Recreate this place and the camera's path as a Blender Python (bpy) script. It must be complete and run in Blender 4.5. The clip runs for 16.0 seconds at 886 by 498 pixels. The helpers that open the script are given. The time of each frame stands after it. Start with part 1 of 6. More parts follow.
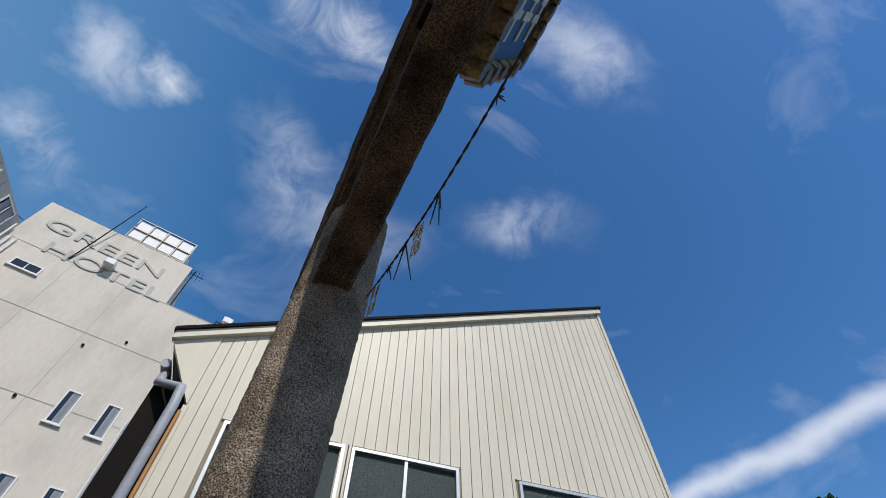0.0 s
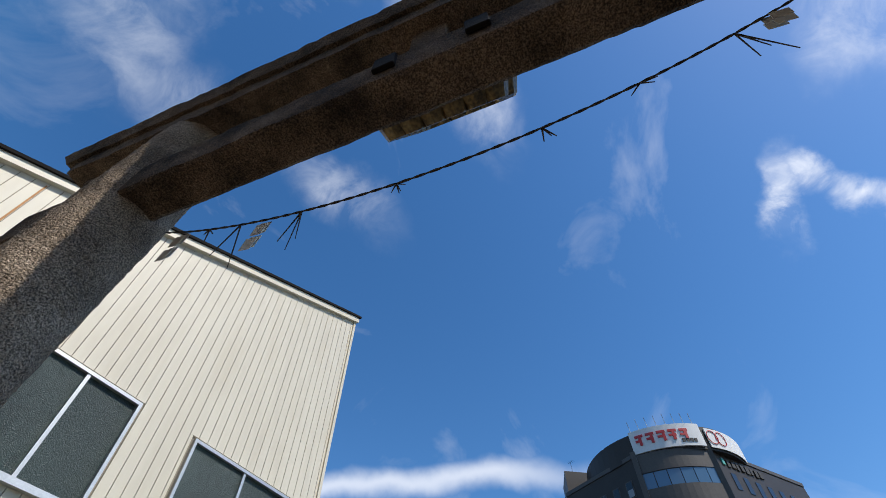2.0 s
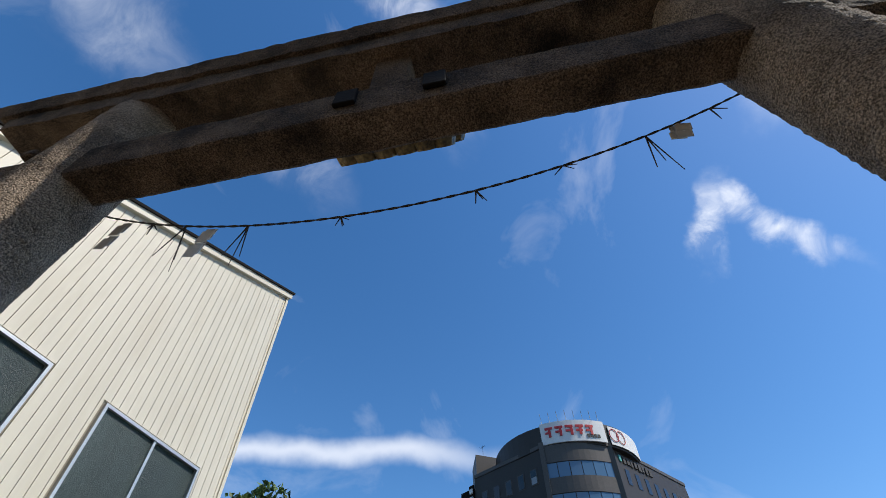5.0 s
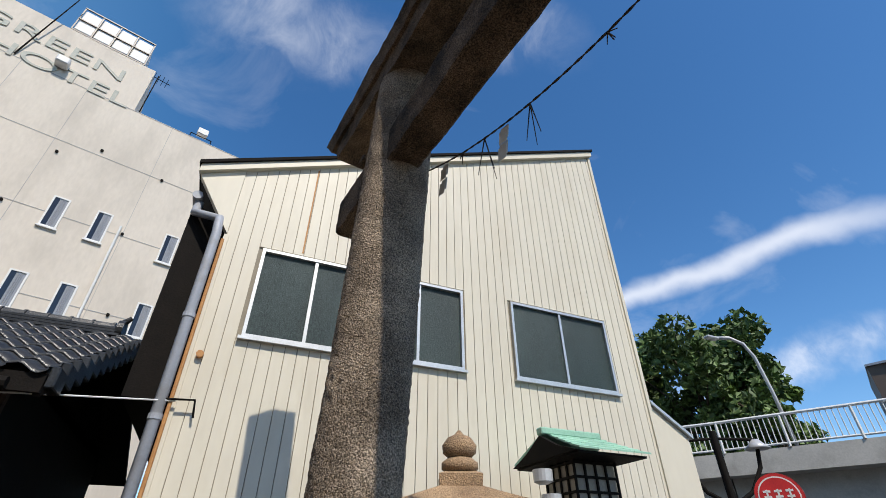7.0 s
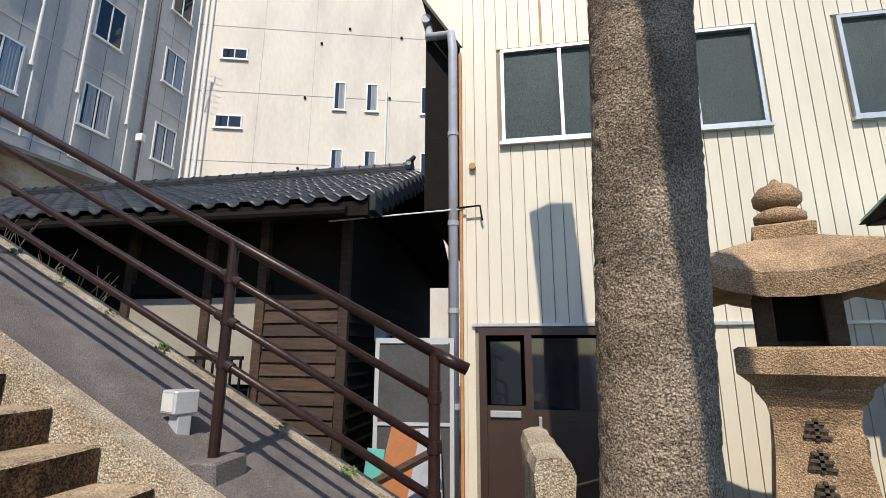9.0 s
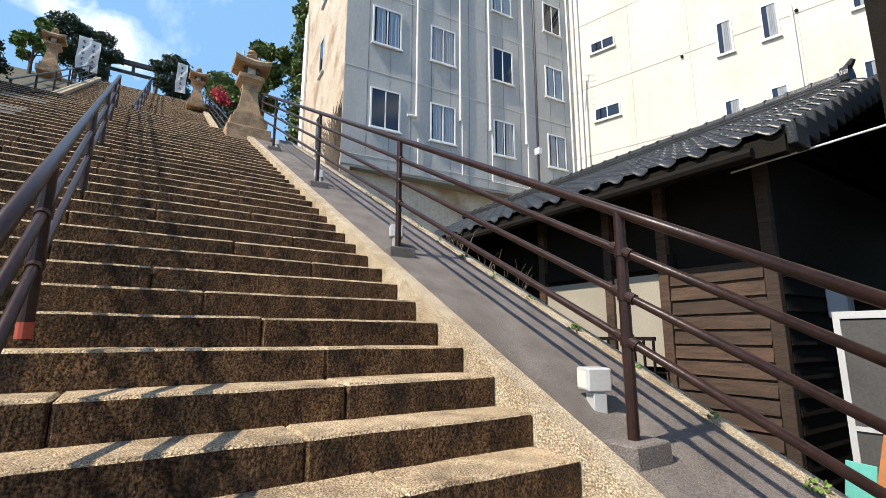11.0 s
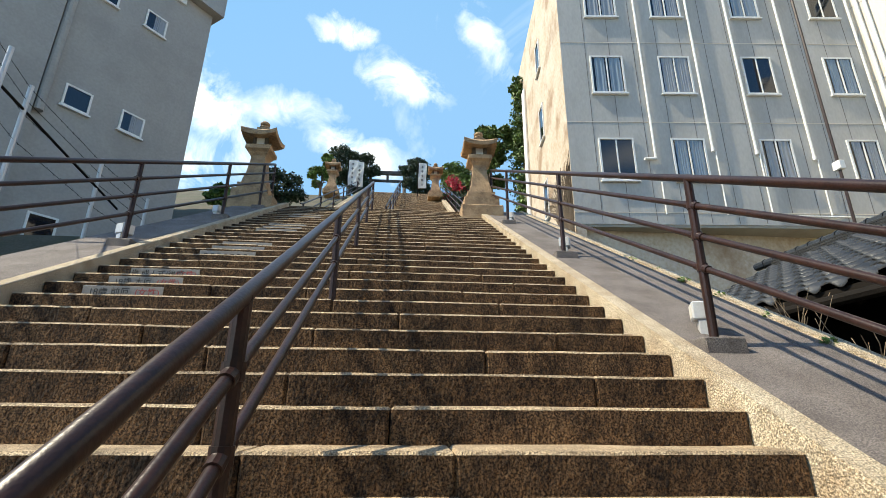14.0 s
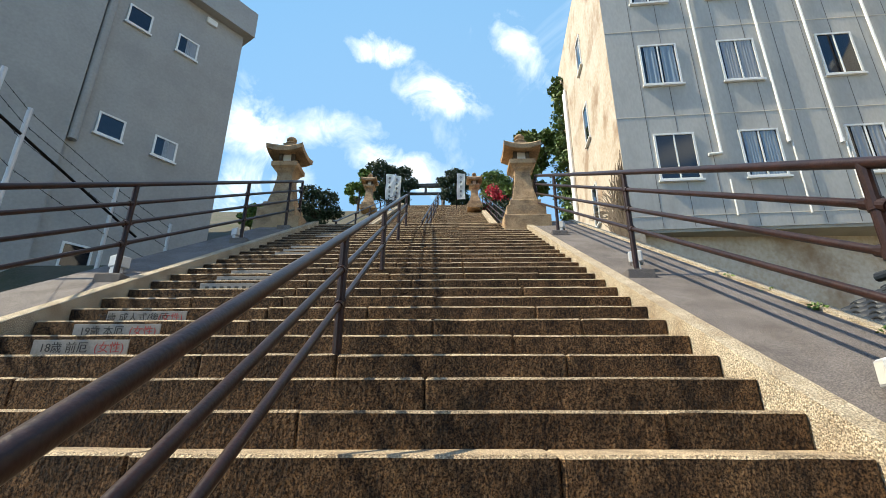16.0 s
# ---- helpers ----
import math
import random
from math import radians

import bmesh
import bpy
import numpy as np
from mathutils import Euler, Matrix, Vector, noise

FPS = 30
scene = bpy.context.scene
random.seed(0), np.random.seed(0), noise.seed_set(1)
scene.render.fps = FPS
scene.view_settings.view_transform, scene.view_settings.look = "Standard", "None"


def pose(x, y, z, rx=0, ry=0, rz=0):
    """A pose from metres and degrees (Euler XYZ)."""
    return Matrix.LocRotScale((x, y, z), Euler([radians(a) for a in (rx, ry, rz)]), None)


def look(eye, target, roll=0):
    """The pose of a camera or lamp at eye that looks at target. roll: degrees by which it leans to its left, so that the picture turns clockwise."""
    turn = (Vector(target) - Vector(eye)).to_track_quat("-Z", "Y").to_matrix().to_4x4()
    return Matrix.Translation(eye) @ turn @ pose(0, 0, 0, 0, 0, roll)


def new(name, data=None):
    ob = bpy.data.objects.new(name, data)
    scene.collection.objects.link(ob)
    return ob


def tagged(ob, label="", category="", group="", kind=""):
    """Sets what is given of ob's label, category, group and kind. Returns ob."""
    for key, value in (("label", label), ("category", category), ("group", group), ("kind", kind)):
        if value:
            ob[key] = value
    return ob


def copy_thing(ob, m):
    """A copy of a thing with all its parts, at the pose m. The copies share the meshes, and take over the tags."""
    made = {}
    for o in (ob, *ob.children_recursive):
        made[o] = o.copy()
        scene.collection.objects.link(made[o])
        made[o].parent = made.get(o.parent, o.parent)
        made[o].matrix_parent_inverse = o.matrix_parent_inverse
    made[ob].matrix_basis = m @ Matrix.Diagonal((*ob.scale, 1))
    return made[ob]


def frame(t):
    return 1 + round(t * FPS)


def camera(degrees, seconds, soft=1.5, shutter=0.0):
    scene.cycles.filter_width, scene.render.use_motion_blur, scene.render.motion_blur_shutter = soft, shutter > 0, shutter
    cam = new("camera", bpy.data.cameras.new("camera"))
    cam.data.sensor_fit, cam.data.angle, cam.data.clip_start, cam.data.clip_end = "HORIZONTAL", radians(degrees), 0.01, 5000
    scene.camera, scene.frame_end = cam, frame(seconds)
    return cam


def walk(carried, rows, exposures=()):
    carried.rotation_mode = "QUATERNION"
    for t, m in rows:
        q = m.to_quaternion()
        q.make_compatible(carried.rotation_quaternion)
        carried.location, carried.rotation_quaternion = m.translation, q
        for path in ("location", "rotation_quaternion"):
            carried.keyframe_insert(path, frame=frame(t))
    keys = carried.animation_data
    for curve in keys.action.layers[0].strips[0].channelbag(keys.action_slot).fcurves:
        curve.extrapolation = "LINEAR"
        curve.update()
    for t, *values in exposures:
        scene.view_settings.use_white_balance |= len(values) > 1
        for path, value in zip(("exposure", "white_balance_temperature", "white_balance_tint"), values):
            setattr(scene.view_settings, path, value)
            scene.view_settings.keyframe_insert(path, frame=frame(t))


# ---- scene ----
cam = camera(86.6, 16.0, soft=0.5)
PATH = [
    (0, (0.402, 0.227, 2.043), (0.758, 1.273, 3.71), 0.5),
    (0.5, (0.266, 0.187, 2.044), (0.967, 1.089, 3.686), 0.9),
    (1, (0.21, 0.143, 2.054), (1.101, 0.913, 3.67), 0.7),
    (1.5, (0.147, 0.045, 2.075), (1.121, 0.714, 3.688), 0.8),
    (2, (0.036, -0.002, 2.06), (1.069, 0.585, 3.669), 0.1),
    (2.5, (-0.045, -0.011, 2.067), (1.023, 0.511, 3.675), 0.3),
    (3, (-0.107, -0.071, 2.062), (0.993, 0.38, 3.67), 0.1),
    (3.2, (-0.122, -0.094, 2.071), (0.99, 0.333, 3.678), 0.2),
    (5.5, (-0.261, -0.19, 2.021), (0.947, 0.234, 3.557), 0.0),
    (6, (-0.276, -0.184, 2.02), (0.838, 0.522, 3.524), -0.2),
    (6.5, (-0.3, -0.123, 2.013), (0.642, 0.987, 3.385), -0.4),
    (7, (-0.278, -0.083, 1.984), (0.387, 1.427, 3.115), -0.2),
    (7.5, (-0.229, -0.046, 1.934), (0.108, 1.732, 2.786), -0.0),
    (8, (-0.191, -0.036, 1.899), (-0.087, 1.846, 2.569), 0.1),
    (8.5, (-0.208, 0.081, 1.851), (-0.288, 2.006, 2.388), 0.2),
    (9, (-0.21, 0.242, 1.817), (-0.541, 2.166, 2.25), 0.1),
    (9.5, (-0.18, 0.38, 1.784), (-0.848, 2.23, 2.147), 0.2),
    (10, (-0.154, 0.479, 1.765), (-1.212, 2.145, 2.091), 0.3),
    (10.2, (-0.157, 0.487, 1.761), (-1.353, 2.059, 2.077), 0.3),
    (12.3, (-0.79, 0.741, 1.928), (-2.681, 1.081, 2.482), 0.8),
    (12.5, (-0.865, 0.766, 1.983), (-2.759, 1.075, 2.549), 0.7),
    (13, (-1.054, 0.72, 2.015), (-2.948, 0.987, 2.599), 0.7),
    (13.5, (-1.292, 0.642, 2.153), (-3.189, 0.839, 2.754), 0.5),
    (14, (-1.557, 0.676, 2.265), (-3.452, 0.815, 2.89), 0.5),
    (14.5, (-1.792, 0.687, 2.374), (-3.685, 0.768, 3.013), 0.4),
    (15, (-2.063, 0.72, 2.468), (-3.954, 0.74, 3.119), 0.3),
    (15.5, (-2.338, 0.758, 2.622), (-4.228, 0.749, 3.277), 0.2),
    (16, (-2.608, 0.763, 2.759), (-4.492, 0.723, 3.427), 0.1),
]
EXPOSURES = [(0, 0.02, 6450, 10), (2.0, 0.2, 6500, 10), (6.5, 0.27, 6600, 10), (8.5, 0.45, 6850, 11), (9.5, 0.76, 6800, 11), (10.0, 0.88, 6850, 11), (12.3, 1.22, 7600, 5), (16.0, 1.16, 7650, 4)]
walk(cam, [(t, look(eye, target, roll)) for t, eye, target, roll in PATH], EXPOSURES)

# ---- sky, sun ----
SUN = Vector((-0.058, 1.0, -1.20)).normalized()
world = bpy.data.worlds.new("sky")
scene.world = world
world.use_nodes = True
wn, wl = world.node_tree.nodes, world.node_tree.links
wn.clear()
w_out = wn.new("ShaderNodeOutputWorld")
w_bg = wn.new("ShaderNodeBackground")
w_sky = wn.new("ShaderNodeTexSky")
w_sky.sky_type = "NISHITA"
w_sky.sun_disc = False
w_sky.sun_elevation = math.asin(-SUN.z)
w_sky.sun_rotation = math.atan2(-SUN.x, -SUN.y)
w_sky.altitude = 600
w_sky.air_density, w_sky.dust_density, w_sky.ozone_density = 1.0, 0.55, 2.2
w_bg.inputs["Strength"].default_value = 0.15
w_tc = wn.new("ShaderNodeTexCoord")
w_map = wn.new("ShaderNodeMapping")
w_map.inputs["Rotation"].default_value = (0.25, 0.15, 0.6)
w_map.inputs["Scale"].default_value = (1.3, 2.4, 2.6)
w_no = wn.new("ShaderNodeTexNoise")
w_no.inputs["Scale"].default_value = 1.5
w_no.inputs["Detail"].default_value = 9
w_no.inputs["Roughness"].default_value = 0.56
w_no.inputs["Distortion"].default_value = 0.9
w_ramp = wn.new("ShaderNodeValToRGB")
w_ramp.color_ramp.elements[0].position = 0.57
w_ramp.color_ramp.elements[0].color = (0, 0, 0, 1)
w_ramp.color_ramp.elements[1].position = 0.95
w_ramp.color_ramp.elements[1].color = (0.45, 0.45, 0.45, 1)
w_mix = wn.new("ShaderNodeMixRGB")
w_mix.inputs["Color2"].default_value = (6.2, 6.4, 6.8, 1)
w_sat = wn.new("ShaderNodeHueSaturation")
w_sat.inputs["Saturation"].default_value = 1.28
w_sat.inputs["Hue"].default_value = 0.501
wl.new(w_tc.outputs["Generated"], w_map.inputs["Vector"])
wl.new(w_map.outputs["Vector"], w_no.inputs["Vector"])
wl.new(w_no.outputs["Fac"], w_ramp.inputs["Fac"])
# a long vapour trail low in the street's direction
w_dot = wn.new("ShaderNodeVectorMath")
w_dot.operation = "DOT_PRODUCT"
w_dot.inputs[1].default_value = (0.4229, 0.1871, -0.8867)
w_warp = wn.new("ShaderNodeTexNoise")
w_warp.inputs["Scale"].default_value, w_warp.inputs["Detail"].default_value = 7.0, 6
w_off = wn.new("ShaderNodeMath")
w_off.operation, w_off.inputs[1].default_value, w_off.inputs[2].default_value = "MULTIPLY_ADD", 0.07, -0.035
w_sum = wn.new("ShaderNodeMath")
w_sum.operation = "ADD"
w_abs = wn.new("ShaderNodeMath")
w_abs.operation = "ABSOLUTE"
w_band = wn.new("ShaderNodeMapRange")
w_band.interpolation_type = "SMOOTHSTEP"
for key, v in (("From Min", 0.0), ("From Max", 0.034), ("To Min", 0.62), ("To Max", 0.0)):
    w_band.inputs[key].default_value = v
w_sep = wn.new("ShaderNodeSeparateXYZ")
w_east = wn.new("ShaderNodeMapRange")
w_east.inputs["From Min"].default_value, w_east.inputs["From Max"].default_value = 0.12, 0.34
w_mul = wn.new("ShaderNodeMath")
w_mul.operation = "MULTIPLY"
w_max = wn.new("ShaderNodeMath")
w_max.operation = "MAXIMUM"
wl.new(w_tc.outputs["Generated"], w_dot.inputs[0])
wl.new(w_tc.outputs["Generated"], w_warp.inputs["Vector"])
wl.new(w_warp.outputs["Fac"], w_off.inputs[0])
wl.new(w_dot.outputs["Value"], w_sum.inputs[0])
wl.new(w_off.outputs[0], w_sum.inputs[1])
wl.new(w_sum.outputs[0], w_abs.inputs[0])
wl.new(w_abs.outputs[0], w_band.inputs["Value"])
wl.new(w_tc.outputs["Generated"], w_sep.inputs[0])
wl.new(w_sep.outputs["Y"], w_east.inputs["Value"])
wl.new(w_band.outputs[0], w_mul.inputs[0])
wl.new(w_east.outputs[0], w_mul.inputs[1])
wl.new(w_mul.outputs[0], w_max.inputs[0])
# thin high haze over the hill in the west
w_west = wn.new("ShaderNodeMapRange")
w_west.interpolation_type = "SMOOTHSTEP"
for key, v in (("From Min", -0.15), ("From Max", -0.85), ("To Min", 0.0), ("To Max", 0.09)):
    w_west.inputs[key].default_value = v
w_veil = wn.new("ShaderNodeMath")
w_veil.operation = "ADD"
wl.new(w_sep.outputs["X"], w_west.inputs["Value"])
wl.new(w_west.outputs[0], w_veil.inputs[0])
wl.new(w_ramp.outputs["Color"], w_veil.inputs[1])
wl.new(w_veil.outputs[0], w_max.inputs[1])
# single clouds: a soft ragged patch each, by bearing, height, lean, half length and half width
w_fray = wn.new("ShaderNodeTexNoise")
w_fray.inputs["Scale"].default_value, w_fray.inputs["Detail"].default_value, w_fray.inputs["Roughness"].default_value = 6.0, 7, 0.6
w_shift = wn.new("ShaderNodeVectorMath")
w_shift.operation = "MULTIPLY_ADD"
w_shift.inputs[1].default_value, w_shift.inputs[2].default_value = (0.16, 0.16, 0.16), (-0.08, -0.08, -0.08)
w_bent = wn.new("ShaderNodeVectorMath")
w_bent.operation = "ADD"
wl.new(w_tc.outputs["Generated"], w_fray.inputs["Vector"])
wl.new(w_fray.outputs["Color"], w_shift.inputs[0])
wl.new(w_shift.outputs[0], w_bent.inputs[0])
wl.new(w_tc.outputs["Generated"], w_bent.inputs[1])
w_wisp = wn.new("ShaderNodeTexNoise")
w_wisp.inputs["Scale"].default_value, w_wisp.inputs["Detail"].default_value, w_wisp.inputs["Roughness"].default_value, w_wisp.inputs["Distortion"].default_value = 9.0, 8, 0.62, 0.8
wl.new(w_tc.outputs["Generated"], w_wisp.inputs["Vector"])
w_thin = wn.new("ShaderNodeMapRange")
for key, v in (("From Min", 0.36), ("From Max", 0.64), ("To Min", 0.12), ("To Max", 1.1)):
    w_thin.inputs[key].default_value = v
wl.new(w_wisp.outputs["Fac"], w_thin.inputs["Value"])
cloud_sum = w_max.outputs[0]


def cloud(bearing, height, lean, half_length, half_width, density):
    global cloud_sum
    c = Vector((math.cos(radians(bearing)) * math.cos(radians(height)), math.sin(radians(bearing)) * math.cos(radians(height)), math.sin(radians(height))))
    right = c.cross(Vector((0, 0, 1))).normalized()
    up = right.cross(c)
    along = right * math.cos(radians(lean)) + up * math.sin(radians(lean))
    across = c.cross(along)
    rel = wn.new("ShaderNodeVectorMath")
    rel.operation = "SUBTRACT"
    rel.inputs[1].default_value = c
    wl.new(w_bent.outputs[0], rel.inputs[0])
    xyz = wn.new("ShaderNodeCombineXYZ")
    for axis, way in (("X", along / half_length), ("Y", across / half_width), ("Z", c / 0.6)):
        dot = wn.new("ShaderNodeVectorMath")
        dot.operation = "DOT_PRODUCT"
        dot.inputs[1].default_value = way
        wl.new(rel.outputs[0], dot.inputs[0])
        wl.new(dot.outputs["Value"], xyz.inputs[axis])
    size = wn.new("ShaderNodeVectorMath")
    size.operation = "LENGTH"
    wl.new(xyz.outputs[0], size.inputs[0])
    soft_edge = wn.new("ShaderNodeMapRange")
    soft_edge.interpolation_type = "SMOOTHSTEP"
    for key, v in (("From Min", 0.0), ("From Max", 1.6), ("To Min", density), ("To Max", 0.0)):
        soft_edge.inputs[key].default_value = v
    wl.new(size.outputs["Value"], soft_edge.inputs["Value"])
    thin = wn.new("ShaderNodeMath")
    thin.operation = "MULTIPLY"
    wl.new(soft_edge.outputs[0], thin.inputs[0])
    wl.new(w_thin.outputs[0], thin.inputs[1])
    most = wn.new("ShaderNodeMath")
    most.operation = "MAXIMUM"
    wl.new(cloud_sum, most.inputs[0])
    wl.new(thin.outputs[0], most.inputs[1])
    cloud_sum = most.outputs[0]


cloud(146.1, 54.5, -10, 0.070, 0.050, 0.45)
cloud(139.4, 57.5, 17, 0.050, 0.036, 0.6)
cloud(137.5, 44.6, -16, 0.085, 0.05, 0.4)
cloud(106.3, 59.2, -31, 0.150, 0.075, 0.30)
cloud(121.7, 76.8, 25, 0.117, 0.050, 0.6)
cloud(52.8, 58.4, -19, 0.114, 0.050, 0.32)
cloud(16.8, 71.3, -80, 0.130, 0.060, 0.4)
cloud(92.5, 56.0, 12, 0.165, 0.055, 0.28)
cloud(42.3, 79.9, -8, 0.075, 0.055, 0.8)
cloud(-25.5, 44.8, -126, 0.065, 0.026, 0.75)
cloud(-29.0, 44.7, -79, 0.050, 0.022, 0.75)
cloud(-31.2, 40.4, -60, 0.090, 0.022, 0.8)
cloud(-48.9, 49.5, -43, 0.080, 0.080, 0.5)
cloud(27.6, 16.4, 6, 0.200, 0.034, 0.5)
cloud(-178.7, 38.1, -23, 0.085, 0.046, 0.85)
cloud(-170.0, 42.9, -7, 0.060, 0.024, 0.8)
cloud(169.6, 42.4, -54, 0.070, 0.043, 0.7)
cloud(-155.3, 29.9, -63, 0.110, 0.055, 0.8)
cloud(-163.7, 32.9, -3, 0.140, 0.035, 0.5)
cloud(-173.6, 29.9, -11, 0.120, 0.040, 0.75)
cloud(-155.9, 24.9, 32, 0.090, 0.070, 0.9)
wl.new(cloud_sum, w_mix.inputs["Fac"])
wl.new(w_sky.outputs["Color"], w_sat.inputs["Color"])
# the sky over the hill, paler and towards cyan
w_side = wn.new("ShaderNodeMapRange")
w_side.interpolation_type = "SMOOTHSTEP"
for key, v in (("From Min", 0.0), ("From Max", -0.65), ("To Min", 0.0), ("To Max", 0.88)):
    w_side.inputs[key].default_value = v
w_pale = wn.new("ShaderNodeMixRGB")
w_pale.inputs["Color2"].default_value = (0.34, 1.42, 3.1, 1)
wl.new(w_sep.outputs["X"], w_side.inputs["Value"])
wl.new(w_side.outputs[0], w_pale.inputs["Fac"])
wl.new(w_sat.outputs["Color"], w_pale.inputs["Color1"])
wl.new(w_pale.outputs["Color"], w_mix.inputs["Color1"])
wl.new(w_mix.outputs["Color"], w_bg.inputs["Color"])
wl.new(w_bg.outputs["Background"], w_out.inputs["Surface"])

sun = new("sun", bpy.data.lights.new("sun", "SUN"))
sun.data.energy, sun.data.angle, sun.data.color = 3.3, radians(0.53), (1.0, 0.95, 0.87)
sun.matrix_world = look((0, 0, 60), Vector((0, 0, 60)) + SUN)


# ---- materials ----
def material(name, c1, c2=None, rough=0.8, metal=0.0, scale=6.0, fine=60.0, bump=0.15, bump_scale=None, stretch=(1, 1, 1), stain=None,
             stain_scale=1.5, stain_amount=0.5, island=0.0, random_tint=0.0, spec=0.5, speckle=0.0, grit=(0.30, 1.35)):
    """A weathered surface: two colours mixed by noise at two scales, optional stains of their own shape, fine relief."""
    m = bpy.data.materials.new(name)
    m.use_nodes = True
    n, l = m.node_tree.nodes, m.node_tree.links
    b = n["Principled BSDF"]
    b.inputs["Roughness"].default_value, b.inputs["Metallic"].default_value = rough, metal
    b.inputs["Specular IOR Level"].default_value = spec
    c2 = c2 or tuple(v * 0.8 for v in c1)
    geo = n.new("ShaderNodeNewGeometry")
    mp = n.new("ShaderNodeMapping")
    mp.inputs["Scale"].default_value = stretch
    l.new(geo.outputs["Position"], mp.inputs["Vector"])
    big, small = n.new("ShaderNodeTexNoise"), n.new("ShaderNodeTexNoise")
    big.inputs["Scale"].default_value, big.inputs["Detail"].default_value = scale, 5
    small.inputs["Scale"].default_value, small.inputs["Detail"].default_value = fine, 3
    for t in (big, small):
        l.new(mp.outputs["Vector"], t.inputs["Vector"])
    add = n.new("ShaderNodeMath")
    add.operation = "ADD"
    l.new(big.outputs["Fac"], add.inputs[0])
    l.new(small.outputs["Fac"], add.inputs[1])
    rng = n.new("ShaderNodeMapRange")
    rng.inputs["From Min"].default_value, rng.inputs["From Max"].default_value = 0.72, 1.28
    l.new(add.outputs[0], rng.inputs["Value"])
    mix = n.new("ShaderNodeMixRGB")
    mix.inputs["Color1"].default_value, mix.inputs["Color2"].default_value = (*c1, 1), (*c2, 1)
    l.new(rng.outputs[0], mix.inputs["Fac"])
    col = mix.outputs["Color"]
    if stain:
        st = n.new("ShaderNodeTexNoise")
        st.inputs["Scale"].default_value, st.inputs["Detail"].default_value, st.inputs["Roughness"].default_value = stain_scale, 6, 0.62
        l.new(mp.outputs["Vector"], st.inputs["Vector"])
        sr = n.new("ShaderNodeMapRange")
        sr.inputs["From Min"].default_value, sr.inputs["From Max"].default_value = 0.5, 0.68
        sr.inputs["To Max"].default_value = stain_amount
        l.new(st.outputs["Fac"], sr.inputs["Value"])
        m2 = n.new("ShaderNodeMixRGB")
        m2.inputs["Color2"].default_value = (*stain, 1)
        l.new(sr.outputs[0], m2.inputs["Fac"])
        l.new(col, m2.inputs["Color1"])
        col = m2.outputs["Color"]
    if speckle:
        sp = n.new("ShaderNodeTexNoise")
        sp.inputs["Scale"].default_value, sp.inputs["Detail"].default_value, sp.inputs["Roughness"].default_value = speckle, 2, 0.7
        l.new(geo.outputs["Position"], sp.inputs["Vector"])
        pr = n.new("ShaderNodeMapRange")
        for key, v in (("From Min", 0.40), ("From Max", 0.60), ("To Min", grit[0]), ("To Max", grit[1])):
            pr.inputs[key].default_value = v
        l.new(sp.outputs["Fac"], pr.inputs["Value"])
        m3 = n.new("ShaderNodeMixRGB")
        m3.blend_type = "MULTIPLY"
        m3.inputs["Fac"].default_value = 1.0
        l.new(col, m3.inputs["Color1"])
        l.new(pr.outputs[0], m3.inputs["Color2"])
        col = m3.outputs["Color"]
    if random_tint or island:
        hs = n.new("ShaderNodeHueSaturation")
        vr = n.new("ShaderNodeMapRange")
        amount = random_tint or island
        vr.inputs["To Min"].default_value, vr.inputs["To Max"].default_value = 1 - amount, 1 + amount
        if random_tint:
            info = n.new("ShaderNodeObjectInfo")
            l.new(info.outputs["Random"], vr.inputs["Value"])
        else:
            l.new(geo.outputs["Random Per Island"], vr.inputs["Value"])
        l.new(vr.outputs[0], hs.inputs["Value"])
        l.new(col, hs.inputs["Color"])
        col = hs.outputs["Color"]
    l.new(col, b.inputs["Base Color"])
    if bump:
        bp = n.new("ShaderNodeBump")
        bp.inputs["Strength"].default_value, bp.inputs["Distance"].default_value = bump, 0.02
        src = small
        if bump_scale:
            src = n.new("ShaderNodeTexNoise")
            src.inputs["Scale"].default_value, src.inputs["Detail"].default_value = bump_scale, 4
            l.new(mp.outputs["Vector"], src.inputs["Vector"])
        l.new(src.outputs["Fac"], bp.inputs["Height"])
        l.new(bp.outputs["Normal"], b.inputs["Normal"])
    return m


def glass_material(name, tint, rough):
    m = bpy.data.materials.new(name)
    m.use_nodes = True
    b = m.node_tree.nodes["Principled BSDF"]
    b.inputs["Base Color"].default_value = (*tint, 1)
    b.inputs["Roughness"].default_value, b.inputs["Specular IOR Level"].default_value = rough, 0.7
    return m


GRANITE = material("granite", (0.60, 0.45, 0.285), (0.27, 0.19, 0.115), 0.88, scale=6, fine=70, bump=1.0, bump_scale=75, stain=(0.07, 0.048, 0.03), stain_scale=2.2, stain_amount=0.6, random_tint=0.14, speckle=135, grit=(0.42, 1.4))
# Darker copy of the granite: riser shade put into the colour, with mottled stains.
GRANITE_RISER_SHADE = material("granite_riser_shade", (0.155, 0.086, 0.041), (0.022, 0.012, 0.007), 0.95, scale=7, fine=50, bump=1.0, bump_scale=55, stretch=(1, 1, 0.6), stain=(0.012, 0.009, 0.007), stain_scale=4, stain_amount=0.75, random_tint=0.2, speckle=92, grit=(0.28, 1.75), spec=0.25)
GRANITE_PALE = material("granite_pale", (0.62, 0.525, 0.385), (0.36, 0.27, 0.175), 0.85, scale=5, fine=90, bump=1.0, bump_scale=85, stain=(0.28, 0.17, 0.085), stain_scale=3, stain_amount=0.4, speckle=110, grit=(0.48, 1.32))
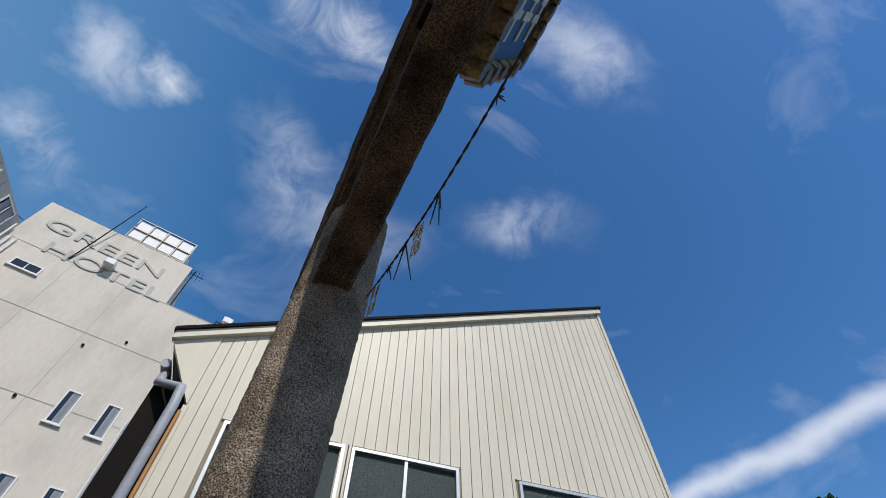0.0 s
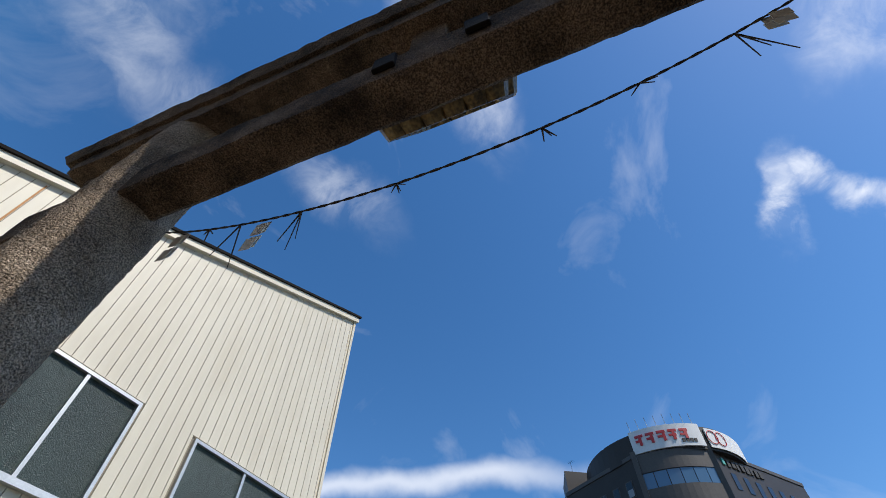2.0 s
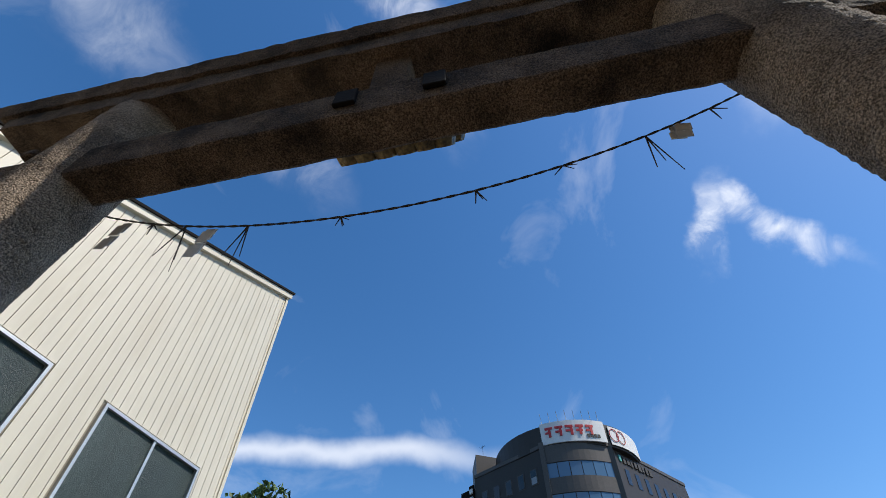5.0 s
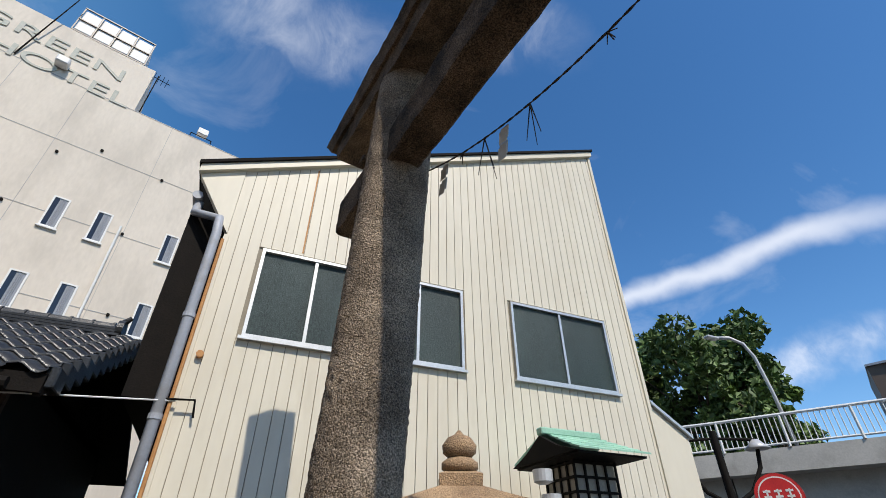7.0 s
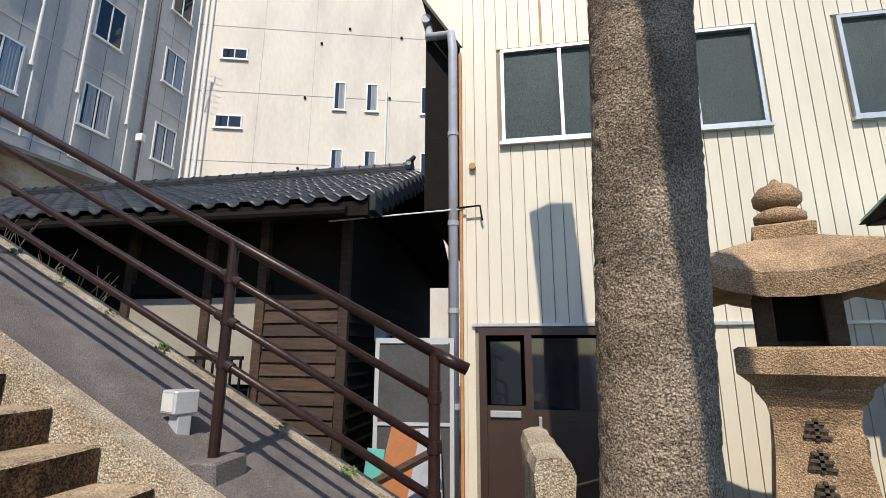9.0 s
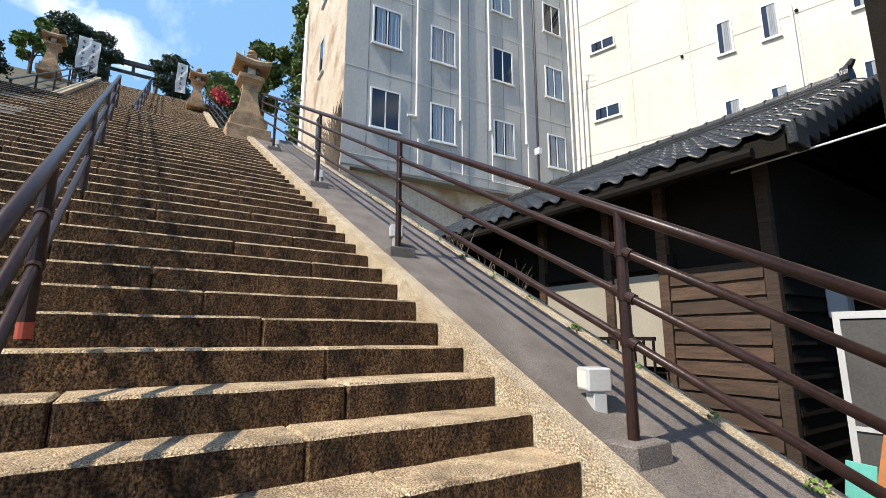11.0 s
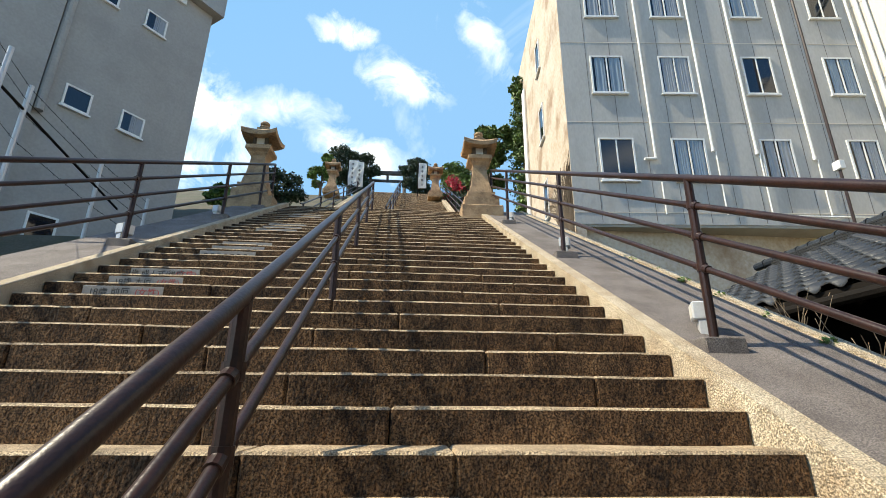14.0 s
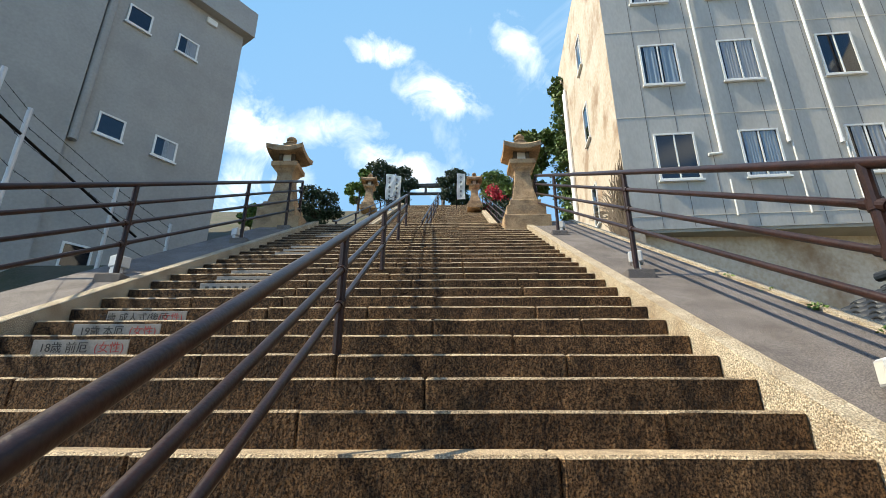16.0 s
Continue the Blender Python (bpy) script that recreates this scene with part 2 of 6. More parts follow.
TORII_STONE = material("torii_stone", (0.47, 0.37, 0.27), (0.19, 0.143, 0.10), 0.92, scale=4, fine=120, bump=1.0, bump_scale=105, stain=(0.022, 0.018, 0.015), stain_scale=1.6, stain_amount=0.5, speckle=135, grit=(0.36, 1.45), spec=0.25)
# Pillar stone darkened to deepen the beams' shade, plus black weathering stains.
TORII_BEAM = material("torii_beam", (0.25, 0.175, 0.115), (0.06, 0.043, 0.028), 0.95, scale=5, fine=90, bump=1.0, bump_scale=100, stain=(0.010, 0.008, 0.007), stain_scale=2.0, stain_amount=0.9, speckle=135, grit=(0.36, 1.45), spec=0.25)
LANTERN_STONE = material("lantern_stone", (0.55, 0.37, 0.21), (0.26, 0.16, 0.088), 0.85, scale=5, fine=90, bump=0.7, bump_scale=100, stain=(0.085, 0.06, 0.04), stain_scale=3.5, stain_amount=0.45, speckle=150, grit=(0.5, 1.3))
CONCRETE = material("concrete", (0.20, 0.172, 0.158), (0.10, 0.084, 0.077), 0.9, scale=3, fine=110, bump=0.5, bump_scale=100, stain=(0.085, 0.066, 0.055), stain_scale=1.4, stain_amount=0.55, speckle=125, grit=(0.5, 1.35))
ASPHALT = material("asphalt", (0.06, 0.06, 0.06), (0.04, 0.04, 0.04), 0.9, scale=2, fine=150, bump=0.4)
EARTH = material("earth", (0.10, 0.085, 0.06), (0.05, 0.05, 0.03), 0.95, scale=1.5, fine=20, bump=0.4, stain=(0.04, 0.06, 0.02), stain_scale=0.6)
SIDING = material("siding", (0.68, 0.62, 0.49), (0.63, 0.57, 0.45), 0.5, scale=1.2, fine=9, bump=0.03, stretch=(1, 1, 0.25), stain=(0.52, 0.44, 0.31), stain_scale=3.0, stain_amount=0.25)
SEAM = material("siding_seam", (0.30, 0.26, 0.19), rough=0.7, bump=0)
FROST = material("frosted_glass", (0.046, 0.070, 0.063), (0.016, 0.028, 0.026), 0.34, scale=1.6, fine=60, bump=0.5, bump_scale=170, stretch=(1, 1, 0.45), spec=0.35)
DARK_GLASS = glass_material("dark_glass", (0.012, 0.015, 0.02), 0.04)
BLUE_GLASS = glass_material("blue_glass", (0.10, 0.19, 0.30), 0.05)
ALU = material("aluminium", (0.62, 0.62, 0.60), (0.5, 0.5, 0.48), 0.4, 0.6, bump=0.02)
WHITE_PAINT = material("white_paint", (0.78, 0.77, 0.74), (0.70, 0.69, 0.66), 0.55, bump=0.03)
BROWN_PAINT = material("brown_paint", (0.034, 0.016, 0.014), (0.016, 0.008, 0.007), 0.36, scale=9, fine=70, bump=0.08, stain=(0.065, 0.026, 0.016), stain_scale=12, stain_amount=0.3, spec=0.28)
RED_BAND = material("red_band", (0.35, 0.06, 0.03), rough=0.6, bump=0.03)
DOOR_BROWN = material("door_brown", (0.055, 0.03, 0.022), (0.04, 0.022, 0.016), 0.4, bump=0.04)
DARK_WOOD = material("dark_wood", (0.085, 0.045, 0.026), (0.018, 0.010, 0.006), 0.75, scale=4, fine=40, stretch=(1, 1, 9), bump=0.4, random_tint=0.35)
# Near-black for dark wood and fittings, and painted shade on some walls and hollows.
NEAR_BLACK = material("near_black", (0.013, 0.010, 0.008), (0.007, 0.006, 0.005), 0.85, bump=0.2, spec=0.15)
TILE = material("roof_tile", (0.034, 0.034, 0.034), (0.013, 0.013, 0.013), 0.32, scale=9, fine=60, bump=0.2, random_tint=0.3)
TILE_BULK = material("roof_tile_joined", (0.034, 0.034, 0.034), (0.013, 0.013, 0.013), 0.32, scale=9, fine=60, bump=0.2, island=0.3)
PLASTER_CREAM = material("plaster_cream", (0.62, 0.52, 0.36), (0.50, 0.41, 0.28), 0.88, scale=1.4, fine=12, bump=0.06, stain=(0.33, 0.26, 0.17), stain_scale=0.8, stain_amount=0.4)
PLASTER = material("plaster", (0.36, 0.325, 0.265), (0.27, 0.24, 0.195), 0.9, scale=2, bump=0.1)
SHEET_GREY = material("sheet_grey", (0.075, 0.072, 0.07), (0.045, 0.043, 0.042), 0.6, scale=3, bump=0.05)
PIPE_GREY = material("pipe_grey", (0.40, 0.42, 0.46), (0.34, 0.36, 0.40), 0.5, scale=3, bump=0.03, stain=(0.25, 0.23, 0.2), stain_scale=4)
RUST = material("rust_orange", (0.55, 0.27, 0.09), (0.40, 0.18, 0.06), 0.7, scale=7, bump=0.1)
HOTEL_GREY = material("hotel_grey", (0.47, 0.452, 0.42), (0.395, 0.378, 0.35), 0.8, scale=1.0, fine=14, bump=0.05, stretch=(1, 1, 0.4), stain=(0.29, 0.27, 0.245), stain_scale=0.8, stain_amount=0.4)
HOTEL_WHITE = material("hotel_white", (0.70, 0.625, 0.525), (0.62, 0.55, 0.46), 0.85, scale=0.7, fine=9, bump=0.05, stretch=(1, 1, 0.35), stain=(0.48, 0.43, 0.36), stain_scale=0.7, stain_amount=0.4)
HOTEL_TAN = material("hotel_tan", (0.46, 0.355, 0.25), (0.60, 0.53, 0.44), 0.85, scale=0.8, fine=9, bump=0.08, stain=(0.26, 0.15, 0.08), stain_scale=0.9, stain_amount=0.75)
LEFT_GREY = material("left_grey", (0.36, 0.35, 0.33), (0.30, 0.29, 0.275), 0.85, scale=0.8, fine=12, bump=0.06, stain=(0.22, 0.21, 0.2), stain_scale=0.5, stain_amount=0.4)
LETTER = material("letter_green_grey", (0.36, 0.38, 0.32), (0.50, 0.48, 0.42), 0.7, scale=5, bump=0.05)
CURTAIN = material("curtain", (0.30, 0.31, 0.32), (0.20, 0.21, 0.23), 0.6, scale=9, stretch=(6, 6, 0.2), bump=0.1)
CURTAIN_BLUE = material("curtain_blue", (0.22, 0.28, 0.33), (0.14, 0.19, 0.24), 0.6, scale=9, stretch=(6, 6, 0.2), bump=0.1)
for cloth_mat in (CURTAIN, CURTAIN_BLUE):
    cloth_mat.node_tree.nodes["Principled BSDF"].inputs["Coat Weight"].default_value = 0.8
COPPER_GREEN = material("copper_green", (0.34, 0.58, 0.43), (0.25, 0.45, 0.34), 0.6, scale=5, bump=0.08, random_tint=0.12)
PAPER = material("paper", (0.75, 0.73, 0.68), (0.68, 0.66, 0.6), 0.9, bump=0.03)
ROPE = material("straw_rope", (0.09, 0.075, 0.06), (0.05, 0.04, 0.035), 0.95, scale=40, bump=0.4)
GOLD = material("gilt", (0.34, 0.23, 0.085), (0.07, 0.05, 0.025), 0.45, 0.3, scale=20, bump=0.3)
PLAQUE_BLUE = material("plaque_blue", (0.035, 0.11, 0.26), (0.03, 0.09, 0.2), 0.5, bump=0.05)
CAR_BLACK = material("car_black", (0.006, 0.008, 0.014), (0.005, 0.006, 0.011), 0.14, bump=0, spec=0.35)
RUBBER = material("rubber", (0.015, 0.015, 0.015), rough=0.8, bump=0.1)
TAIL_RED = glass_material("tail_red", (0.25, 0.01, 0.008), 0.15)
SIGN_RED = material("sign_red", (0.6, 0.03, 0.03), rough=0.45, bump=0)
SIGN_BLUE = material("sign_blue", (0.03, 0.09, 0.42), rough=0.45, bump=0)
OVERPASS = material("overpass_concrete", (0.50, 0.48, 0.44), (0.40, 0.385, 0.355), 0.85, scale=1.5, fine=20, bump=0.05, stain=(0.25, 0.23, 0.2), stain_scale=1.2, stain_amount=0.5)
TOWER_BROWN = material("tower_brown", (0.050, 0.041, 0.035), (0.042, 0.035, 0.030), 0.5, scale=0.5, fine=4, bump=0.02, spec=0.3)
TOWER_BAND = material("tower_band", (0.105, 0.092, 0.082), (0.085, 0.076, 0.068), 0.5, scale=0.5, fine=4, bump=0.02, spec=0.3)
SHOP_BROWN = material("shop_brown", (0.16, 0.115, 0.085), (0.13, 0.09, 0.07), 0.7, scale=0.7, bump=0.03)
SHOP_TAN = material("shop_tan", (0.55, 0.38, 0.22), (0.48, 0.33, 0.19), 0.7, scale=0.7, bump=0.03)
LEAF = material("leaf", (0.12, 0.19, 0.045), (0.05, 0.09, 0.022), 0.6, scale=1.2, fine=8, bump=0, island=0.4)
LEAF_DARK = material("leaf_dark", (0.022, 0.05, 0.018), (0.012, 0.028, 0.011), 0.65, scale=2, fine=8, bump=0, island=0.4)
LEAF_LIGHT = material("leaf_light", (0.13, 0.20, 0.035), (0.08, 0.14, 0.03), 0.6, scale=2, fine=8, bump=0, island=0.4)
FLOWER = material("flower_red", (0.55, 0.02, 0.06), (0.4, 0.015, 0.05), 0.6, scale=4, bump=0, island=0.3)
BARK = material("bark", (0.11, 0.08, 0.055), (0.06, 0.045, 0.03), 0.9, scale=8, bump=0.5)
DRY = material("dry_twig", (0.25, 0.19, 0.13), (0.16, 0.12, 0.08), 0.9, bump=0.1)
LIGHT_GREY = material("light_grey_metal", (0.55, 0.55, 0.55), (0.48, 0.48, 0.48), 0.4, 0.2, bump=0.02)
LENS = material("lamp_lens", (0.75, 0.72, 0.66), (0.7, 0.67, 0.6), 0.2, bump=0)
ORANGE_BOARD = material("orange_board", (0.42, 0.16, 0.05), (0.33, 0.12, 0.04), 0.7, bump=0.05)
TEAL = material("teal_plastic", (0.10, 0.42, 0.36), rough=0.5, bump=0.02)
PLATE = material("plate_stone", (0.34, 0.315, 0.28), (0.24, 0.22, 0.19), 0.8, scale=8, bump=0.1)
INK = material("ink", (0.05, 0.045, 0.04), rough=0.7, bump=0)
INK_RED = material("ink_red", (0.42, 0.07, 0.06), rough=0.7, bump=0)


# ---- building helpers ----
def thing(name, x=0, y=0, z=0, rz=0, label="", category="", group="", kind=""):
    ob = new(name)
    ob.empty_display_size = 0.1
    ob.matrix_basis = pose(x, y, z, 0, 0, rz)
    return tagged(ob, label, category, group, kind)


def mesh_of(bm, mat, smooth=False):
    me = bpy.data.meshes.new("m")
    bmesh.ops.recalc_face_normals(bm, faces=bm.faces)
    bm.to_mesh(me)
    bm.free()
    if smooth:
        me.shade_smooth()
    me.materials.append(mat)
    return me


def part(name, bm, mat, parent=None, label="", smooth=False):
    me = bm if isinstance(bm, bpy.types.Mesh) else mesh_of(bm, mat, smooth)
    ob = new(name, me)
    if parent:
        ob.parent = parent
    if label:
        ob["label"] = label
    return ob


def single(name, bm, mat, label="", category="", group="", kind="", smooth=False):
    return tagged(part(name, bm, mat, None, "", smooth), label, category, group, kind)


def box(x0, x1, y0, y1, z0, z1, bevel=0.0, bm=None):
    own = bmesh.new()
    vs = [own.verts.new((x, y, z)) for x in (x0, x1) for y in (y0, y1) for z in (z0, z1)]
    for f in ((0, 1, 3, 2), (4, 6, 7, 5), (0, 4, 5, 1), (2, 3, 7, 6), (0, 2, 6, 4), (1, 5, 7, 3)):
        own.faces.new([vs[i] for i in f])
    if bevel:
        bmesh.ops.bevel(own, geom=own.edges[:], offset=bevel, segments=1, affect="EDGES", profile=0.5)
    return joined(own, bm)


def joined(own, bm):
    if bm is None:
        return own
    me = bpy.data.meshes.new("tmp")
    own.to_mesh(me)
    own.free()
    bm.from_mesh(me)
    bpy.data.meshes.remove(me)
    return bm


def rod(p0, p1, r0, r1=None, n=10, bm=None, caps=True):
    """A round bar from p0 to p1."""
    bm = bm or bmesh.new()
    r1 = r0 if r1 is None else r1
    p0, p1 = Vector(p0), Vector(p1)
    d = (p1 - p0).normalized()
    a = d.cross(Vector((0, 0, 1)) if abs(d.z) < 0.95 else Vector((1, 0, 0))).normalized()
    b = d.cross(a)
    rings = []
    for p, r in ((p0, r0), (p1, r1)):
        rings.append([bm.verts.new(p + (a * math.cos(t) + b * math.sin(t)) * r) for t in [2 * math.pi * i / n for i in range(n)]])
    for i in range(n):
        bm.faces.new((rings[0][i], rings[0][(i + 1) % n], rings[1][(i + 1) % n], rings[1][i]))
    if caps:
        bm.faces.new(rings[0][::-1])
        bm.faces.new(rings[1])
    return bm


def tube(points, r, n=8, bm=None):
    """One bent bar through the points, with a shared ring at each bend."""
    bm = bm or bmesh.new()
    pts = [Vector(p) for p in points]
    rings = []
    ref = None
    for i, p in enumerate(pts):
        d = ((pts[i] - pts[i - 1]).normalized() if i else Vector()) + ((pts[i + 1] - pts[i]).normalized() if i < len(pts) - 1 else Vector())
        d.normalize()
        if ref is None:
            ref = d.cross(Vector((0, 0, 1)) if abs(d.z) < 0.95 else Vector((1, 0, 0))).normalized()
        a = (ref - d * ref.dot(d)).normalized()
        b = d.cross(a)
        ref = a
        rings.append([bm.verts.new(p + (a * math.cos(t) + b * math.sin(t)) * r) for t in [2 * math.pi * k / n for k in range(n)]])
    for u, v in zip(rings, rings[1:]):
        for k in range(n):
            bm.faces.new((u[k], u[(k + 1) % n], v[(k + 1) % n], v[k]))
    bm.faces.new(rings[0][::-1])
    bm.faces.new(rings[-1])
    return bm


def loft(profile, sides=24, bm=None, square=0.0, center=(0, 0), turn=0.0):
    """A turned or many-sided body from (radius, z) pairs; with few sides a prism."""
    bm = bm or bmesh.new()
    rings = []
    for r, z in profile:
        ring = []
        for i in range(sides):
            t = 2 * math.pi * (i + 0.5) / sides + turn
            ring.append(bm.verts.new((center[0] + r * math.cos(t), center[1] + r * math.sin(t), z)))
        rings.append(ring)
    for a, b in zip(rings, rings[1:]):
        for i in range(sides):
            bm.faces.new((a[i], a[(i + 1) % sides], b[(i + 1) % sides], b[i]))
    bm.faces.new(rings[0][::-1])
    bm.faces.new(rings[-1])
    return bm


def prism(outline, h0, h1, axis="z", bm=None):
    """A flat outline pushed from h0 to h1 along an axis."""
    bm = bm or bmesh.new()

    def at(p, h):
        return {"z": (p[0], p[1], h), "y": (p[0], h, p[1]), "x": (h, p[0], p[1])}[axis]
    lo, hi = [bm.verts.new(at(p, h0)) for p in outline], [bm.verts.new(at(p, h1)) for p in outline]
    n = len(outline)
    for i in range(n):
        bm.faces.new((lo[i], lo[(i + 1) % n], hi[(i + 1) % n], hi[i]))
    bm.faces.new(lo[::-1])
    bm.faces.new(hi)
    return bm


def wrinkle(bm, amount, scale):
    for v in bm.verts:
        v.co += noise.noise_vector(v.co * scale) * amount
    return bm


def words(name, text, size, mat, parent, m, depth=0.01, label=""):
    cu = bpy.data.curves.new("t", "FONT")
    cu.body, cu.size, cu.extrude, cu.align_x, cu.align_y = text, size, depth, "CENTER", "CENTER"
    tmp = new("t", cu)
    me = bpy.data.meshes.new_from_object(tmp.evaluated_get(bpy.context.evaluated_depsgraph_get()))
    bpy.data.objects.remove(tmp)
    me.materials.clear()
    me.materials.append(mat)
    ob = part(name, me, mat, parent, label)
    ob.matrix_basis = m
    return ob


def leaves(bm, centre, radius, count, size, flat=1.0, seed=0):
    """Many small leaf clumps, as bent quads, spread over an uneven ball."""
    rnd = random.Random(seed)
    c = Vector(centre)
    for _ in range(count):
        d = Vector((rnd.gauss(0, 1), rnd.gauss(0, 1), rnd.gauss(0, 1))).normalized()
        r = radius * (0.35 + 0.65 * rnd.random() ** 0.45) * (0.85 + 0.4 * noise.noise(d * 1.7 + c))
        p = c + Vector((d.x * r, d.y * r, d.z * r * flat))
        a = Vector((rnd.uniform(-1, 1), rnd.uniform(-1, 1), rnd.uniform(-1, 1))).normalized()
        b = a.cross(Vector((rnd.uniform(-1, 1), rnd.uniform(-1, 1), rnd.uniform(-1, 1)))).normalized()
        s = size * rnd.uniform(0.6, 1.4)
        v = [bm.verts.new(p + a * s), bm.verts.new(p + b * s * 0.6), bm.verts.new(p - a * s), bm.verts.new(p - b * s * 0.6 + a.cross(b) * s * 0.4)]
        bm.faces.new((v[0], v[1], v[2]))
        bm.faces.new((v[0], v[2], v[3]))
    return bm

# ---- plan numbers ----
G = 0.12                     # street level
TREAD, RISE = 0.336, 0.1785
X0, Z0 = -3.04, 1.715        # edge of the step number 0
SY0, SY1 = -2.70, 2.485      # the stairs' two ends
K0, K1 = -8, 32              # first and last step of the lower flight
FY = 4.95                    # face of the cream building


def edge(k):
    return X0 - TREAD * k, Z0 + RISE * k


def slope(x):
    return Z0 + (X0 - x) * RISE / TREAD


# ---- ground ----
gb = bmesh.new()
for f in (((-0.4, -900), (900, -900), (900, 900), (-0.4, 900)),):
    gb.faces.new([gb.verts.new((*p, G)) for p in f])
ob = single("road", gb, ASPHALT, "grey asphalt street at the foot of the stairs", "road", kind="structure")
hb = bmesh.new()
lines = [(-0.4, G - 0.05), (-8, G - 0.05), (-14, 6.4), (-16.3, 7.1), (-33.4, 16.6), (-60, 17.0), (-900, 17.0)]
yard = [(-0.4, G - 0.05), (-15.9, 2.4), (-16.0, 7.1), (-33.4, 16.6), (-60, 17.0), (-900, 17.0)]
low = [(-0.4, G - 0.05), (-15.9, 2.4), (-24.0, 3.0), (-33.4, 12.0), (-60, 17.0), (-900, 17.0)]
spans = [(a, b, -900, -3.6) for a, b in zip(lines, lines[1:])] + [(a, b, -3.6, 3.4) for a, b in zip(lines, lines[1:])]
spans += [(a, b, 3.4, 5.9) for a, b in zip(yard, yard[1:])] + [(a, b, 5.9, 900) for a, b in zip(low, low[1:])]
for (xa, za), (xb, zb), ya, yb in spans:
    za2, zb2 = (za - 0.6, zb - 0.6) if ya == -3.6 else (za, zb)
    hb.faces.new([hb.verts.new(p) for p in ((xa, ya, za2), (xb, ya, zb2), (xb, yb, zb2), (xa, yb, za2))])
single("ground", hb, EARTH, "bare hillside earth under the buildings", "ground", kind="structure")


# ---- stairs: stringers first ----
def stringer(name, ya, yb, mat, lift, x_from, x_to, label):
    outline = [(x_from, slope(x_from) + lift), (x_to, slope(x_to) + lift), (x_to, slope(x_to) - 1.2), (x_from, min(G - 0.1, slope(x_from) - 1.2))]
    return single(name, prism(outline, ya, yb, "y"), mat, label, "stair side", kind="structure")


XE = edge(K1)[0]
XS = -0.36
stringer("trim_curb_north", SY1, SY1 + 0.145, GRANITE_PALE, 0.075, XS, XE, "pale sloping granite kerb along the steps")
stringer("trim_slope_north", SY1 + 0.145, 3.74, CONCRETE, 0.05, XS, XE, "smooth grey concrete slope beside the stairs")
stringer("trim_edge_north", 3.74, 3.87, GRANITE_PALE, 0.08, XS, XE, "pale stone edge of the concrete slope")
stringer("trim_curb_south", SY0 - 0.145, SY0, GRANITE_PALE, 0.075, XS, XE, "pale sloping granite kerb along the steps")
stringer("trim_slope_south", -3.75, SY0 - 0.145, CONCRETE, 0.05, XS, XE, "smooth grey concrete slope beside the stairs")

# ---- cream building ----
house = thing("building", 0, 0, 0, label="cream vertical metal siding building with frosted windows", category="building")
TOPL, TOPR = (-1.30, 6.08), (5.12, 8.95)
FX0, FX1 = -0.80, 5.12


def roofline(x):
    return TOPL[1] + (x - TOPL[0]) * (TOPR[1] - TOPL[1]) / (TOPR[0] - TOPL[0])


WINDOWS = ((-0.375, 0.90, 4.01, 5.12), (0.98, 2.215, 4.01, 5.12), (2.96, 4.60, 4.01, 5.12))
DOOR = (-0.66, 1.02, G, 2.06)
# backing wall with real openings
cuts = sorted({FX0, FX1, *[w[0] for w in WINDOWS], *[w[1] for w in WINDOWS], DOOR[0], DOOR[1]})
for xa, xb in zip(cuts, cuts[1:]):
    mid = (xa + xb) / 2
    holes = sorted([(w[2], w[3]) for w in (*WINDOWS, DOOR) if w[0] < mid < w[1]])
    z = G
    for h0, h1 in (*holes, (None, None)):
        if h0 is None:
            part("wall", prism([(xa, z), (xb, z), (xb, roofline(xb) - 0.05), (xa, roofline(xa) - 0.05)], FY + 0.02, FY + 0.16, "y"), SEAM, house)
        else:
            if h0 > z:
                part("wall", prism([(xa, z), (xb, z), (xb, h0), (xa, h0)], FY + 0.02, FY + 0.16, "y"), SEAM, house)
            z = h1
# Side walls are near-black: their shade is put into the colour.
bulk = bmesh.new()
box(FX0, FX0 + 0.12, FY + 0.16, 12, G, 5.1, 0, bulk)
box(FX1 - 0.12, FX1, FY + 0.16, 12, G, 8.6, 0, bulk)
box(FX0, FX1, 12, 12.12, G, 6.0, 0, bulk)
part("side_wall", bulk, NEAR_BLACK, house, "side wall coloured near-black for its shade")
single_floor = box(FX0 + 0.13, FX1 - 0.13, FY + 0.17, 11.99, G, G + 0.02)
part("floor", single_floor, NEAR_BLACK, house)
rb = prism([(TOPL[0] - 0.02, TOPL[1]), (TOPR[0] + 0.08, TOPR[1] + 0.03), (TOPR[0] + 0.08, TOPR[1] + 0.075), (TOPL[0] - 0.02, TOPL[1] + 0.05)], FY - 0.10, 12.2, "y")
part("roof", rb, NEAR_BLACK, house)
fas = prism([(TOPL[0], TOPL[1] - 0.10), (TOPR[0] + 0.05, TOPR[1] - 0.10), (TOPR[0] + 0.05, TOPR[1] + 0.02), (TOPL[0], TOPL[1] + 0.02)], FY - 0.07, FY + 0.01, "y")
part("fascia", fas, SIDING, house, "cream metal fascia with a dark drip edge")
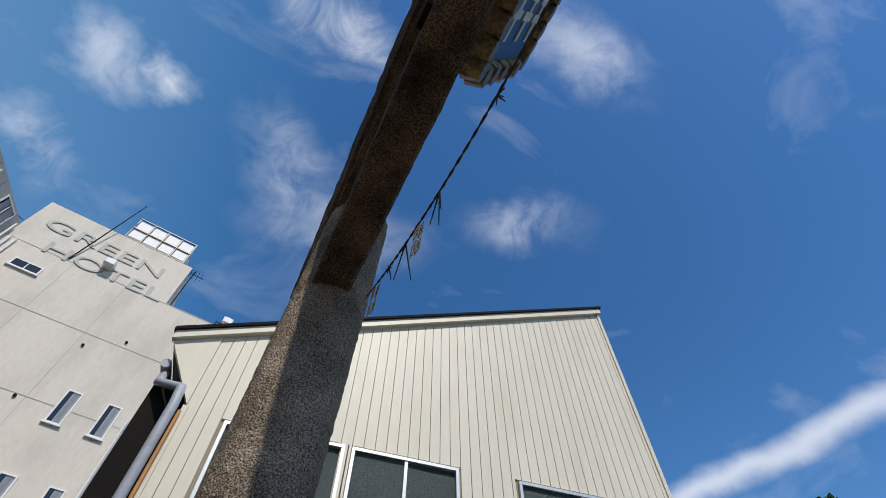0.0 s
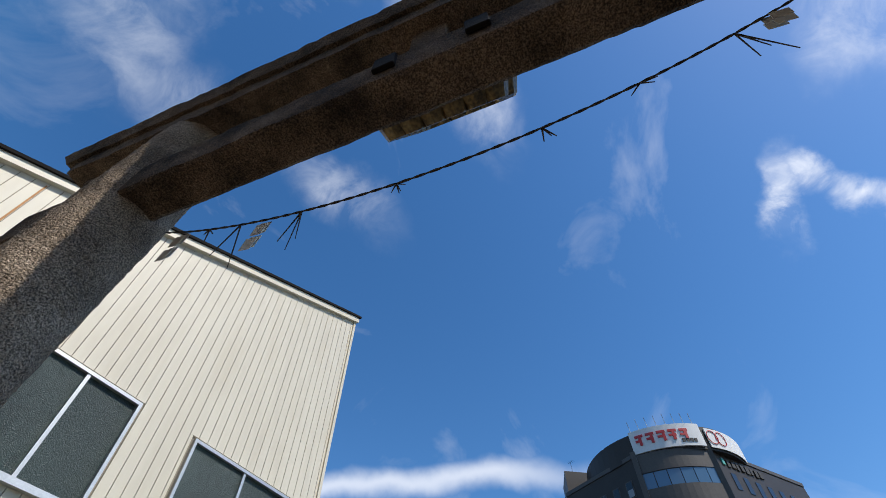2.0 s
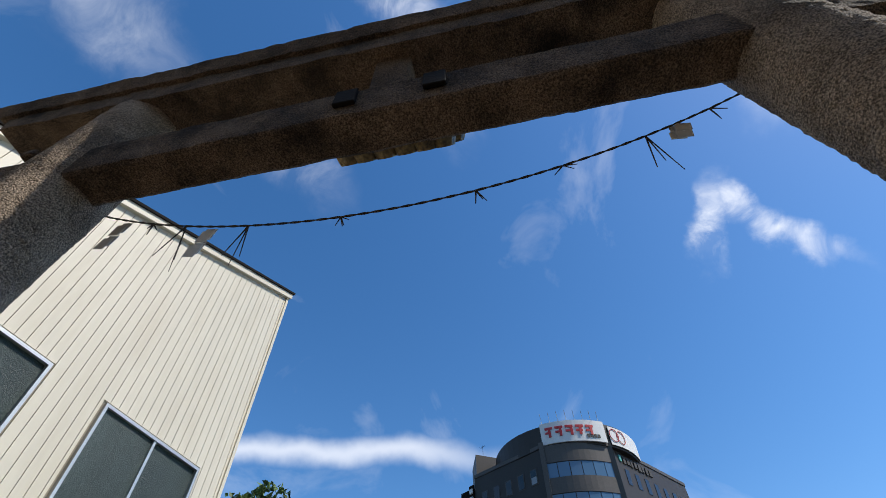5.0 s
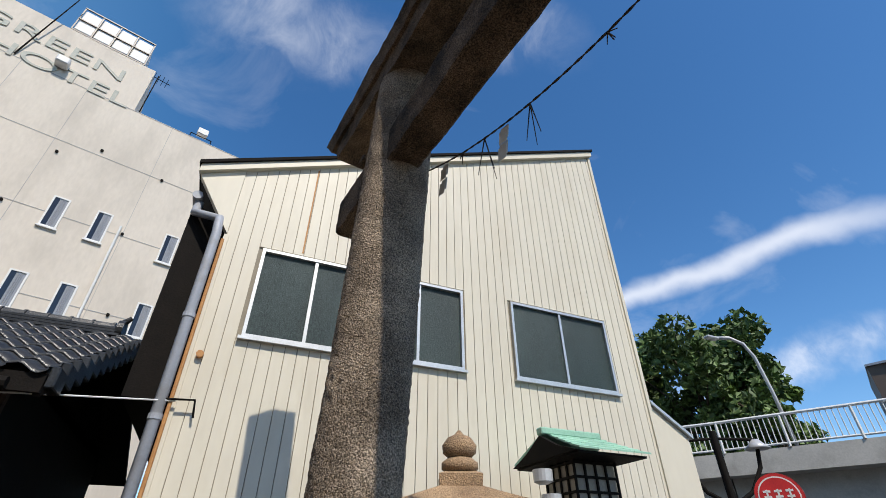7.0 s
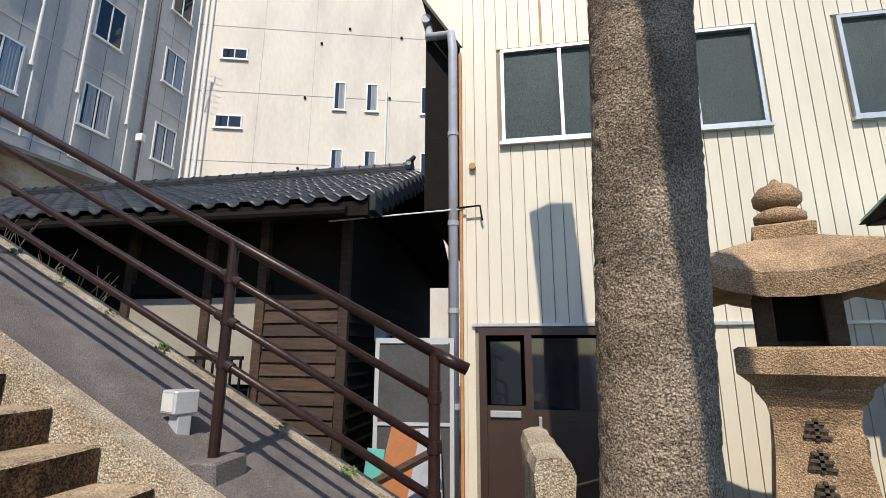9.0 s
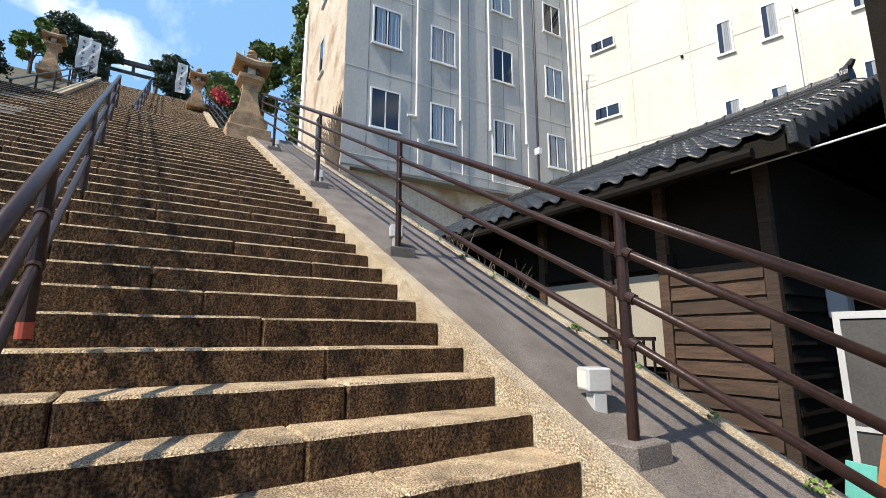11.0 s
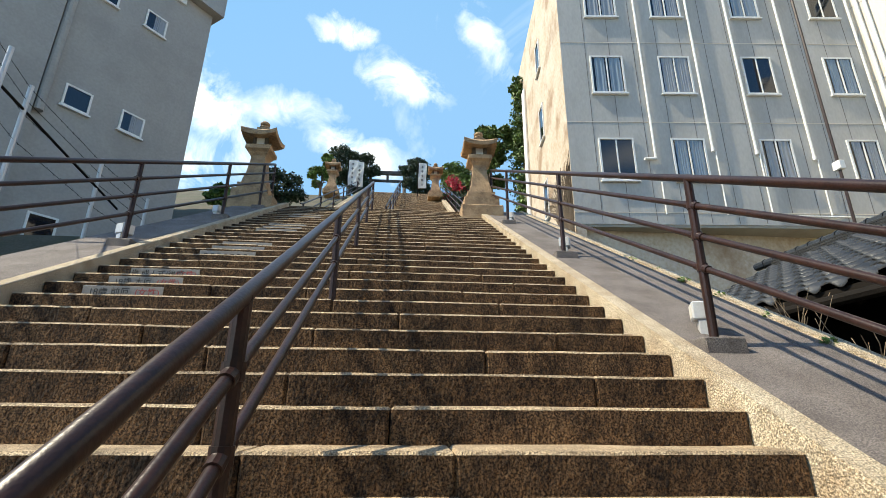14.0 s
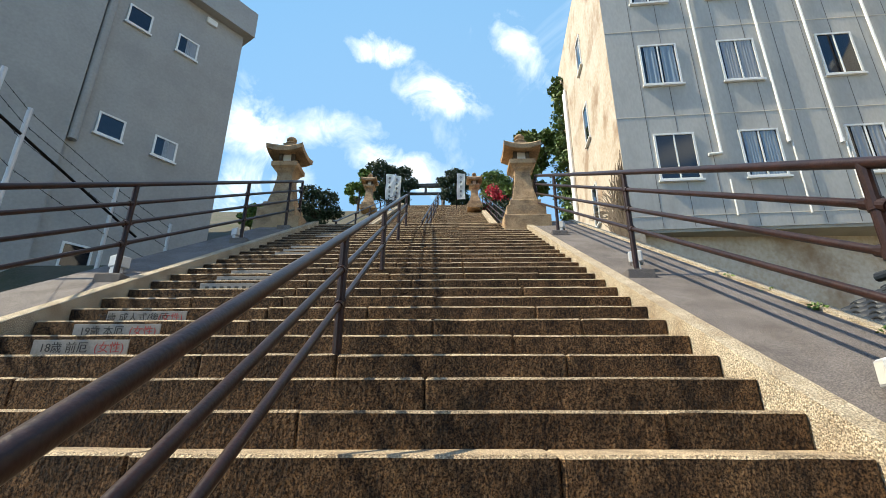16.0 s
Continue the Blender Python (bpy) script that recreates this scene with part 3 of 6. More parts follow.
# siding strips
STRIP = 0.127
x = FX0
strip_jobs = []
while x < FX1 - 0.01:
    xb = min(x + STRIP, FX1)
    segs = [(G + 0.02, None)]
    mid = (x + xb) / 2
    holes = sorted([(w[2] - 0.03, w[3] + 0.03, w[0] - 0.03, w[1] + 0.03) for w in (*WINDOWS, DOOR) if w[0] - 0.03 < xb and x < w[1] + 0.03])
    strip_jobs.append((x, xb, holes))
    x = xb
eave = prism([(TOPL[0] + 0.02, TOPL[1] - 0.10), (FX0, roofline(FX0) - 0.1), (FX0, 5.22)], FY - 0.012, FY + 0.1, "y")
part("eave_panel", eave, SIDING, house)
# The soffit's near-black colour holds the eave shade as well.
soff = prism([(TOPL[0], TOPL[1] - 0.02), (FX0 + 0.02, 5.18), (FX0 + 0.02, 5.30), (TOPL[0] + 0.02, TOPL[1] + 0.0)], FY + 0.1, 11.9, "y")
part("soffit", soff, NEAR_BLACK, house)


def window(parent, name, x0, x1, z0, z1, y, frame_mat, glass_mat, split=True, depth=0.05, back_mat=None):
    """A sliding window in a wall facing -y: frame of four bars, meeting stile, two panes."""
    w = thing(name)
    w.parent = parent
    t = 0.035
    fb = box(x0, x1, y - 0.03, y + depth, z0, z0 + t)
    box(x0, x1, y - 0.03, y + depth, z1 - t, z1, 0, fb)
    box(x0, x0 + t, y - 0.03, y + depth, z0 + t, z1 - t, 0, fb)
    box(x1 - t, x1, y - 0.03, y + depth, z0 + t, z1 - t, 0, fb)
    part("frame", fb, frame_mat, w)
    part("sill", box(x0 - 0.03, x1 + 0.03, y - 0.06, y + 0.01, z0 - 0.035, z0 - 0.002), frame_mat, w)
    xm = (x0 + x1) / 2
    if split:
        part("meeting_stile", box(xm - 0.018, xm + 0.018, y - 0.02, y + 0.03, z0 + t, z1 - t), frame_mat, w)
        part("pane", box(x0 + t, xm - 0.018, y + 0.008, y + 0.014, z0 + t, z1 - t), glass_mat, w)
        part("pane", box(xm + 0.018, x1 - t, y + 0.018, y + 0.024, z0 + t, z1 - t), glass_mat, w)
    else:
        part("pane", box(x0 + t, x1 - t, y + 0.01, y + 0.016, z0 + t, z1 - t), glass_mat, w)
    if back_mat:
        part("curtain", box(x0 + t, x1 - t, y + 0.10, y + 0.12, z0 + t, z1 - t), back_mat, w)
    return w


for i, (xa, xb, za, zb) in enumerate(WINDOWS):
    window(house, "window", xa, xb, za, zb, FY, ALU, FROST)
# entrance
door = thing("door")
door.parent = house
dx0, dx1, dz0, dz1 = DOOR
fb = box(dx0, dx0 + 0.07, FY - 0.02, FY + 0.1, G, dz1)
box(dx1 - 0.07, dx1, FY - 0.02, FY + 0.1, G, dz1, 0, fb)
box(dx0 + 0.07, dx1 - 0.07, FY - 0.02, FY + 0.1, dz1 - 0.07, dz1, 0, fb)
box(-0.22, -0.15, FY - 0.02, FY + 0.1, G, dz1 - 0.07, 0, fb)
part("frame", fb, DOOR_BROWN, door)
part("lower_panel", box(dx0 + 0.07, -0.22, FY + 0.02, FY + 0.06, G + 0.02, 1.18), DOOR_BROWN, door)
part("pane", box(dx0 + 0.11, -0.26, FY + 0.03, FY + 0.036, 1.34, 1.93), DARK_GLASS, door)
part("rail", box(dx0 + 0.07, -0.22, FY + 0.02, FY + 0.06, 1.18, 1.33), DOOR_BROWN, door)
part("letter_slot", box(-0.56, -0.27, FY - 0.005, FY + 0.019, 1.225, 1.285, 0.004), ALU, door, "aluminium letter slot")
part("pane", box(-0.15, dx1 - 0.07, FY + 0.03, FY + 0.036, 1.30, dz1 - 0.1), DARK_GLASS, door)
part("lower_panel", box(-0.15, dx1 - 0.07, FY + 0.02, FY + 0.06, G + 0.02, 1.22), DOOR_BROWN, door)
part("rail", box(-0.15, dx1 - 0.07, FY + 0.015, FY + 0.06, 1.221, 1.299), DOOR_BROWN, door)
part("door_handle", box(-0.11, -0.08, FY - 0.03, FY + 0.012, 1.14, 1.24, 0.005), ALU, door, "silver handle")
part("header_flashing", box(dx0 - 0.06, 5.1, FY - 0.03, FY + 0.004, 2.075, 2.105), ALU, house)
part("corner_trim", box(FX0 - 0.025, FX0 + 0.03, FY - 0.025, FY + 0.02, G, 5.2), SIDING, house)
part("corner_trim", box(FX1 - 0.03, FX1 + 0.025, FY - 0.025, FY + 0.02, G, 8.85), SIDING, house)
# low lean-to at the street corner
part("lean_to", prism([(5.15, G), (5.15, 3.95), (5.75, 3.55), (5.75, G)], FY + 0.02, FY + 2.5, "y"), SIDING, house, "low cream lean-to with a sloping top")
part("lean_to_cap", prism([(5.15, 3.95), (5.15, 4.0), (5.80, 3.57), (5.80, 3.52)], FY - 0.03, FY + 2.6, "y"), ALU, house)

# rainwater pipes on the corner
pipe = thing("downpipe", label="grey plastic rainwater downpipe with an elbow", category="pipe")
part("pipe", tube([(-1.22, FY + 0.2, 5.70), (-1.22, FY + 0.15, 5.52), (-0.92, FY - 0.07, 5.36), (-0.90, FY - 0.07, 5.15), (-0.90, FY - 0.07, G)], 0.052, 12), PIPE_GREY, pipe, smooth=True)
for z in (4.1, 3.1, 2.2, 1.3):
    part("collar", rod((-0.90, FY - 0.07, z), (-0.90, FY - 0.07, z + 0.05), 0.060, n=12), PIPE_GREY, pipe)
single("rusty_conduit", rod((-0.82, FY - 0.06, G), (-0.82, FY - 0.06, 5.1), 0.018, n=8), RUST, "thin rusty orange conduit beside the downpipe", "pipe")
single("gutter", tube([(-1.25, FY + 0.1, 5.75), (-1.25, 11.5, 5.75)], 0.06, 8), PIPE_GREY, "dark plastic eaves gutter", "gutter")
jb = thing("junction_box", label="small round rusty box on the siding", category="box")
part("body", rod((-0.70, FY - 0.05, 3.76), (-0.70, FY, 3.76), 0.035, n=14), RUST, jb)

# ---- tiled timber house ----
old = thing("old_house", label="low dark timber house with a grey tiled roof", category="house")
OX0, OX1, OY0, OY1 = -8.6, -2.0, 4.85, 9.2
EZ, RZ, EY, RY = 3.24, 4.58, 4.30, 7.05
PITCH = (RZ - EZ) / (RY - EY)
# Near-black walls and gable: dark timber, with deep shade in the colour.
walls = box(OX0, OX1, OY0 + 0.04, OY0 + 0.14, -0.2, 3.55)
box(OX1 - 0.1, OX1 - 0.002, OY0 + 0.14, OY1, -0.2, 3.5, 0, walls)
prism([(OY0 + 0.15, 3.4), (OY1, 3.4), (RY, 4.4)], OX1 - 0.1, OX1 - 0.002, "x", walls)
part("wall", walls, NEAR_BLACK, old)
part("plaster_wall", box(-4.55, -3.01, OY0 + 0.0, OY0 + 0.038, 1.5, 2.40), PLASTER, old, "dull cream plaster between dark posts")
for xp in (-4.6, -3.6, -2.96, -2.03):
    part("post", box(xp - 0.05, xp + 0.05, OY0 - 0.04, OY0 + 0.036, -0.2, 3.4, 0.004), DARK_WOOD, old)
part("lintel", box(-6.5, -2.85, OY0 - 0.03, OY0 + 0.03, 2.45, 2.57), NEAR_BLACK, old)
random.seed(4)
for i in range(17):
    z = 0.1 + i * 0.135
    sb = bmesh.new()
    prism([(OY0 - 0.035, z), (OY0 + 0.03, z), (OY0 + 0.03, z + 0.15), (OY0 - 0.01, z + 0.15)], -2.90, -2.09, "x", sb)
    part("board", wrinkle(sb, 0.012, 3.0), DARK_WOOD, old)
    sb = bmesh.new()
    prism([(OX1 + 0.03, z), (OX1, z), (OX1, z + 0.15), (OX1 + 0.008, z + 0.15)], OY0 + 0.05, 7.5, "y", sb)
    # Gable boards darkened for shade; the front boards stay brown.
    part("board", sb, NEAR_BLACK, old)
# small balustrade under the window
rail = bmesh.new()
box(-4.4, -2.95, OY0 - 0.28, OY0 - 0.25, 1.75, 1.785, 0, rail)
box(-4.4, -2.95, OY0 - 0.28, OY0 - 0.25, 1.32, 1.35, 0, rail)
part("balustrade_rail", rail, NEAR_BLACK, old)
for i in range(15):
    xx = -4.38 + i * 0.1
    part("baluster", box(xx, xx + 0.018, OY0 - 0.275, OY0 - 0.255, 1.35, 1.75), NEAR_BLACK, old)
part("balustrade_bracket", box(-4.4, -4.36, OY0 - 0.28, OY0 - 0.035, 1.3, 1.34), NEAR_BLACK, old)
part("balustrade_bracket", box(-3.0, -2.96, OY0 - 0.28, OY0 - 0.035, 1.3, 1.34), NEAR_BLACK, old)
# roof body
RX0, RX1 = -9.0, -1.62
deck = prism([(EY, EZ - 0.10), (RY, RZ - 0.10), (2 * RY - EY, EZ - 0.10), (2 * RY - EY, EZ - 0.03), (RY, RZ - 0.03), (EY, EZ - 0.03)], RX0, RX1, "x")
part("roof", deck, NEAR_BLACK, old)
part("eave_board", box(RX0, RX1, EY - 0.02, EY + 0.02, EZ - 0.16, EZ - 0.02), NEAR_BLACK, old)
part("gutter", tube([(RX0, EY - 0.05, EZ - 0.12), (RX1 - 0.2, EY - 0.05, EZ - 0.12)], 0.045, 8), NEAR_BLACK, old)
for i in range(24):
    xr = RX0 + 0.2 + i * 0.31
    part("rafter", prism([(EY + 0.03, EZ - 0.18), (EY + 0.03, EZ - 0.10), (OY0 + 0.02, EZ + 0.18), (OY0 + 0.02, EZ + 0.1)], xr, xr + 0.05, "x"), NEAR_BLACK, old)
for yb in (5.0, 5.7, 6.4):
    part("purlin", box(OX1, RX1 - 0.08, yb, yb + 0.1, EZ + (yb - EY) * PITCH - 0.24, EZ + (yb - EY) * PITCH - 0.12), NEAR_BLACK, old)


def tile_mesh(w, d):
    """One wavy pantile, thick at its front lip, sloping up along +y."""
    bm = bmesh.new()
    n = 8
    s = (RZ - EZ) / (RY - EY)
    rows = []
    for y, lift in ((0, 0.035), (d, 0.0)):
        top, bot = [], []
        for i in range(n + 1):
            u = i / n
            h = 0.032 * math.sin(2 * math.pi * u) + (0.018 if u < 0.1 else 0)
            top.append(bm.verts.new((u * w, y, y * s + lift + h)))
            bot.append(bm.verts.new((u * w, y, y * s + lift + h - 0.022)))
        rows.append((top, bot))
    for i in range(n):
        bm.faces.new((rows[0][0][i], rows[0][0][i + 1], rows[1][0][i + 1], rows[1][0][i]))
        bm.faces.new((rows[0][1][i], rows[0][0][i], rows[0][0][i + 1], rows[0][1][i + 1])[::-1])
    return bm


TW, TD = 0.262, 0.235
# ridge
rg = bmesh.new()
for i, (hw, zz) in enumerate(((0.13, 0.0), (0.115, 0.045), (0.10, 0.09))):
    box(RX0 + 0.05, RX1 - 0.27 - 0.02 * i, RY - hw, RY + hw, RZ - 0.02 + zz, RZ + 0.02 + zz, 0.006, rg)
part("ridge", rg, TILE, old)
for i in range(30):
    xa = RX1 - 0.36 - (i + 1) * 0.248
    cap = bmesh.new()
    rod((xa, RY, RZ + 0.115), (xa + 0.24, RY, RZ + 0.115), 0.075, 0.07, 10, cap)
    rod((xa + 0.215, RY, RZ + 0.115), (xa + 0.243, RY, RZ + 0.115), 0.086, 0.086, 10, cap)
    part("ridge_tile", cap, TILE, old, smooth=False)
orn = rod((RX1 - 0.33, RY, RZ + 0.1), (RX1 - 0.25, RY, RZ + 0.1), 0.14, n=14)
rod((RX1 - 0.30, RY, RZ + 0.2), (RX1 - 0.22, RY, RZ + 0.3), 0.05, 0.03, 10, orn)
part("ridge_end", orn, TILE, old, "round ridge-end ornament")
for s in range(13):
    y = EY + 0.02 + s * TD * 0.88 * 1.0
    zt = EZ + (y - EY) * PITCH
    part("verge_tile", box(RX1 - 0.03, RX1 + 0.06, y, y + TD, zt - 0.12, zt + 0.05, 0.01), TILE, old)

# ---- hotel ----
hotel = thing("hotel", label="grey and off-white concrete hotel of many storeys", category="building")
HA = Vector((-15.56, 6.05, 0))                       # grey face, its corner at the stairs
HC = Vector((-14.72, 17.35, 0))                      # inner corner
HU = (HC - HA).normalized()
HN = Vector((HU.y, -HU.x, 0))                        # outward from the grey face
WD = Vector((0.963, 0.27, 0)).normalized()
WN = Vector((WD.y, -WD.x, 0))                        # outward from the white face
ROOF = 21.0


def frame_of(origin, u, nrm):
    """Local x along the wall, local -y outward, z up."""
    return Matrix(((u.x, -nrm.x, 0, origin.x), (u.y, -nrm.y, 0, origin.y), (0, 0, 1, 0), (0, 0, 0, 1)))


grey = part("grey_face", box(0, (HC - HA).length, 0, 0.3, 7.9, ROOF), HOTEL_GREY, hotel, "grey rendered face with white downpipes")
grey.matrix_basis = frame_of(HA, HU, HN)
white = part("white_face", box(0, 12.2, 0, 0.3, -1, 20.15), HOTEL_WHITE, hotel, "off-white rendered face with panel joints")
white.matrix_basis = frame_of(HC, WD, WN)
pent = part("upper_storey", box(-0.0, 7.2, 0, 5.0, 20.15, 23.15), HOTEL_WHITE, hotel)
pent.matrix_basis = frame_of(HC, WD, WN)
bulk = part("body", box(-10, 12.1, 0.3, 9, 0, 20.1), HOTEL_WHITE, hotel)
bulk.matrix_basis = frame_of(HC, WD, WN)
tan = part("tan_face", prism([(HA.x, HA.y), (HA.x - 9.0, HA.y + 0.75), (HA.x - 9.0, HA.y + 8), (HA.x - 0.3, HA.y + 8), (HA.x - 0.3, HA.y + 0.02)], 4.5, ROOF), HOTEL_TAN, hotel, "peeling tan side face with dry creeper")
soffit = part("overhang", box(0.02, (HC - HA).length, 0.02, 3.0, 7.80, 7.9), PLASTER, hotel)
soffit.matrix_basis = frame_of(HA, HU, HN)
under = part("lower_wall", box(0.6, (HC - HA).length, 2.4, 2.6, 2.5, 7.80), PLASTER_CREAM, hotel, "cream recessed ground floor wall")
under.matrix_basis = frame_of(HA, HU, HN)
annexe = part("ground_floor_block", box(5.8, (HC - HA).length - 0.05, 0.9, 2.398, 2.5, 7.798), PLASTER_CREAM, hotel, "cream ground floor block under the overhang")
annexe.matrix_basis = frame_of(HA, HU, HN)
for zj in (5.4, 6.6):
    j = part("panel_joint", box(0.6, 5.79, 2.385, 2.398, zj, zj + 0.02), CONCRETE, hotel)
    j.matrix_basis = frame_of(HA, HU, HN)
MLOW = frame_of(HA - HN * 2.4, HU, HN)
MBLOCK = frame_of(HA - HN * 0.9, HU, HN)
lw = part("corner_wall", box(0.02, 0.35, 0.0, 2.5, 2.5, 7.80), HOTEL_TAN, hotel)
lw.matrix_basis = frame_of(HA, HU, HN)


def wall_window(parent, m, x0, x1, z0, z1, frame_mat, glass_mat, curtain=None, split=True):
    w = thing("window")
    w.parent = parent
    w.matrix_basis = m
    t = 0.06
    fb = box(x0, x1, -0.05, -0.004, z0, z0 + t)
    box(x0, x1, -0.05, -0.004, z1 - t, z1, 0, fb)
    box(x0, x0 + t, -0.05, -0.004, z0 + t, z1 - t, 0, fb)
    box(x1 - t, x1, -0.05, -0.004, z0 + t, z1 - t, 0, fb)
    part("frame", fb, frame_mat, w)
    part("sill", box(x0 - 0.05, x1 + 0.05, -0.1, -0.004, z0 - 0.06, z0 - 0.002), frame_mat, w)
    xm = (x0 + x1) / 2
    if curtain and split:
        gap = 0.10 + 0.12 * ((x0 * 7.3 + z0 * 3.1) % 1.0)
        part("pane", box(x0 + t, x1 - t, -0.010, -0.006, z0 + t, z1 - t), glass_mat, w)
        for xa, xb in ((x0 + t + gap * 0.5, xm - gap * 0.4), (xm + gap * 0.4, x1 - t - gap * 0.2)):
            cloth, n = bmesh.new(), 36
            low, top = [], []
            for i in range(n + 1):
                u = i / n
                dy = -0.024 - 0.009 * math.sin(u * 23 + 2.5 * math.sin(u * 5 + x0))
                low.append(cloth.verts.new((xa + (xb - xa) * u, dy, z0 + t)))
                top.append(cloth.verts.new((xa + (xb - xa) * (0.03 + 0.94 * u), dy, z1 - t)))
            for i in range(n):
                cloth.faces.new((low[i], low[i + 1], top[i + 1], top[i]))
            part("curtain", cloth, curtain, w, smooth=True)
    elif curtain:
        part("pane", box(x0 + t, xm - 0.06, -0.02, -0.006, z0 + t, z1 - t), glass_mat, w)
        fold = box(xm - 0.058, x1 - t, -0.016, -0.006, z0 + t, z1 - t)
        for i in range(3):
            rod((xm + 0.0 + i * 0.06, -0.016, z0 + t), (xm + 0.02 + i * 0.05, -0.016, z1 - t), 0.022, n=6, bm=fold)
        part("curtain", fold, curtain, w)
    else:
        part("pane", box(x0 + t, x1 - t, -0.02, -0.006, z0 + t, z1 - t), glass_mat, w)
    if split:
        part("meeting_stile", box(xm - 0.02, xm + 0.02, -0.045, -0.004, z0 + t, z1 - t), frame_mat, w)
    return w


MG, MW = frame_of(HA, HU, HN), frame_of(HC, WD, WN)
COLS = ((1.03, 2.25), (3.55, 4.72), (6.62, 7.73), (9.65, 10.75))
for r, (za, zb) in enumerate(((9.47, 11.10), (12.95, 14.58), (16.40, 18.0), (19.5, 20.8))):
    for c, (ua, ub) in enumerate(COLS):
        wall_window(hotel, MG, ua, ub, za, zb, WHITE_PAINT, DARK_GLASS, None if (r, c) in ((0, 0), (1, 2), (2, 3)) else (CURTAIN_BLUE if (r + c) % 3 == 1 else CURTAIN))
wall_window(hotel, MLOW, 3.80, 5.40, 6.10, 7.14, WHITE_PAINT, DARK_GLASS, CURTAIN)
wall_window(hotel, MBLOCK, 6.2, 7.6, 5.0, 7.0, WHITE_PAINT, DARK_GLASS, CURTAIN)
for ua, za in ((2.92, 10.3), (4.93, 10.7), (6.42, 10.6), (8.36, 10.4), (11.15, 9.2)):
    dp = part("downpipe", rod((ua, -0.07, za), (ua, -0.07, ROOF - 0.3), 0.042, n=8), WHITE_PAINT, hotel, "white downpipe")
    dp.matrix_basis = MG
    if za == 10.3:
        dp = part("downpipe_elbow", rod((ua + 0.03, -0.07, za), (ua - 0.38, -0.07, za - 0.03), 0.05, n=8), WHITE_PAINT, hotel)
    else:
        dp = part("downpipe_joint", rod((ua, -0.07, za - 0.12), (ua, -0.07, za + 0.02), 0.058, n=10), WHITE_PAINT, hotel)
    dp.matrix_basis = MG
    low_pipe = part("thin_pipe", rod((ua + 0.09, -0.06, za - (0.9 if za == 10.3 else 0.1)), (ua + 0.09, -0.06, 8.24), 0.024, n=6), WHITE_PAINT, hotel)
    low_pipe.matrix_basis = MG
low_pipe = part("thin_pipe", rod((6.5, -0.06, 8.22), (11.2, -0.06, 8.16), 0.022, n=6), WHITE_PAINT, hotel)
low_pipe.matrix_basis = MG
for i in range(1, 13):
    j = part("panel_joint", box(i * 0.9, i * 0.9 + 0.015, -0.006, -0.002, 7.95, ROOF - 0.1), CONCRETE, hotel)
    j.matrix_basis = MG
for zj in (8.3, 11.75, 15.2, 18.6):
    j = part("joint", box(0, (HC - HA).length, -0.012, -0.003, zj, zj + 0.025), HOTEL_WHITE, hotel)
    j.matrix_basis = MG
for ua, ub, za, zb in ((1.08, 2.25, 15.18, 15.75), (1.10, 2.30, 11.70, 12.34), (1.08, 2.25, 18.63, 19.13)):
    wall_window(hotel, MW, ua, ub, za, zb, WHITE_PAINT, DARK_GLASS)
for z in (12.87, 9.47, 6.07):
    for ua in (6.30, 7.80, 10.38):
        wall_window(hotel, MW, ua, ua + 0.56, z, z + 1.44, WHITE_PAINT, DARK_GLASS, CURTAIN, split=False)
for zj in (16.9, 13.5, 10.1, 6.9, 20.1):
    j = part("joint", box(0, 12.2, -0.012, -0.003, zj, zj + 0.03), HOTEL_GREY, hotel)
    j.matrix_basis = MW
for uj in (2.9, 5.3, 8.9):
    j = part("joint", box(uj, uj + 0.02, -0.01, -0.003, -1, 20.1), HOTEL_GREY, hotel)
    j.matrix_basis = MW
dp = part("downpipe", rod((8.75, -0.08, 0), (8.75, -0.08, 13.9), 0.05, n=8), WHITE_PAINT, hotel)
dp.matrix_basis = MW
for ua in (0.25, 0.5):
    dp = part("downpipe", rod((ua, -0.08, 0), (ua, -0.08, 20), 0.06, n=8), WHITE_PAINT, hotel)
    dp.matrix_basis = MW
for ua, uz in ((5.6, 16.3), (5.0, 13.4), (4.9, 9.9), (8.9, 13.6), (9.6, 10.1), (6.9, 17.2), (9.4, 16.9)):
    v = part("vent", rod((ua, -0.07, uz), (ua, -0.002, uz), 0.06, n=10), NEAR_BLACK, hotel)
    v.matrix_basis = MW
flat = Matrix.Rotation(radians(90), 4, "X")
part("rust_streak", box(0.065, 0.083, FY - 0.004, FY - 0.0005, 5.18, 6.55), RUST, house, "thin rust streak")
words("lettering", "GREEN", 1.75, LETTER, hotel, MW @ Matrix.Translation((3.45, -0.03, 21.75)) @ flat @ Matrix.Diagonal((1.05, 0.62, 1, 1)), 0.02, "weathered grey-green capital letters")
words("lettering", "HOTEL", 1.75, LETTER, hotel, MW @ Matrix.Translation((4.15, -0.03, 20.35)) @ flat @ Matrix.Diagonal((1.0, 0.62, 1, 1)), 0.02, "weathered grey-green capital letters")
hood = part("hood", box(3.85, 4.35, -0.5, 0.0, 20.55, 20.95, 0.05), WHITE_PAINT, hotel, "white exhaust hood")
hood.matrix_basis = MW
tank = thing("water_tank", label="white panelled water tank on the hotel roof", category="tank")
tank.matrix_basis = MW @ Matrix.Translation((3.5, 0.15, 23.16))
for i in range(4):
    for j in range(2):
        pb = box(0.04 + i * 0.78, 0.78 + i * 0.78, 0.0, 1.6, 0.25 + j * 0.8, 1.0 + j * 0.8, 0.05)
        part("panel", pb, WHITE_PAINT, tank)
fr = bmesh.new()
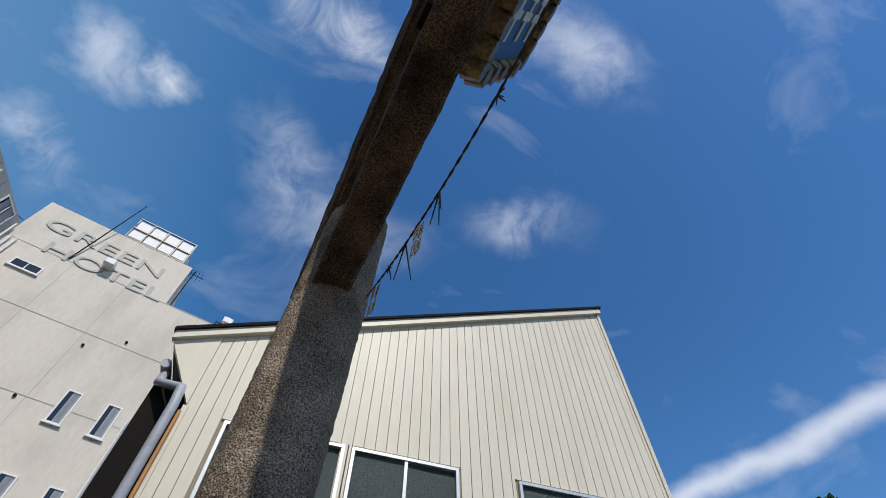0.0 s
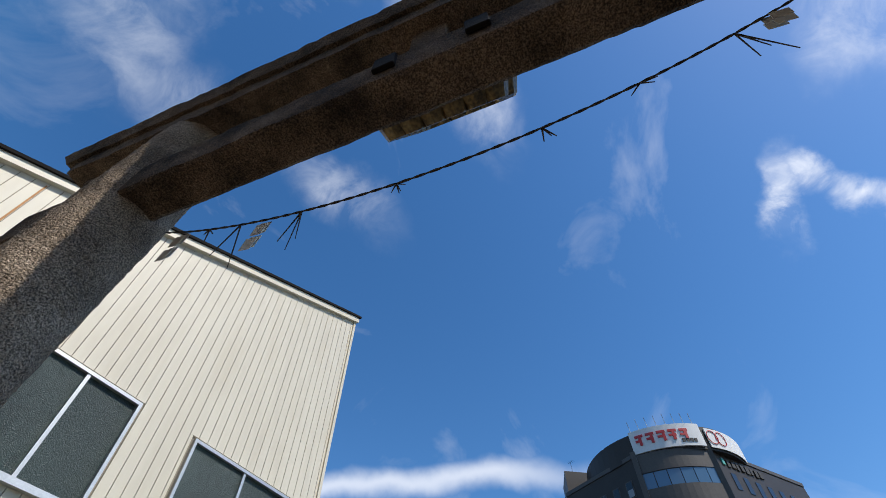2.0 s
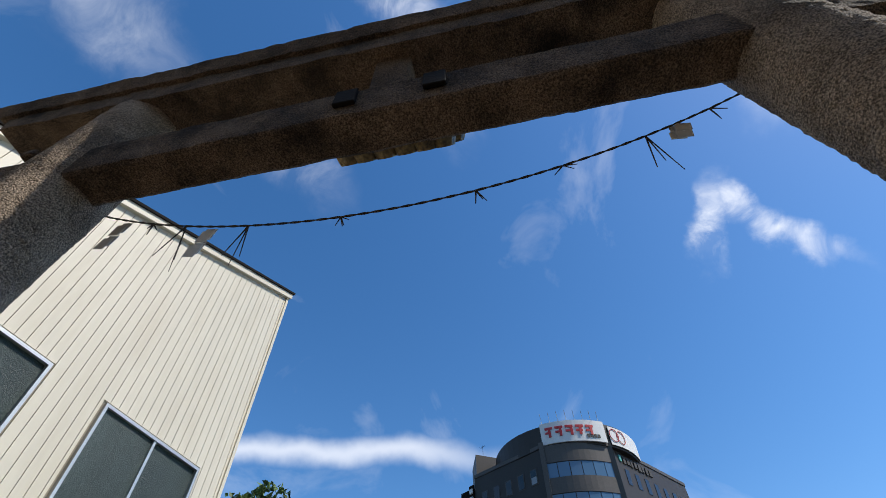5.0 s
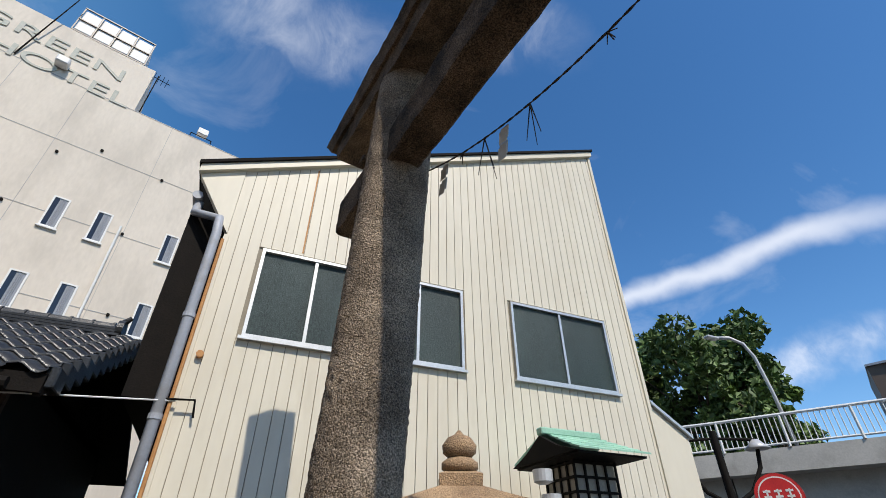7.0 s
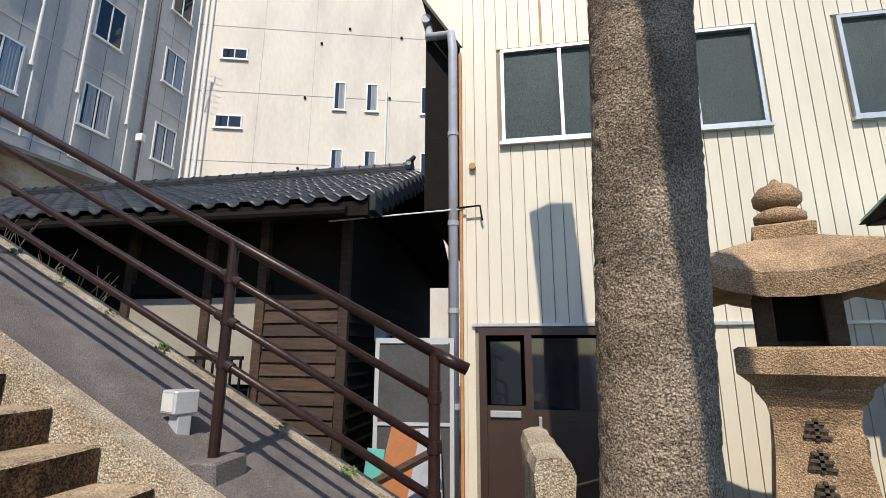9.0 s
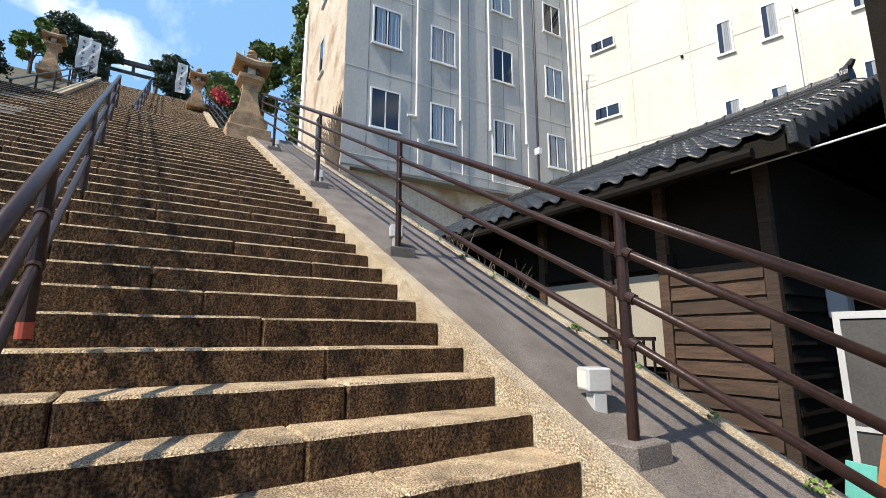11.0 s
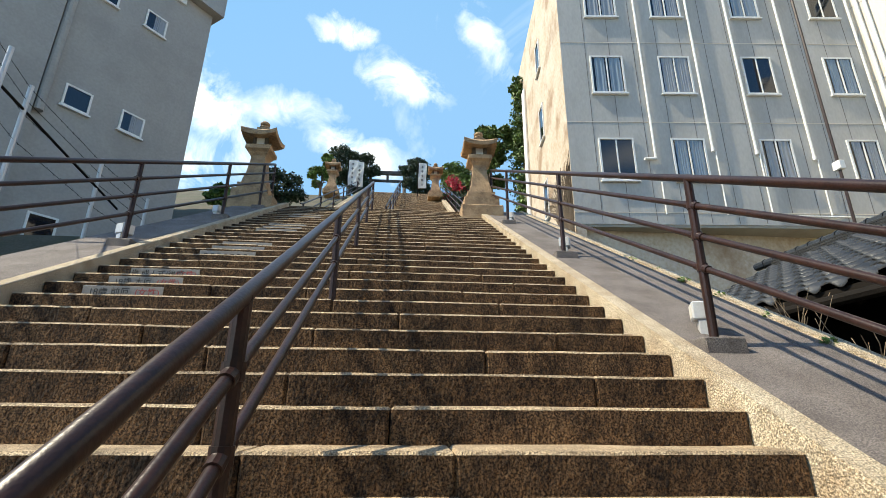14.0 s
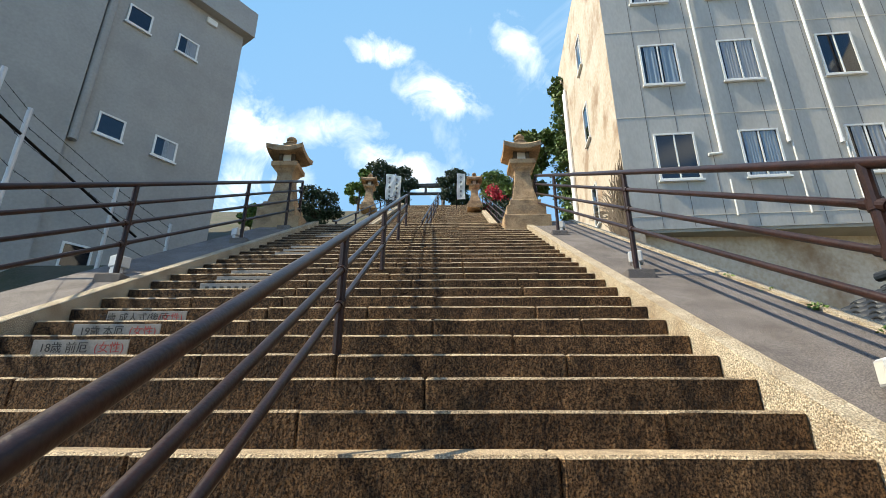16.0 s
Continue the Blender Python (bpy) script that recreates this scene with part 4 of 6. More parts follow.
for i in range(5):
    box(i * 0.78 - 0.02, i * 0.78 + 0.03, -0.05, 0.0, 0, 1.9, 0, fr)
for z in (0.1, 0.97, 1.85):
    box(-0.02, 3.15, -0.07, 0.0, z, z + 0.06, 0, fr)
part("frame", fr, BROWN_PAINT, tank)


def antenna(x, y, z, h, rz=0, label="thin metal television antenna on a pole"):
    a = thing("antenna", x, y, z, rz, label, "antenna")
    part("mast", rod((0, 0, 0), (0, 0, h), 0.03, n=6), NEAR_BLACK, a)
    part("boom", rod((-0.6, 0, h - 0.2), (0.6, 0, h - 0.2), 0.02, n=5), NEAR_BLACK, a)
    for i in range(6):
        part("element", rod((-0.55 + i * 0.2, -0.35, h - 0.2), (-0.55 + i * 0.2, 0.35, h - 0.2), 0.012, n=4), NEAR_BLACK, a)
    return a


p = MW @ Vector((7.35, 0.6, 20.15))
antenna(p.x, p.y, p.z, 3.4, 20)
p = MW @ Vector((2.6, -0.05, 20.2))
pole = thing("flagpole", p.x, p.y, p.z, label="slanting thin pole on the hotel wall", category="pole")
part("shaft", rod((0, 0, 0), (0.9, -0.3, 5.2), 0.035, 0.02, 6), NEAR_BLACK, pole)
fl = thing("floodlight", label="white floodlight on a small roof rack", category="floodlight")
fl.matrix_basis = MW @ Matrix.Translation((10.2, 0.3, 20.15))
part("rack", tube([(-0.5, 0, 0), (-0.5, 0, 0.5), (0.5, 0, 0.5), (0.5, 0, 0)], 0.03, 6), NEAR_BLACK, fl)
part("head", box(-0.25, 0.25, -0.25, 0.1, 0.5, 0.9, 0.03), WHITE_PAINT, fl)
# the tall aerial that stands before the grey face
p = MG @ Vector((8.05, -1.2, 0))
mast = thing("antenna", p.x, p.y, 5.0, 0, "tall rusty antenna mast with a small white box", "antenna")
part("mast", rod((0, 0, 0), (0, 0, 13.2), 0.045, n=6), BROWN_PAINT, mast)
part("box", box(-0.14, 0.14, -0.1, 0.1, 4.3, 4.6, 0.02), WHITE_PAINT, mast)
part("boom", rod((-0.1, -0.8, 12.6), (0.1, 0.8, 12.6), 0.025, n=5), BROWN_PAINT, mast)
for i in range(7):
    part("element", rod((-0.45, -0.75 + i * 0.25, 12.6), (0.45, -0.75 + i * 0.25, 12.6), 0.014, n=4), BROWN_PAINT, mast)

# ---- grey building on the other side ----
lb = thing("building", label="plain grey rendered building with small white windows", category="building")
LP, LU = Vector((-14.85, -10.2, 0)), Vector((-0.828, 0.561, 0)).normalized()
LN = Vector((LU.y, -LU.x, 0))
if LN.x < 0:
    LN = -LN
ML = Matrix(((LU.x, -LN.x, 0, LP.x), (LU.y, -LN.y, 0, LP.y), (0, 0, 1, 0), (0, 0, 0, 1)))
body = part("wall", box(-9, 3.95, 0, 9, 2, 17.75), LEFT_GREY, lb)
body.matrix_basis = ML
cap = part("parapet", box(0.8, 4.22, -0.38, 9.3, 17.752, 19.0), LEFT_GREY, lb)
cap.matrix_basis = ML
step_out = part("front_bay", box(-9, -0.72, -0.22, -0.002, 2, 19), LEFT_GREY, lb)
step_out.matrix_basis = ML
dp = part("downpipe", rod((-0.55, -0.12, 10.4), (-0.55, -0.12, 19), 0.13, n=10), LEFT_GREY, lb, "thick painted downpipe")
dp.matrix_basis = ML
for ua, za in ((-0.07, 10.95), (1.58, 10.98), (-0.08, 15.32), (1.57, 15.32), (-0.06, 6.62)):
    wall_window(lb, ML, ua, ua + 0.76, za, za + 0.77, WHITE_PAINT, DARK_GLASS, CURTAIN if ua > 1 else None, split=False)
vt = part("vent", box(2.4, 2.8, -0.10, -0.002, 17.3, 17.55, 0.01), WHITE_PAINT, lb)
vt.matrix_basis = ML


# ---- torii ----
TS_ = 1.08                   # size of the gate
TORII = pose(0.463, 0.350, G - 0.15, 0, 0, 7.4) @ Matrix.Scale(TS_, 4)
ROPE_M = TORII @ Matrix.Translation((0, 0, -G + 0.02))
torii = thing("torii", 0.418, 0.318, G, 7.47, "rough brown stone torii gate with a plaque and straw rope", "torii gate")
PH = 1.55
torii.matrix_basis = TORII
KZ = 4.70 - G


def pillar(sign):
    """A hand-dressed round pillar with batter: pitted all over, chipped here and there."""
    n, rows = 132, 400
    verts, faces = [], []
    for i in range(rows + 1):
        z = (KZ + 0.02) * i / rows
        cx, cy = 0.077 + 0.0305 * (z - 2.806), sign * (1.662 - 0.0444 * (z - 2.806))
        for j in range(n):
            t = 2 * math.pi * j / n
            p = Vector((cx + 0.192 * math.cos(t), cy + 0.192 * math.sin(t), z))
            q = p + Vector((0, 0, 9 * sign))
            pit = noise.noise(q * 46) * 0.0065 + noise.noise(q * 21) * 0.003 + noise.noise(q * 5) * 0.003
            pit -= max(0.0, noise.noise(q * 30) - 0.38) * 0.03
            r = 0.192 + pit
            verts.append((cx + r * math.cos(t), cy + r * math.sin(t), z))
    for i in range(rows):
        for j in range(n):
            k = (j + 1) % n
            faces.append((i * n + j, i * n + k, (i + 1) * n + k, (i + 1) * n + j))
    me = bpy.data.meshes.new("pillar")
    me.from_pydata(verts, [], faces)
    me.shade_smooth()
    me.materials.append(TORII_STONE)
    return me


part("pillar", pillar(1), TORII_STONE, torii, smooth=True)
part("pillar", pillar(-1), TORII_STONE, torii, smooth=True)
def rough_bar(x0, x1, half, z0, z1):
    """A dressed stone bar along y with a pitted skin and worn edges."""
    bm = box(x0, x1, -half, half, z0, z1, 0.016)
    bmesh.ops.subdivide_edges(bm, edges=[e for e in bm.edges if e.calc_length() > 1], cuts=150, use_grid_fill=True)
    bmesh.ops.subdivide_edges(bm, edges=[e for e in bm.edges if e.calc_length() > 0.1], cuts=7, use_grid_fill=True)
    for v in bm.verts:
        v.co += noise.noise_vector(v.co * 30) * 0.004 + noise.noise_vector(v.co * 6) * 0.005
    return bm


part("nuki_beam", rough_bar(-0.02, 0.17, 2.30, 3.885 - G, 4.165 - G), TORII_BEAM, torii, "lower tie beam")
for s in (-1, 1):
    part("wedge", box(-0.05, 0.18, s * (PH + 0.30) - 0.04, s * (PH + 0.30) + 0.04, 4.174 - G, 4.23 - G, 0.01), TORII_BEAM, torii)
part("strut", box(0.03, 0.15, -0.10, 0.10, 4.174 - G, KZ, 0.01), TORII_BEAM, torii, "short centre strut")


def top_beam(x0, x1, z0, z1, half, slant, lip, curve):
    bm = bmesh.new()
    n = 120
    rings = []
    for i in range(n + 1):
        u = -1 + 2 * i / n
        rise = curve * abs(u) ** 2.5
        ring = []
        for xx, zz, out in ((x0, z0, 0), (x1, z0, 0), (x1 + lip, z1, slant), ((x0 + x1) / 2, z1 + 0.05, slant), (x0 - lip, z1, slant)):
            p = Vector((xx, u * (half + out), zz + rise))
            ring.append(bm.verts.new(p + noise.noise_vector(p * 4) * 0.007 + noise.noise_vector(p * 17) * 0.007))
        rings.append(ring)
    for a, b in zip(rings, rings[1:]):
        for j in range(5):
            bm.faces.new((a[j], a[(j + 1) % 5], b[(j + 1) % 5], b[j]))
    bm.faces.new(rings[0][::-1])
    bm.faces.new(rings[-1])
    return bm


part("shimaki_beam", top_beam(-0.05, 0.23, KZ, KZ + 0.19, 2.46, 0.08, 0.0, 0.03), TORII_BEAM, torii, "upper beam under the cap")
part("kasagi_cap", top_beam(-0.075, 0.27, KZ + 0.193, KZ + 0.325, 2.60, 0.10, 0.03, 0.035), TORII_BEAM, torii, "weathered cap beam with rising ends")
# plaque on the street side
plaque = thing("plaque")
plaque.parent = torii
plaque.matrix_basis = pose(0.40, 0, 4.50 - G, 0, 21, 0)
part("panel", box(-0.02, 0.01, -0.22, 0.22, -0.42, 0.42, 0.005), PLAQUE_BLUE, plaque, "blue panel with pale characters")
fr = bmesh.new()
for i in range(22):
    a = 2 * math.pi * i / 22
    yy, zz = 0.27 * max(-1, min(1, 1.3 * math.cos(a))), 0.48 * max(-1, min(1, 1.3 * math.sin(a)))
    rod((-0.03, yy, zz), (0.05, yy, zz), 0.075, 0.05, 8, fr)
part("carved_frame", fr, GOLD, plaque, "carved gilt frame")
for z in (-0.25, 0.0, 0.25):
    gl = bmesh.new()
    box(0.011, 0.02, -0.12, 0.12, z - 0.02, z + 0.02, 0, gl)
    box(0.011, 0.02, -0.02, 0.02, z - 0.09, z + 0.09, 0, gl)
    box(0.011, 0.02, -0.11, -0.07, z - 0.08, z + 0.06, 0, gl)
    part("character", gl, PAPER, plaque)
for yy in (-0.25, 0.15):
    part("clamp", box(-0.045, -0.022, yy - 0.05, yy + 0.05, 3.98 - G, 4.12 - G, 0.004), NEAR_BLACK, torii, "small dark metal clamp")

# straw rope with paper streamers
rope = thing("straw_rope", label="thin twisted straw rope hung between the pillars", category="rope")
rope.matrix_basis = ROPE_M


def rope_at(u):
    return Vector((0.27, u, 3.955 - 0.40 * (1 - (u / 1.5) ** 2)))


for s in (0, 1):
    bm = bmesh.new()
    prev = None
    for i in range(261):
        u = -1.55 + 3.05 * i / 260
        a = i * 0.62 + s * math.pi
        p = rope_at(u) + Vector((math.cos(a), 0, math.sin(a))) * 0.0025
        if prev is not None:
            rod(prev, p, 0.003, n=5, bm=bm, caps=False)
        prev = p
    part("strand", bm, ROPE, rope)


def streamer(u, h, label="white folded paper streamer hanging from the rope"):
    p = rope_at(u)
    st = thing("paper_streamer", label=label, category="paper streamer", group="rope streamers")
    st.matrix_basis = ROPE_M @ Matrix.Translation(p)
    w = 0.058
    yy = -0.02
    for i in range(4):
        bm = bmesh.new()
        z1 = -0.01 - i * h / 4
        off = (-1) ** i * 0.01
        prism([(yy, z1), (yy + w, z1 + 0.015), (yy + w + 0.01, z1 - h / 4 - 0.012), (yy + 0.012, z1 - h / 4 - 0.025)], off, off + 0.002, "x", bm)
        part("fold", bm, PAPER, st)
        yy += 0.028 * (1 if i % 2 else -0.4)
    return st


for u, h in ((1.32, 0.19), (0.80, 0.18), (-1.20, 0.11)):
    streamer(u, h)
random.seed(8)
for u in (0.95, 0.62, -1.05, 0.2, -0.35, 1.15, -0.7, -1.35):
    big = u in (0.95, 0.62, -1.05)
    tuft = bmesh.new()
    for i in range(3 if big else 4):
        e = Vector((random.uniform(-0.03, 0.03), random.uniform(-0.05, 0.05), -random.uniform(0.2, 0.32) if big else -random.uniform(0.02, 0.06)))
        rod((0, 0, 0), e, 0.004, 0.002, 4, tuft)
    t = single("straw_tuft", tuft, ROPE, "loose straw ends hanging from the rope", "straw", "rope tufts")
    t.matrix_basis = ROPE_M @ Matrix.Translation(rope_at(u))

# ---- handrails ----
def post(x, y, top, base, r=0.032, bands=()):
    bm = rod((x, y, base), (x, y, top), r, n=12)
    for z in bands:
        rod((x, y, z - 0.03), (x, y, z + 0.03), r + 0.007, n=12, bm=bm)
    return bm


def handrail(name, label, y, xs, lift, drops, base_lift, x_end, blocks=True, r=0.024):
    h = thing(name, label=label, category="handrail")
    for i, x in enumerate(xs):
        yy = y(x)
        top = slope(x) + lift
        part("post", post(x, yy, top, slope(x) + base_lift, bands=[top - d for d in drops[1:]]), BROWN_PAINT, h, smooth=False)
        if blocks:
            s = 0.145
            bm = prism([(-s, -0.22 + s * 0.53), (s, -0.22 - s * 0.53), (s * 0.8, 0.0), (-s * 0.8, 0.0)], -0.15, 0.15, "y")
            bmesh.ops.bevel(bm, geom=bm.edges[:], offset=0.01, segments=1, affect="EDGES")
            for v in bm.verts:
                v.co += Vector((x, yy, slope(x) + base_lift))
            part("footing", bm, CONCRETE, h, "concrete footing block")
    for d in drops:
        pts = [(x, y(x), slope(x) + lift - d) for x in (xs[0], *xs[1:-1], x_end)]
        part("rail", tube(pts, r if d else r + 0.007, 12), BROWN_PAINT, h, smooth=True)
        for x in xs[1:-1] if d else ():
            a, b = (Vector((xx, y(xx), slope(xx) + lift - d)) for xx in (x - 0.065, x + 0.065))
            part("sleeve", rod(a, b, r + 0.008, n=12), BROWN_PAINT, h, smooth=False)
    return h


north = handrail("handrail_north", "brown painted steel handrail with four bars", lambda x: 2.83, (-0.70, -1.97, -4.74, -7.70, -11.18, -13.1), 1.345, (0, 0.23, 0.48, 0.73), 0.095, -13.1)
part("rail_end", rod((-0.70, 2.83, slope(-0.70) + 1.345), (-0.52, 2.83, slope(-0.70) + 1.26), 0.034, n=12), BROWN_PAINT, north, smooth=True)
south = handrail("handrail_south", "brown painted steel handrail with four bars", lambda x: -3.02, (-1.0, -2.0, -4.75, -7.6, -10.4, -12.4, -13.2), 1.24, (0, 0.25, 0.50, 0.76), 0.095, -13.2)
middle = handrail("handrail_middle", "dark brown steel handrail down the middle of the steps", lambda x: -0.01 + 0.05 * (x + 5.763), (-0.60, -3.165, -5.763, -8.35, -10.95, -13.4), 0.825, (0, 0.25, 0.50), -0.03, -13.4, blocks=False, r=0.023)
part("paint_band", rod((-3.165, 0.12, slope(-3.165) - 0.02), (-3.165, 0.12, slope(-3.165) + 0.055), 0.0335, n=12), RED_BAND, middle, "red worn paint at the foot")

# upper flight rails
for yy, nm, lbl in ((2.77, "handrail_upper_north", "grey-brown handrail of the upper flight"), (-3.0, "handrail_upper_south", "grey-brown handrail of the upper flight"), (-0.2, "handrail_upper_middle", "grey-brown middle handrail of the upper flight")):
    h = thing(nm.replace("_north", "").replace("_south", "").replace("_middle", ""), label=lbl, category="handrail", group="upper handrails")
    base = 7.43
    xs = [-16.6 - 2.8 * i for i in range(7)]
    up = lambda x: base + max(0.0, (-16.3 - x)) * 0.553
    for x in xs:
        part("post", rod((x, yy, up(x) - 0.1), (x, yy, up(x) + 1.1), 0.035, n=8), BROWN_PAINT, h)
    for d in (0, 0.3, 0.6):
        part("rail", tube([(x, yy, up(x) + 1.1 - d) for x in (xs[0] + 0.4, xs[0], xs[-1])], 0.026, 8), BROWN_PAINT, h)


def slope_lamp(x, y):
    z = slope(x) + 0.03
    o = thing("floodlight", x, y, z, -25, "small square grey floodlight on the concrete slope", "floodlight", "slope floodlights")
    o.matrix_basis = pose(x, y, z, 0, 0, -25) @ Matrix.Scale(0.84, 4)
    part("bracket", box(-0.05, 0.08, -0.05, 0.05, -0.03, 0.12, 0.006), LIGHT_GREY, o)
    part("housing", box(-0.11, 0.09, -0.09, 0.09, 0.122, 0.29, 0.012), LIGHT_GREY, o)
    part("lens", box(-0.085, 0.065, -0.0945, -0.0905, 0.145, 0.268, 0.0), LENS, o, "pale square lens")
    return o


for x in (-2.30, -5.0, -7.95, -11.4):
    slope_lamp(x, 2.94)
for x in (-7.85, -10.6):
    slope_lamp(x, -3.2)


# ---- stone lanterns ----
def square_rings(rings, lift=0.0, bm=None):
    """A square body from (half width, z) rings; corners of wide rings rise by lift."""
    bm = bm or bmesh.new()
    n = 6
    out = []
    wmax = max(h for h, z in rings)
    for h, z in rings:
        ring = []
        for sx, sy, dx, dy in ((-1, -1, 1, 0), (1, -1, 0, 1), (1, 1, -1, 0), (-1, 1, 0, -1)):
            for i in range(n):
                t = 2 * i / n
                p = Vector((sx * h + dx * h * t, sy * h + dy * h * t, z))
                c = abs(1 - t)
                p.z += lift * (c ** 2.2) * (h / wmax) ** 3
                ring.append(bm.verts.new(p + noise.noise_vector(p * 5) * 0.004))
        out.append(ring)
    for a, b in zip(out, out[1:]):
        for i in range(4 * n):
            bm.faces.new((a[i], a[(i + 1) % (4 * n)], b[(i + 1) % (4 * n)], b[i]))
    bm.faces.new(out[0][::-1])
    bm.faces.new(out[-1])
    return bm


def lantern(x, y, z, rz, label, pedestal=0.45):
    o = thing("stone_lantern", x, y, z, rz, label, "stone lantern", "stone lanterns")
    h = pedestal
    part("base", square_rings([(0.46, -0.1), (0.46, h * 0.5), (0.44, h * 0.52)]), LANTERN_STONE, o)
    part("pedestal", square_rings([(0.37, h * 0.53), (0.37, h), (0.34, h + 0.02)]), LANTERN_STONE, o)
    part("shaft", square_rings([(0.30, h + 0.021), (0.29, h + 0.12), (0.235, h + 0.40), (0.195, h + 0.75), (0.185, h + 0.92), (0.20, h + 1.0), (0.245, h + 1.07), (0.25, h + 1.10)]), LANTERN_STONE, o, "flared shaft with carved characters")
    for i in range(5):
        zz = h + 0.25 + i * 0.15
        wdt = 0.29 - (zz - h) * 0.105
        carve = bmesh.new()
        for j in range(3):
            box(-0.06 + 0.01 * j, 0.06 - 0.012 * j, -wdt - 0.004, -wdt + 0.02, zz + j * 0.035, zz + 0.014 + j * 0.035, 0, carve)
        box(-0.01, 0.008, -wdt - 0.004, -wdt + 0.02, zz - 0.01, zz + 0.1, 0, carve)
        part("carved_character", carve, BARK, o)
    s = h + 1.101
    part("platform", square_rings([(0.25, s), (0.30, s + 0.05), (0.325, s + 0.07), (0.325, s + 0.20), (0.30, s + 0.215)]), LANTERN_STONE, o)
    s += 0.216
    fb = bmesh.new()
    for sx in (-1, 1):
        for sy in (-1, 1):
            box(sx * 0.155 - 0.045, sx * 0.155 + 0.045, sy * 0.155 - 0.045, sy * 0.155 + 0.045, s, s + 0.30, 0.006, fb)
    box(-0.11, 0.11, -0.11, 0.11, s, s + 0.03, 0, fb)
    part("firebox", fb, BARK, o, "dark brown open fire box")
    # Solid black block added to imitate the shade inside the fire box.
    part("core", box(-0.14, 0.13, -0.13, 0.13, s + 0.031, s + 0.30), NEAR_BLACK, o, "black block standing in for the shaded hollow")
    part("screen", box(-0.16, -0.15, -0.105, 0.105, s + 0.031, s + 0.295), PAPER, o, "pale screen")
    part("screen", box(0.15, 0.16, -0.105, 0.105, s + 0.031, s + 0.295), PAPER, o, "pale screen")
    s += 0.301
    part("roof", square_rings([(0.20, s), (0.40, s - 0.05), (0.455, s - 0.06), (0.465, s + 0.07), (0.36, s + 0.17), (0.25, s + 0.255), (0.15, s + 0.31)], 0.12), LANTERN_STONE, o, "square stone roof with upturned corners")
    s += 0.311
    part("finial_base", square_rings([(0.15, s), (0.155, s + 0.08), (0.11, s + 0.10)]), LANTERN_STONE, o)
    part("finial_ring", loft([(0.09, s + 0.101), (0.135, s + 0.13), (0.135, s + 0.17), (0.095, s + 0.20)], 18), LANTERN_STONE, o, smooth=True)
    part("finial_jewel", loft([(0.08, s + 0.201), (0.125, s + 0.24), (0.13, s + 0.29), (0.09, s + 0.345), (0.035, s + 0.37), (0.012, s + 0.40)], 18), LANTERN_STONE, o, smooth=True)
    return o


near = lantern(1.34, 3.30, G, -22, "tall tan granite lantern with carved shaft beside the gate", 0.42)
for x, y, z, s, rz in ((-13.25, 2.52, 7.28, 1.0, 0), (-13.25, -3.45, 7.28, 1.0, 0), (-28.0, 2.10, 14.25, 1.0, 0), (-28.0, -4.20, 14.25, 1.0, 0)):
    c = copy_thing(near, pose(x, y, z, 0, 0, rz) @ Matrix.Diagonal((1.0 * s, 1.0 * s, 0.88 * s, 1)))
    c["label"] = "weathered granite lantern on the kerb of the stairs"
for y in (2.52, -3.38):
    single("lantern_plinth", box(-13.85, -12.7, y - 0.55, y + 0.55, 6.4, 7.20, 0.02), LANTERN_STONE, "square stone plinth under a lantern", "plinth", "lantern plinths")
# stone fence posts by the entrance
wall_end = thing("stone_parapet", -0.085, 2.90, G, 4.5, "low pale granite parapet with a rounded carved cap", "stone parapet")
body = box(-0.085, 0.085, 0.012, 1.02, -0.05, 0.95, 0.012)
part("body", wrinkle(body, 0.004, 9), GRANITE_PALE, wall_end)
cap = prism([(-0.100, 0.951), (0.100, 0.951), (0.106, 1.08), (0.085, 1.15), (0.03, 1.175), (-0.03, 1.175), (-0.085, 1.15), (-0.106, 1.08)], 0.0, 1.05, "y")
bmesh.ops.subdivide_edges(cap, edges=[e for e in cap.edges if e.calc_length() > 0.5], cuts=14)
part("cap", wrinkle(cap, 0.012, 8), GRANITE_PALE, wall_end, "worn rounded cap stone")
for x, y, hgt in ((0.95, 4.0, 1.25), (1.9, 4.1, 1.2)):
    o = thing("stone_post", x, y, G, 8, "short carved granite fence post with a stepped cap", "stone post", "stone posts")
    part("shaft", box(-0.098, 0.098, -0.11, 0.11, -0.05, hgt - 0.18, 0.015), TORII_STONE, o)
    part("cap", square_rings([(0.108, hgt - 0.179), (0.112, hgt - 0.06), (0.092, hgt - 0.01), (0.045, hgt + 0.02)]), TORII_STONE, o)
single("fence_bar", rod((0.0, 3.0, 1.12), (0.86, 3.95, 1.12), 0.018, n=8), BROWN_PAINT, "thin brown bar between stone posts", "bar")

# ---- roofed bronze lamp ----
bl = thing("shrine_lamp", 3.10, 4.05, G - 0.01, 0, "post lamp with green copper roof and latticed box", "lamp")
bl.matrix_basis = pose(3.02, 4.05, G - 0.01) @ Matrix.Diagonal((0.86, 0.9, 1, 1))
part("post", box(-0.09, 0.09, 0.0, 0.18, -0.2, 2.62 - G, 0.01), LIGHT_GREY, bl)
part("box", box(-0.27, 0.27, -0.25, 0.27, 2.46 - G, 2.86 - G), PLASTER, bl, "dim paper panes")
lat = bmesh.new()
for i in range(5):
    xx = -0.285 + i * 0.1425
    box(xx - 0.012, xx + 0.012, -0.27, -0.251, 2.44 - G, 2.87 - G, 0, lat)
    yy = -0.255 + i * 0.13
    box(-0.29, -0.271, yy - 0.012, yy + 0.012, 2.44 - G, 2.87 - G, 0, lat)
